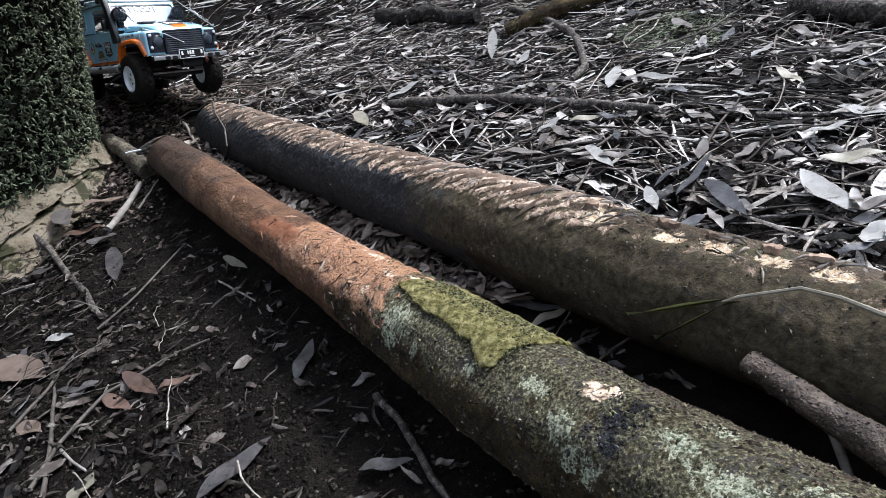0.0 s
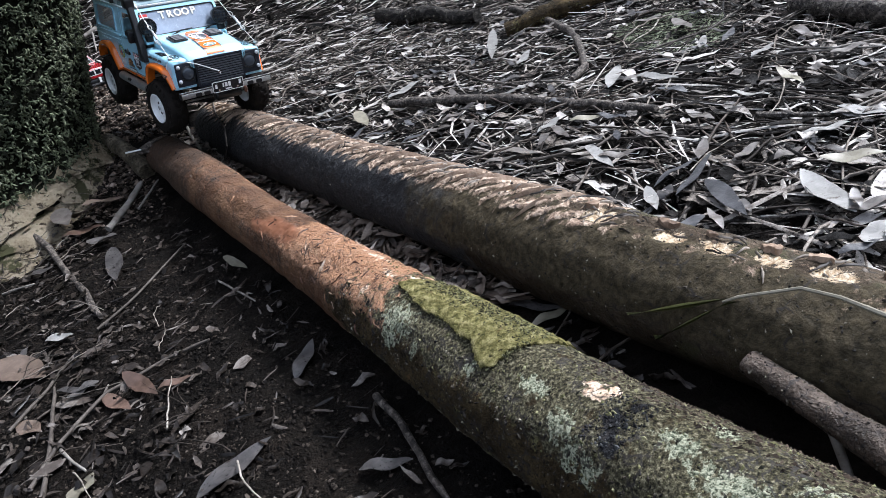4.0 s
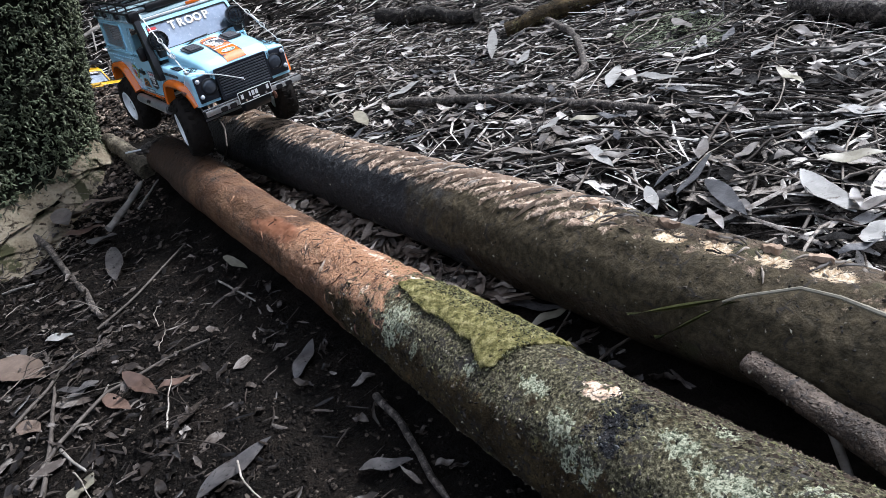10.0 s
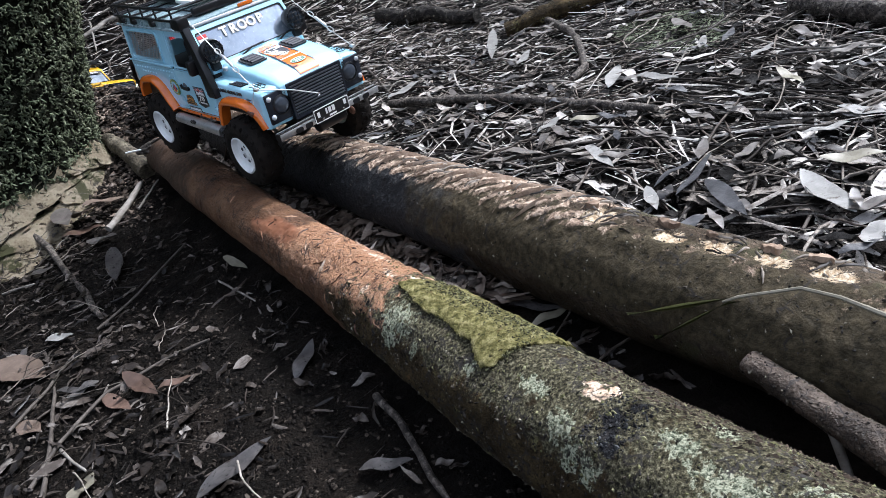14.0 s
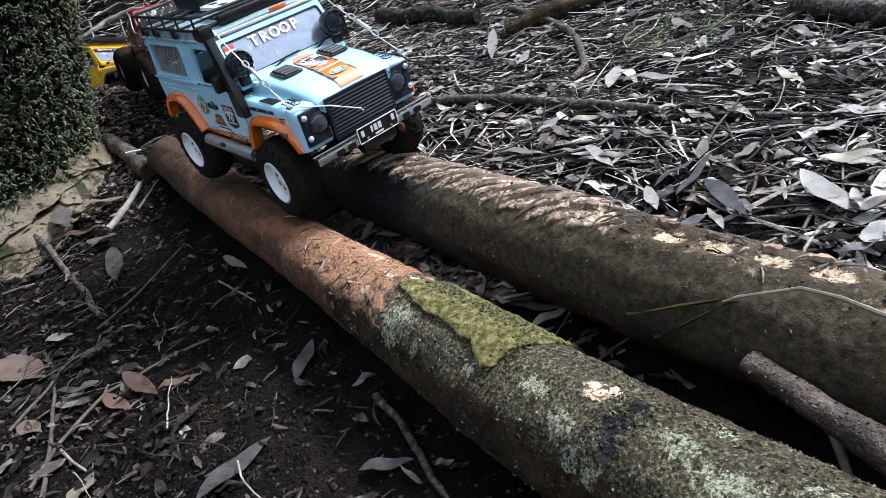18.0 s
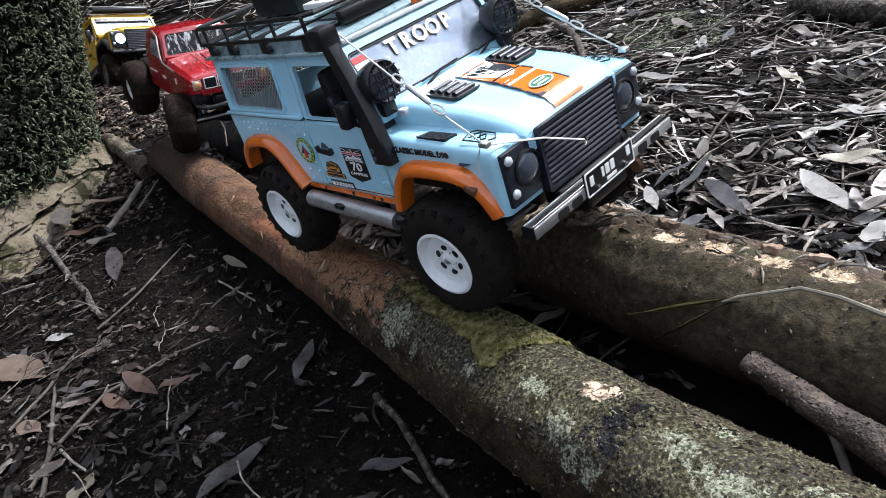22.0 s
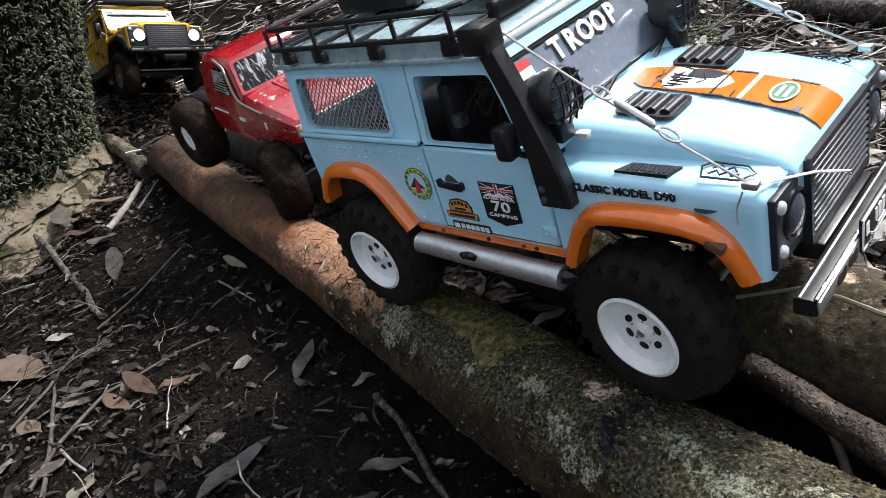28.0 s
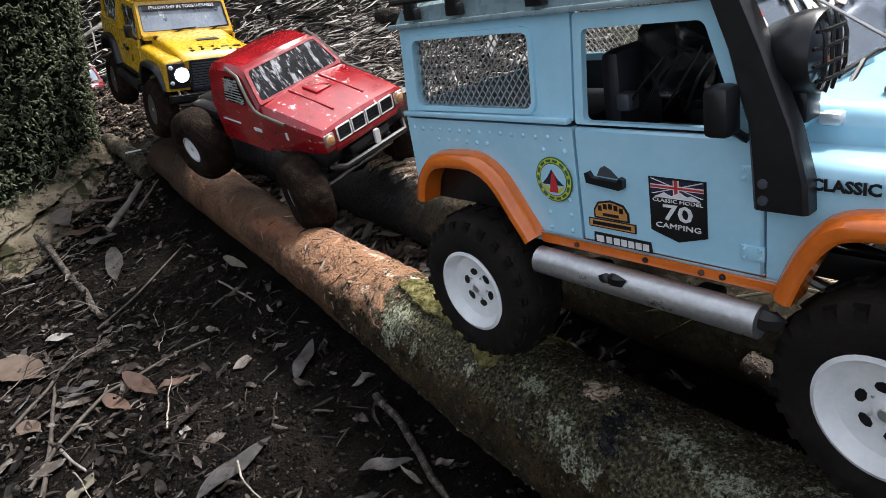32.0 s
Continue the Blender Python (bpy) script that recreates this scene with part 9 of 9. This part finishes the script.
def travel(rows, step=0.25):
    """Distance rolled along the car's heading, in even steps."""
    out, d, prev = [], 0.0, None
    t = 0.0
    while t <= SECONDS + 1e-6:
        k = max(i for i, r in enumerate(rows) if r[0] <= t + 1e-6)
        (ta, ma), (tb, mb) = rows[k], rows[min(k + 1, len(rows) - 1)]
        f = (t - ta) / (tb - ta) if tb > ta else 0.0
        p = ma.translation.lerp(mb.translation, f)
        if prev is not None:
            d += (p - prev).dot(ma.to_3x3().col[0])
        prev = p
        out.append((t, d))
        t += step
    return out


def between(table, t):
    k = max(i for i, s in enumerate(table) if s[0] <= t + 1e-6)
    a, b = table[k], table[min(k + 1, len(table) - 1)]
    return a[1] + (b[1] - a[1]) * ((t - a[0]) / (b[0] - a[0]) if b[0] > a[0] else 0)


def drive(car, rows, wheels, R, steer=((0, 0),), droop=((0, 0),)):
    walk(car, rows)
    way = travel(rows)
    for w, (x, y, z) in wheels:
        rows_w = []
        for t, d in way:
            turn = between(steer, t) if x > 0 else 0.0
            drop = between(droop, t) if y < 0 and x < 0 else 0.0
            rows_w.append((t, pose(x, y, z + drop, 0, 0, turn) @ pose(0, 0, 0, 0, math.degrees(d / R), 0)))
        walk(w, rows_w)


def motions():
    drive(blue_car, BLUE_ROWS, BLUE_WHEELS, TYRE_R, BLUE_STEER, ((0, 0), (30.0, 0), (31.2, -0.009), (32.0, -0.009)))
    drive(yellow_car, YELLOW_ROWS, YELLOW_WHEELS, 0.054)
    drive(rear_car, [(0.0, pose(-1.95, 3.9, 0.02, -8, 0, -48)), (29.0, pose(-1.95, 3.9, 0.02, -8, 0, -48)), (30.8, pose(-1.30, 2.80, -0.01, -8, 0, -45)), (31.6, pose(-1.08, 2.47, -0.03, -12, 0, -48)), (32.0, pose(-1.04, 2.40, -0.03, -12, 0, -50))], REAR_WHEELS, 0.054)
    drive(red_car, RED_ROWS, RED_WHEELS, 0.0545, RED_STEER)


RED_STEER = [(0.0, 0.0), (18.0, 0.0), (22.0, -16.0), (28.0, -20.0), (32.0, -22.0)]
BLUE_STEER = [(0.0, -6.0), (3.5, 8.0), (5.5, -12.0), (10.5, -12.0), (11.5, 0.0), (19.0, -4.0), (22.0, 4.0), (23.0, 14.0), (24.0, 2.0), (24.5, -6.0), (29.0, -6.0), (30.0, -9.0), (32.0, -9.0)]
motions()
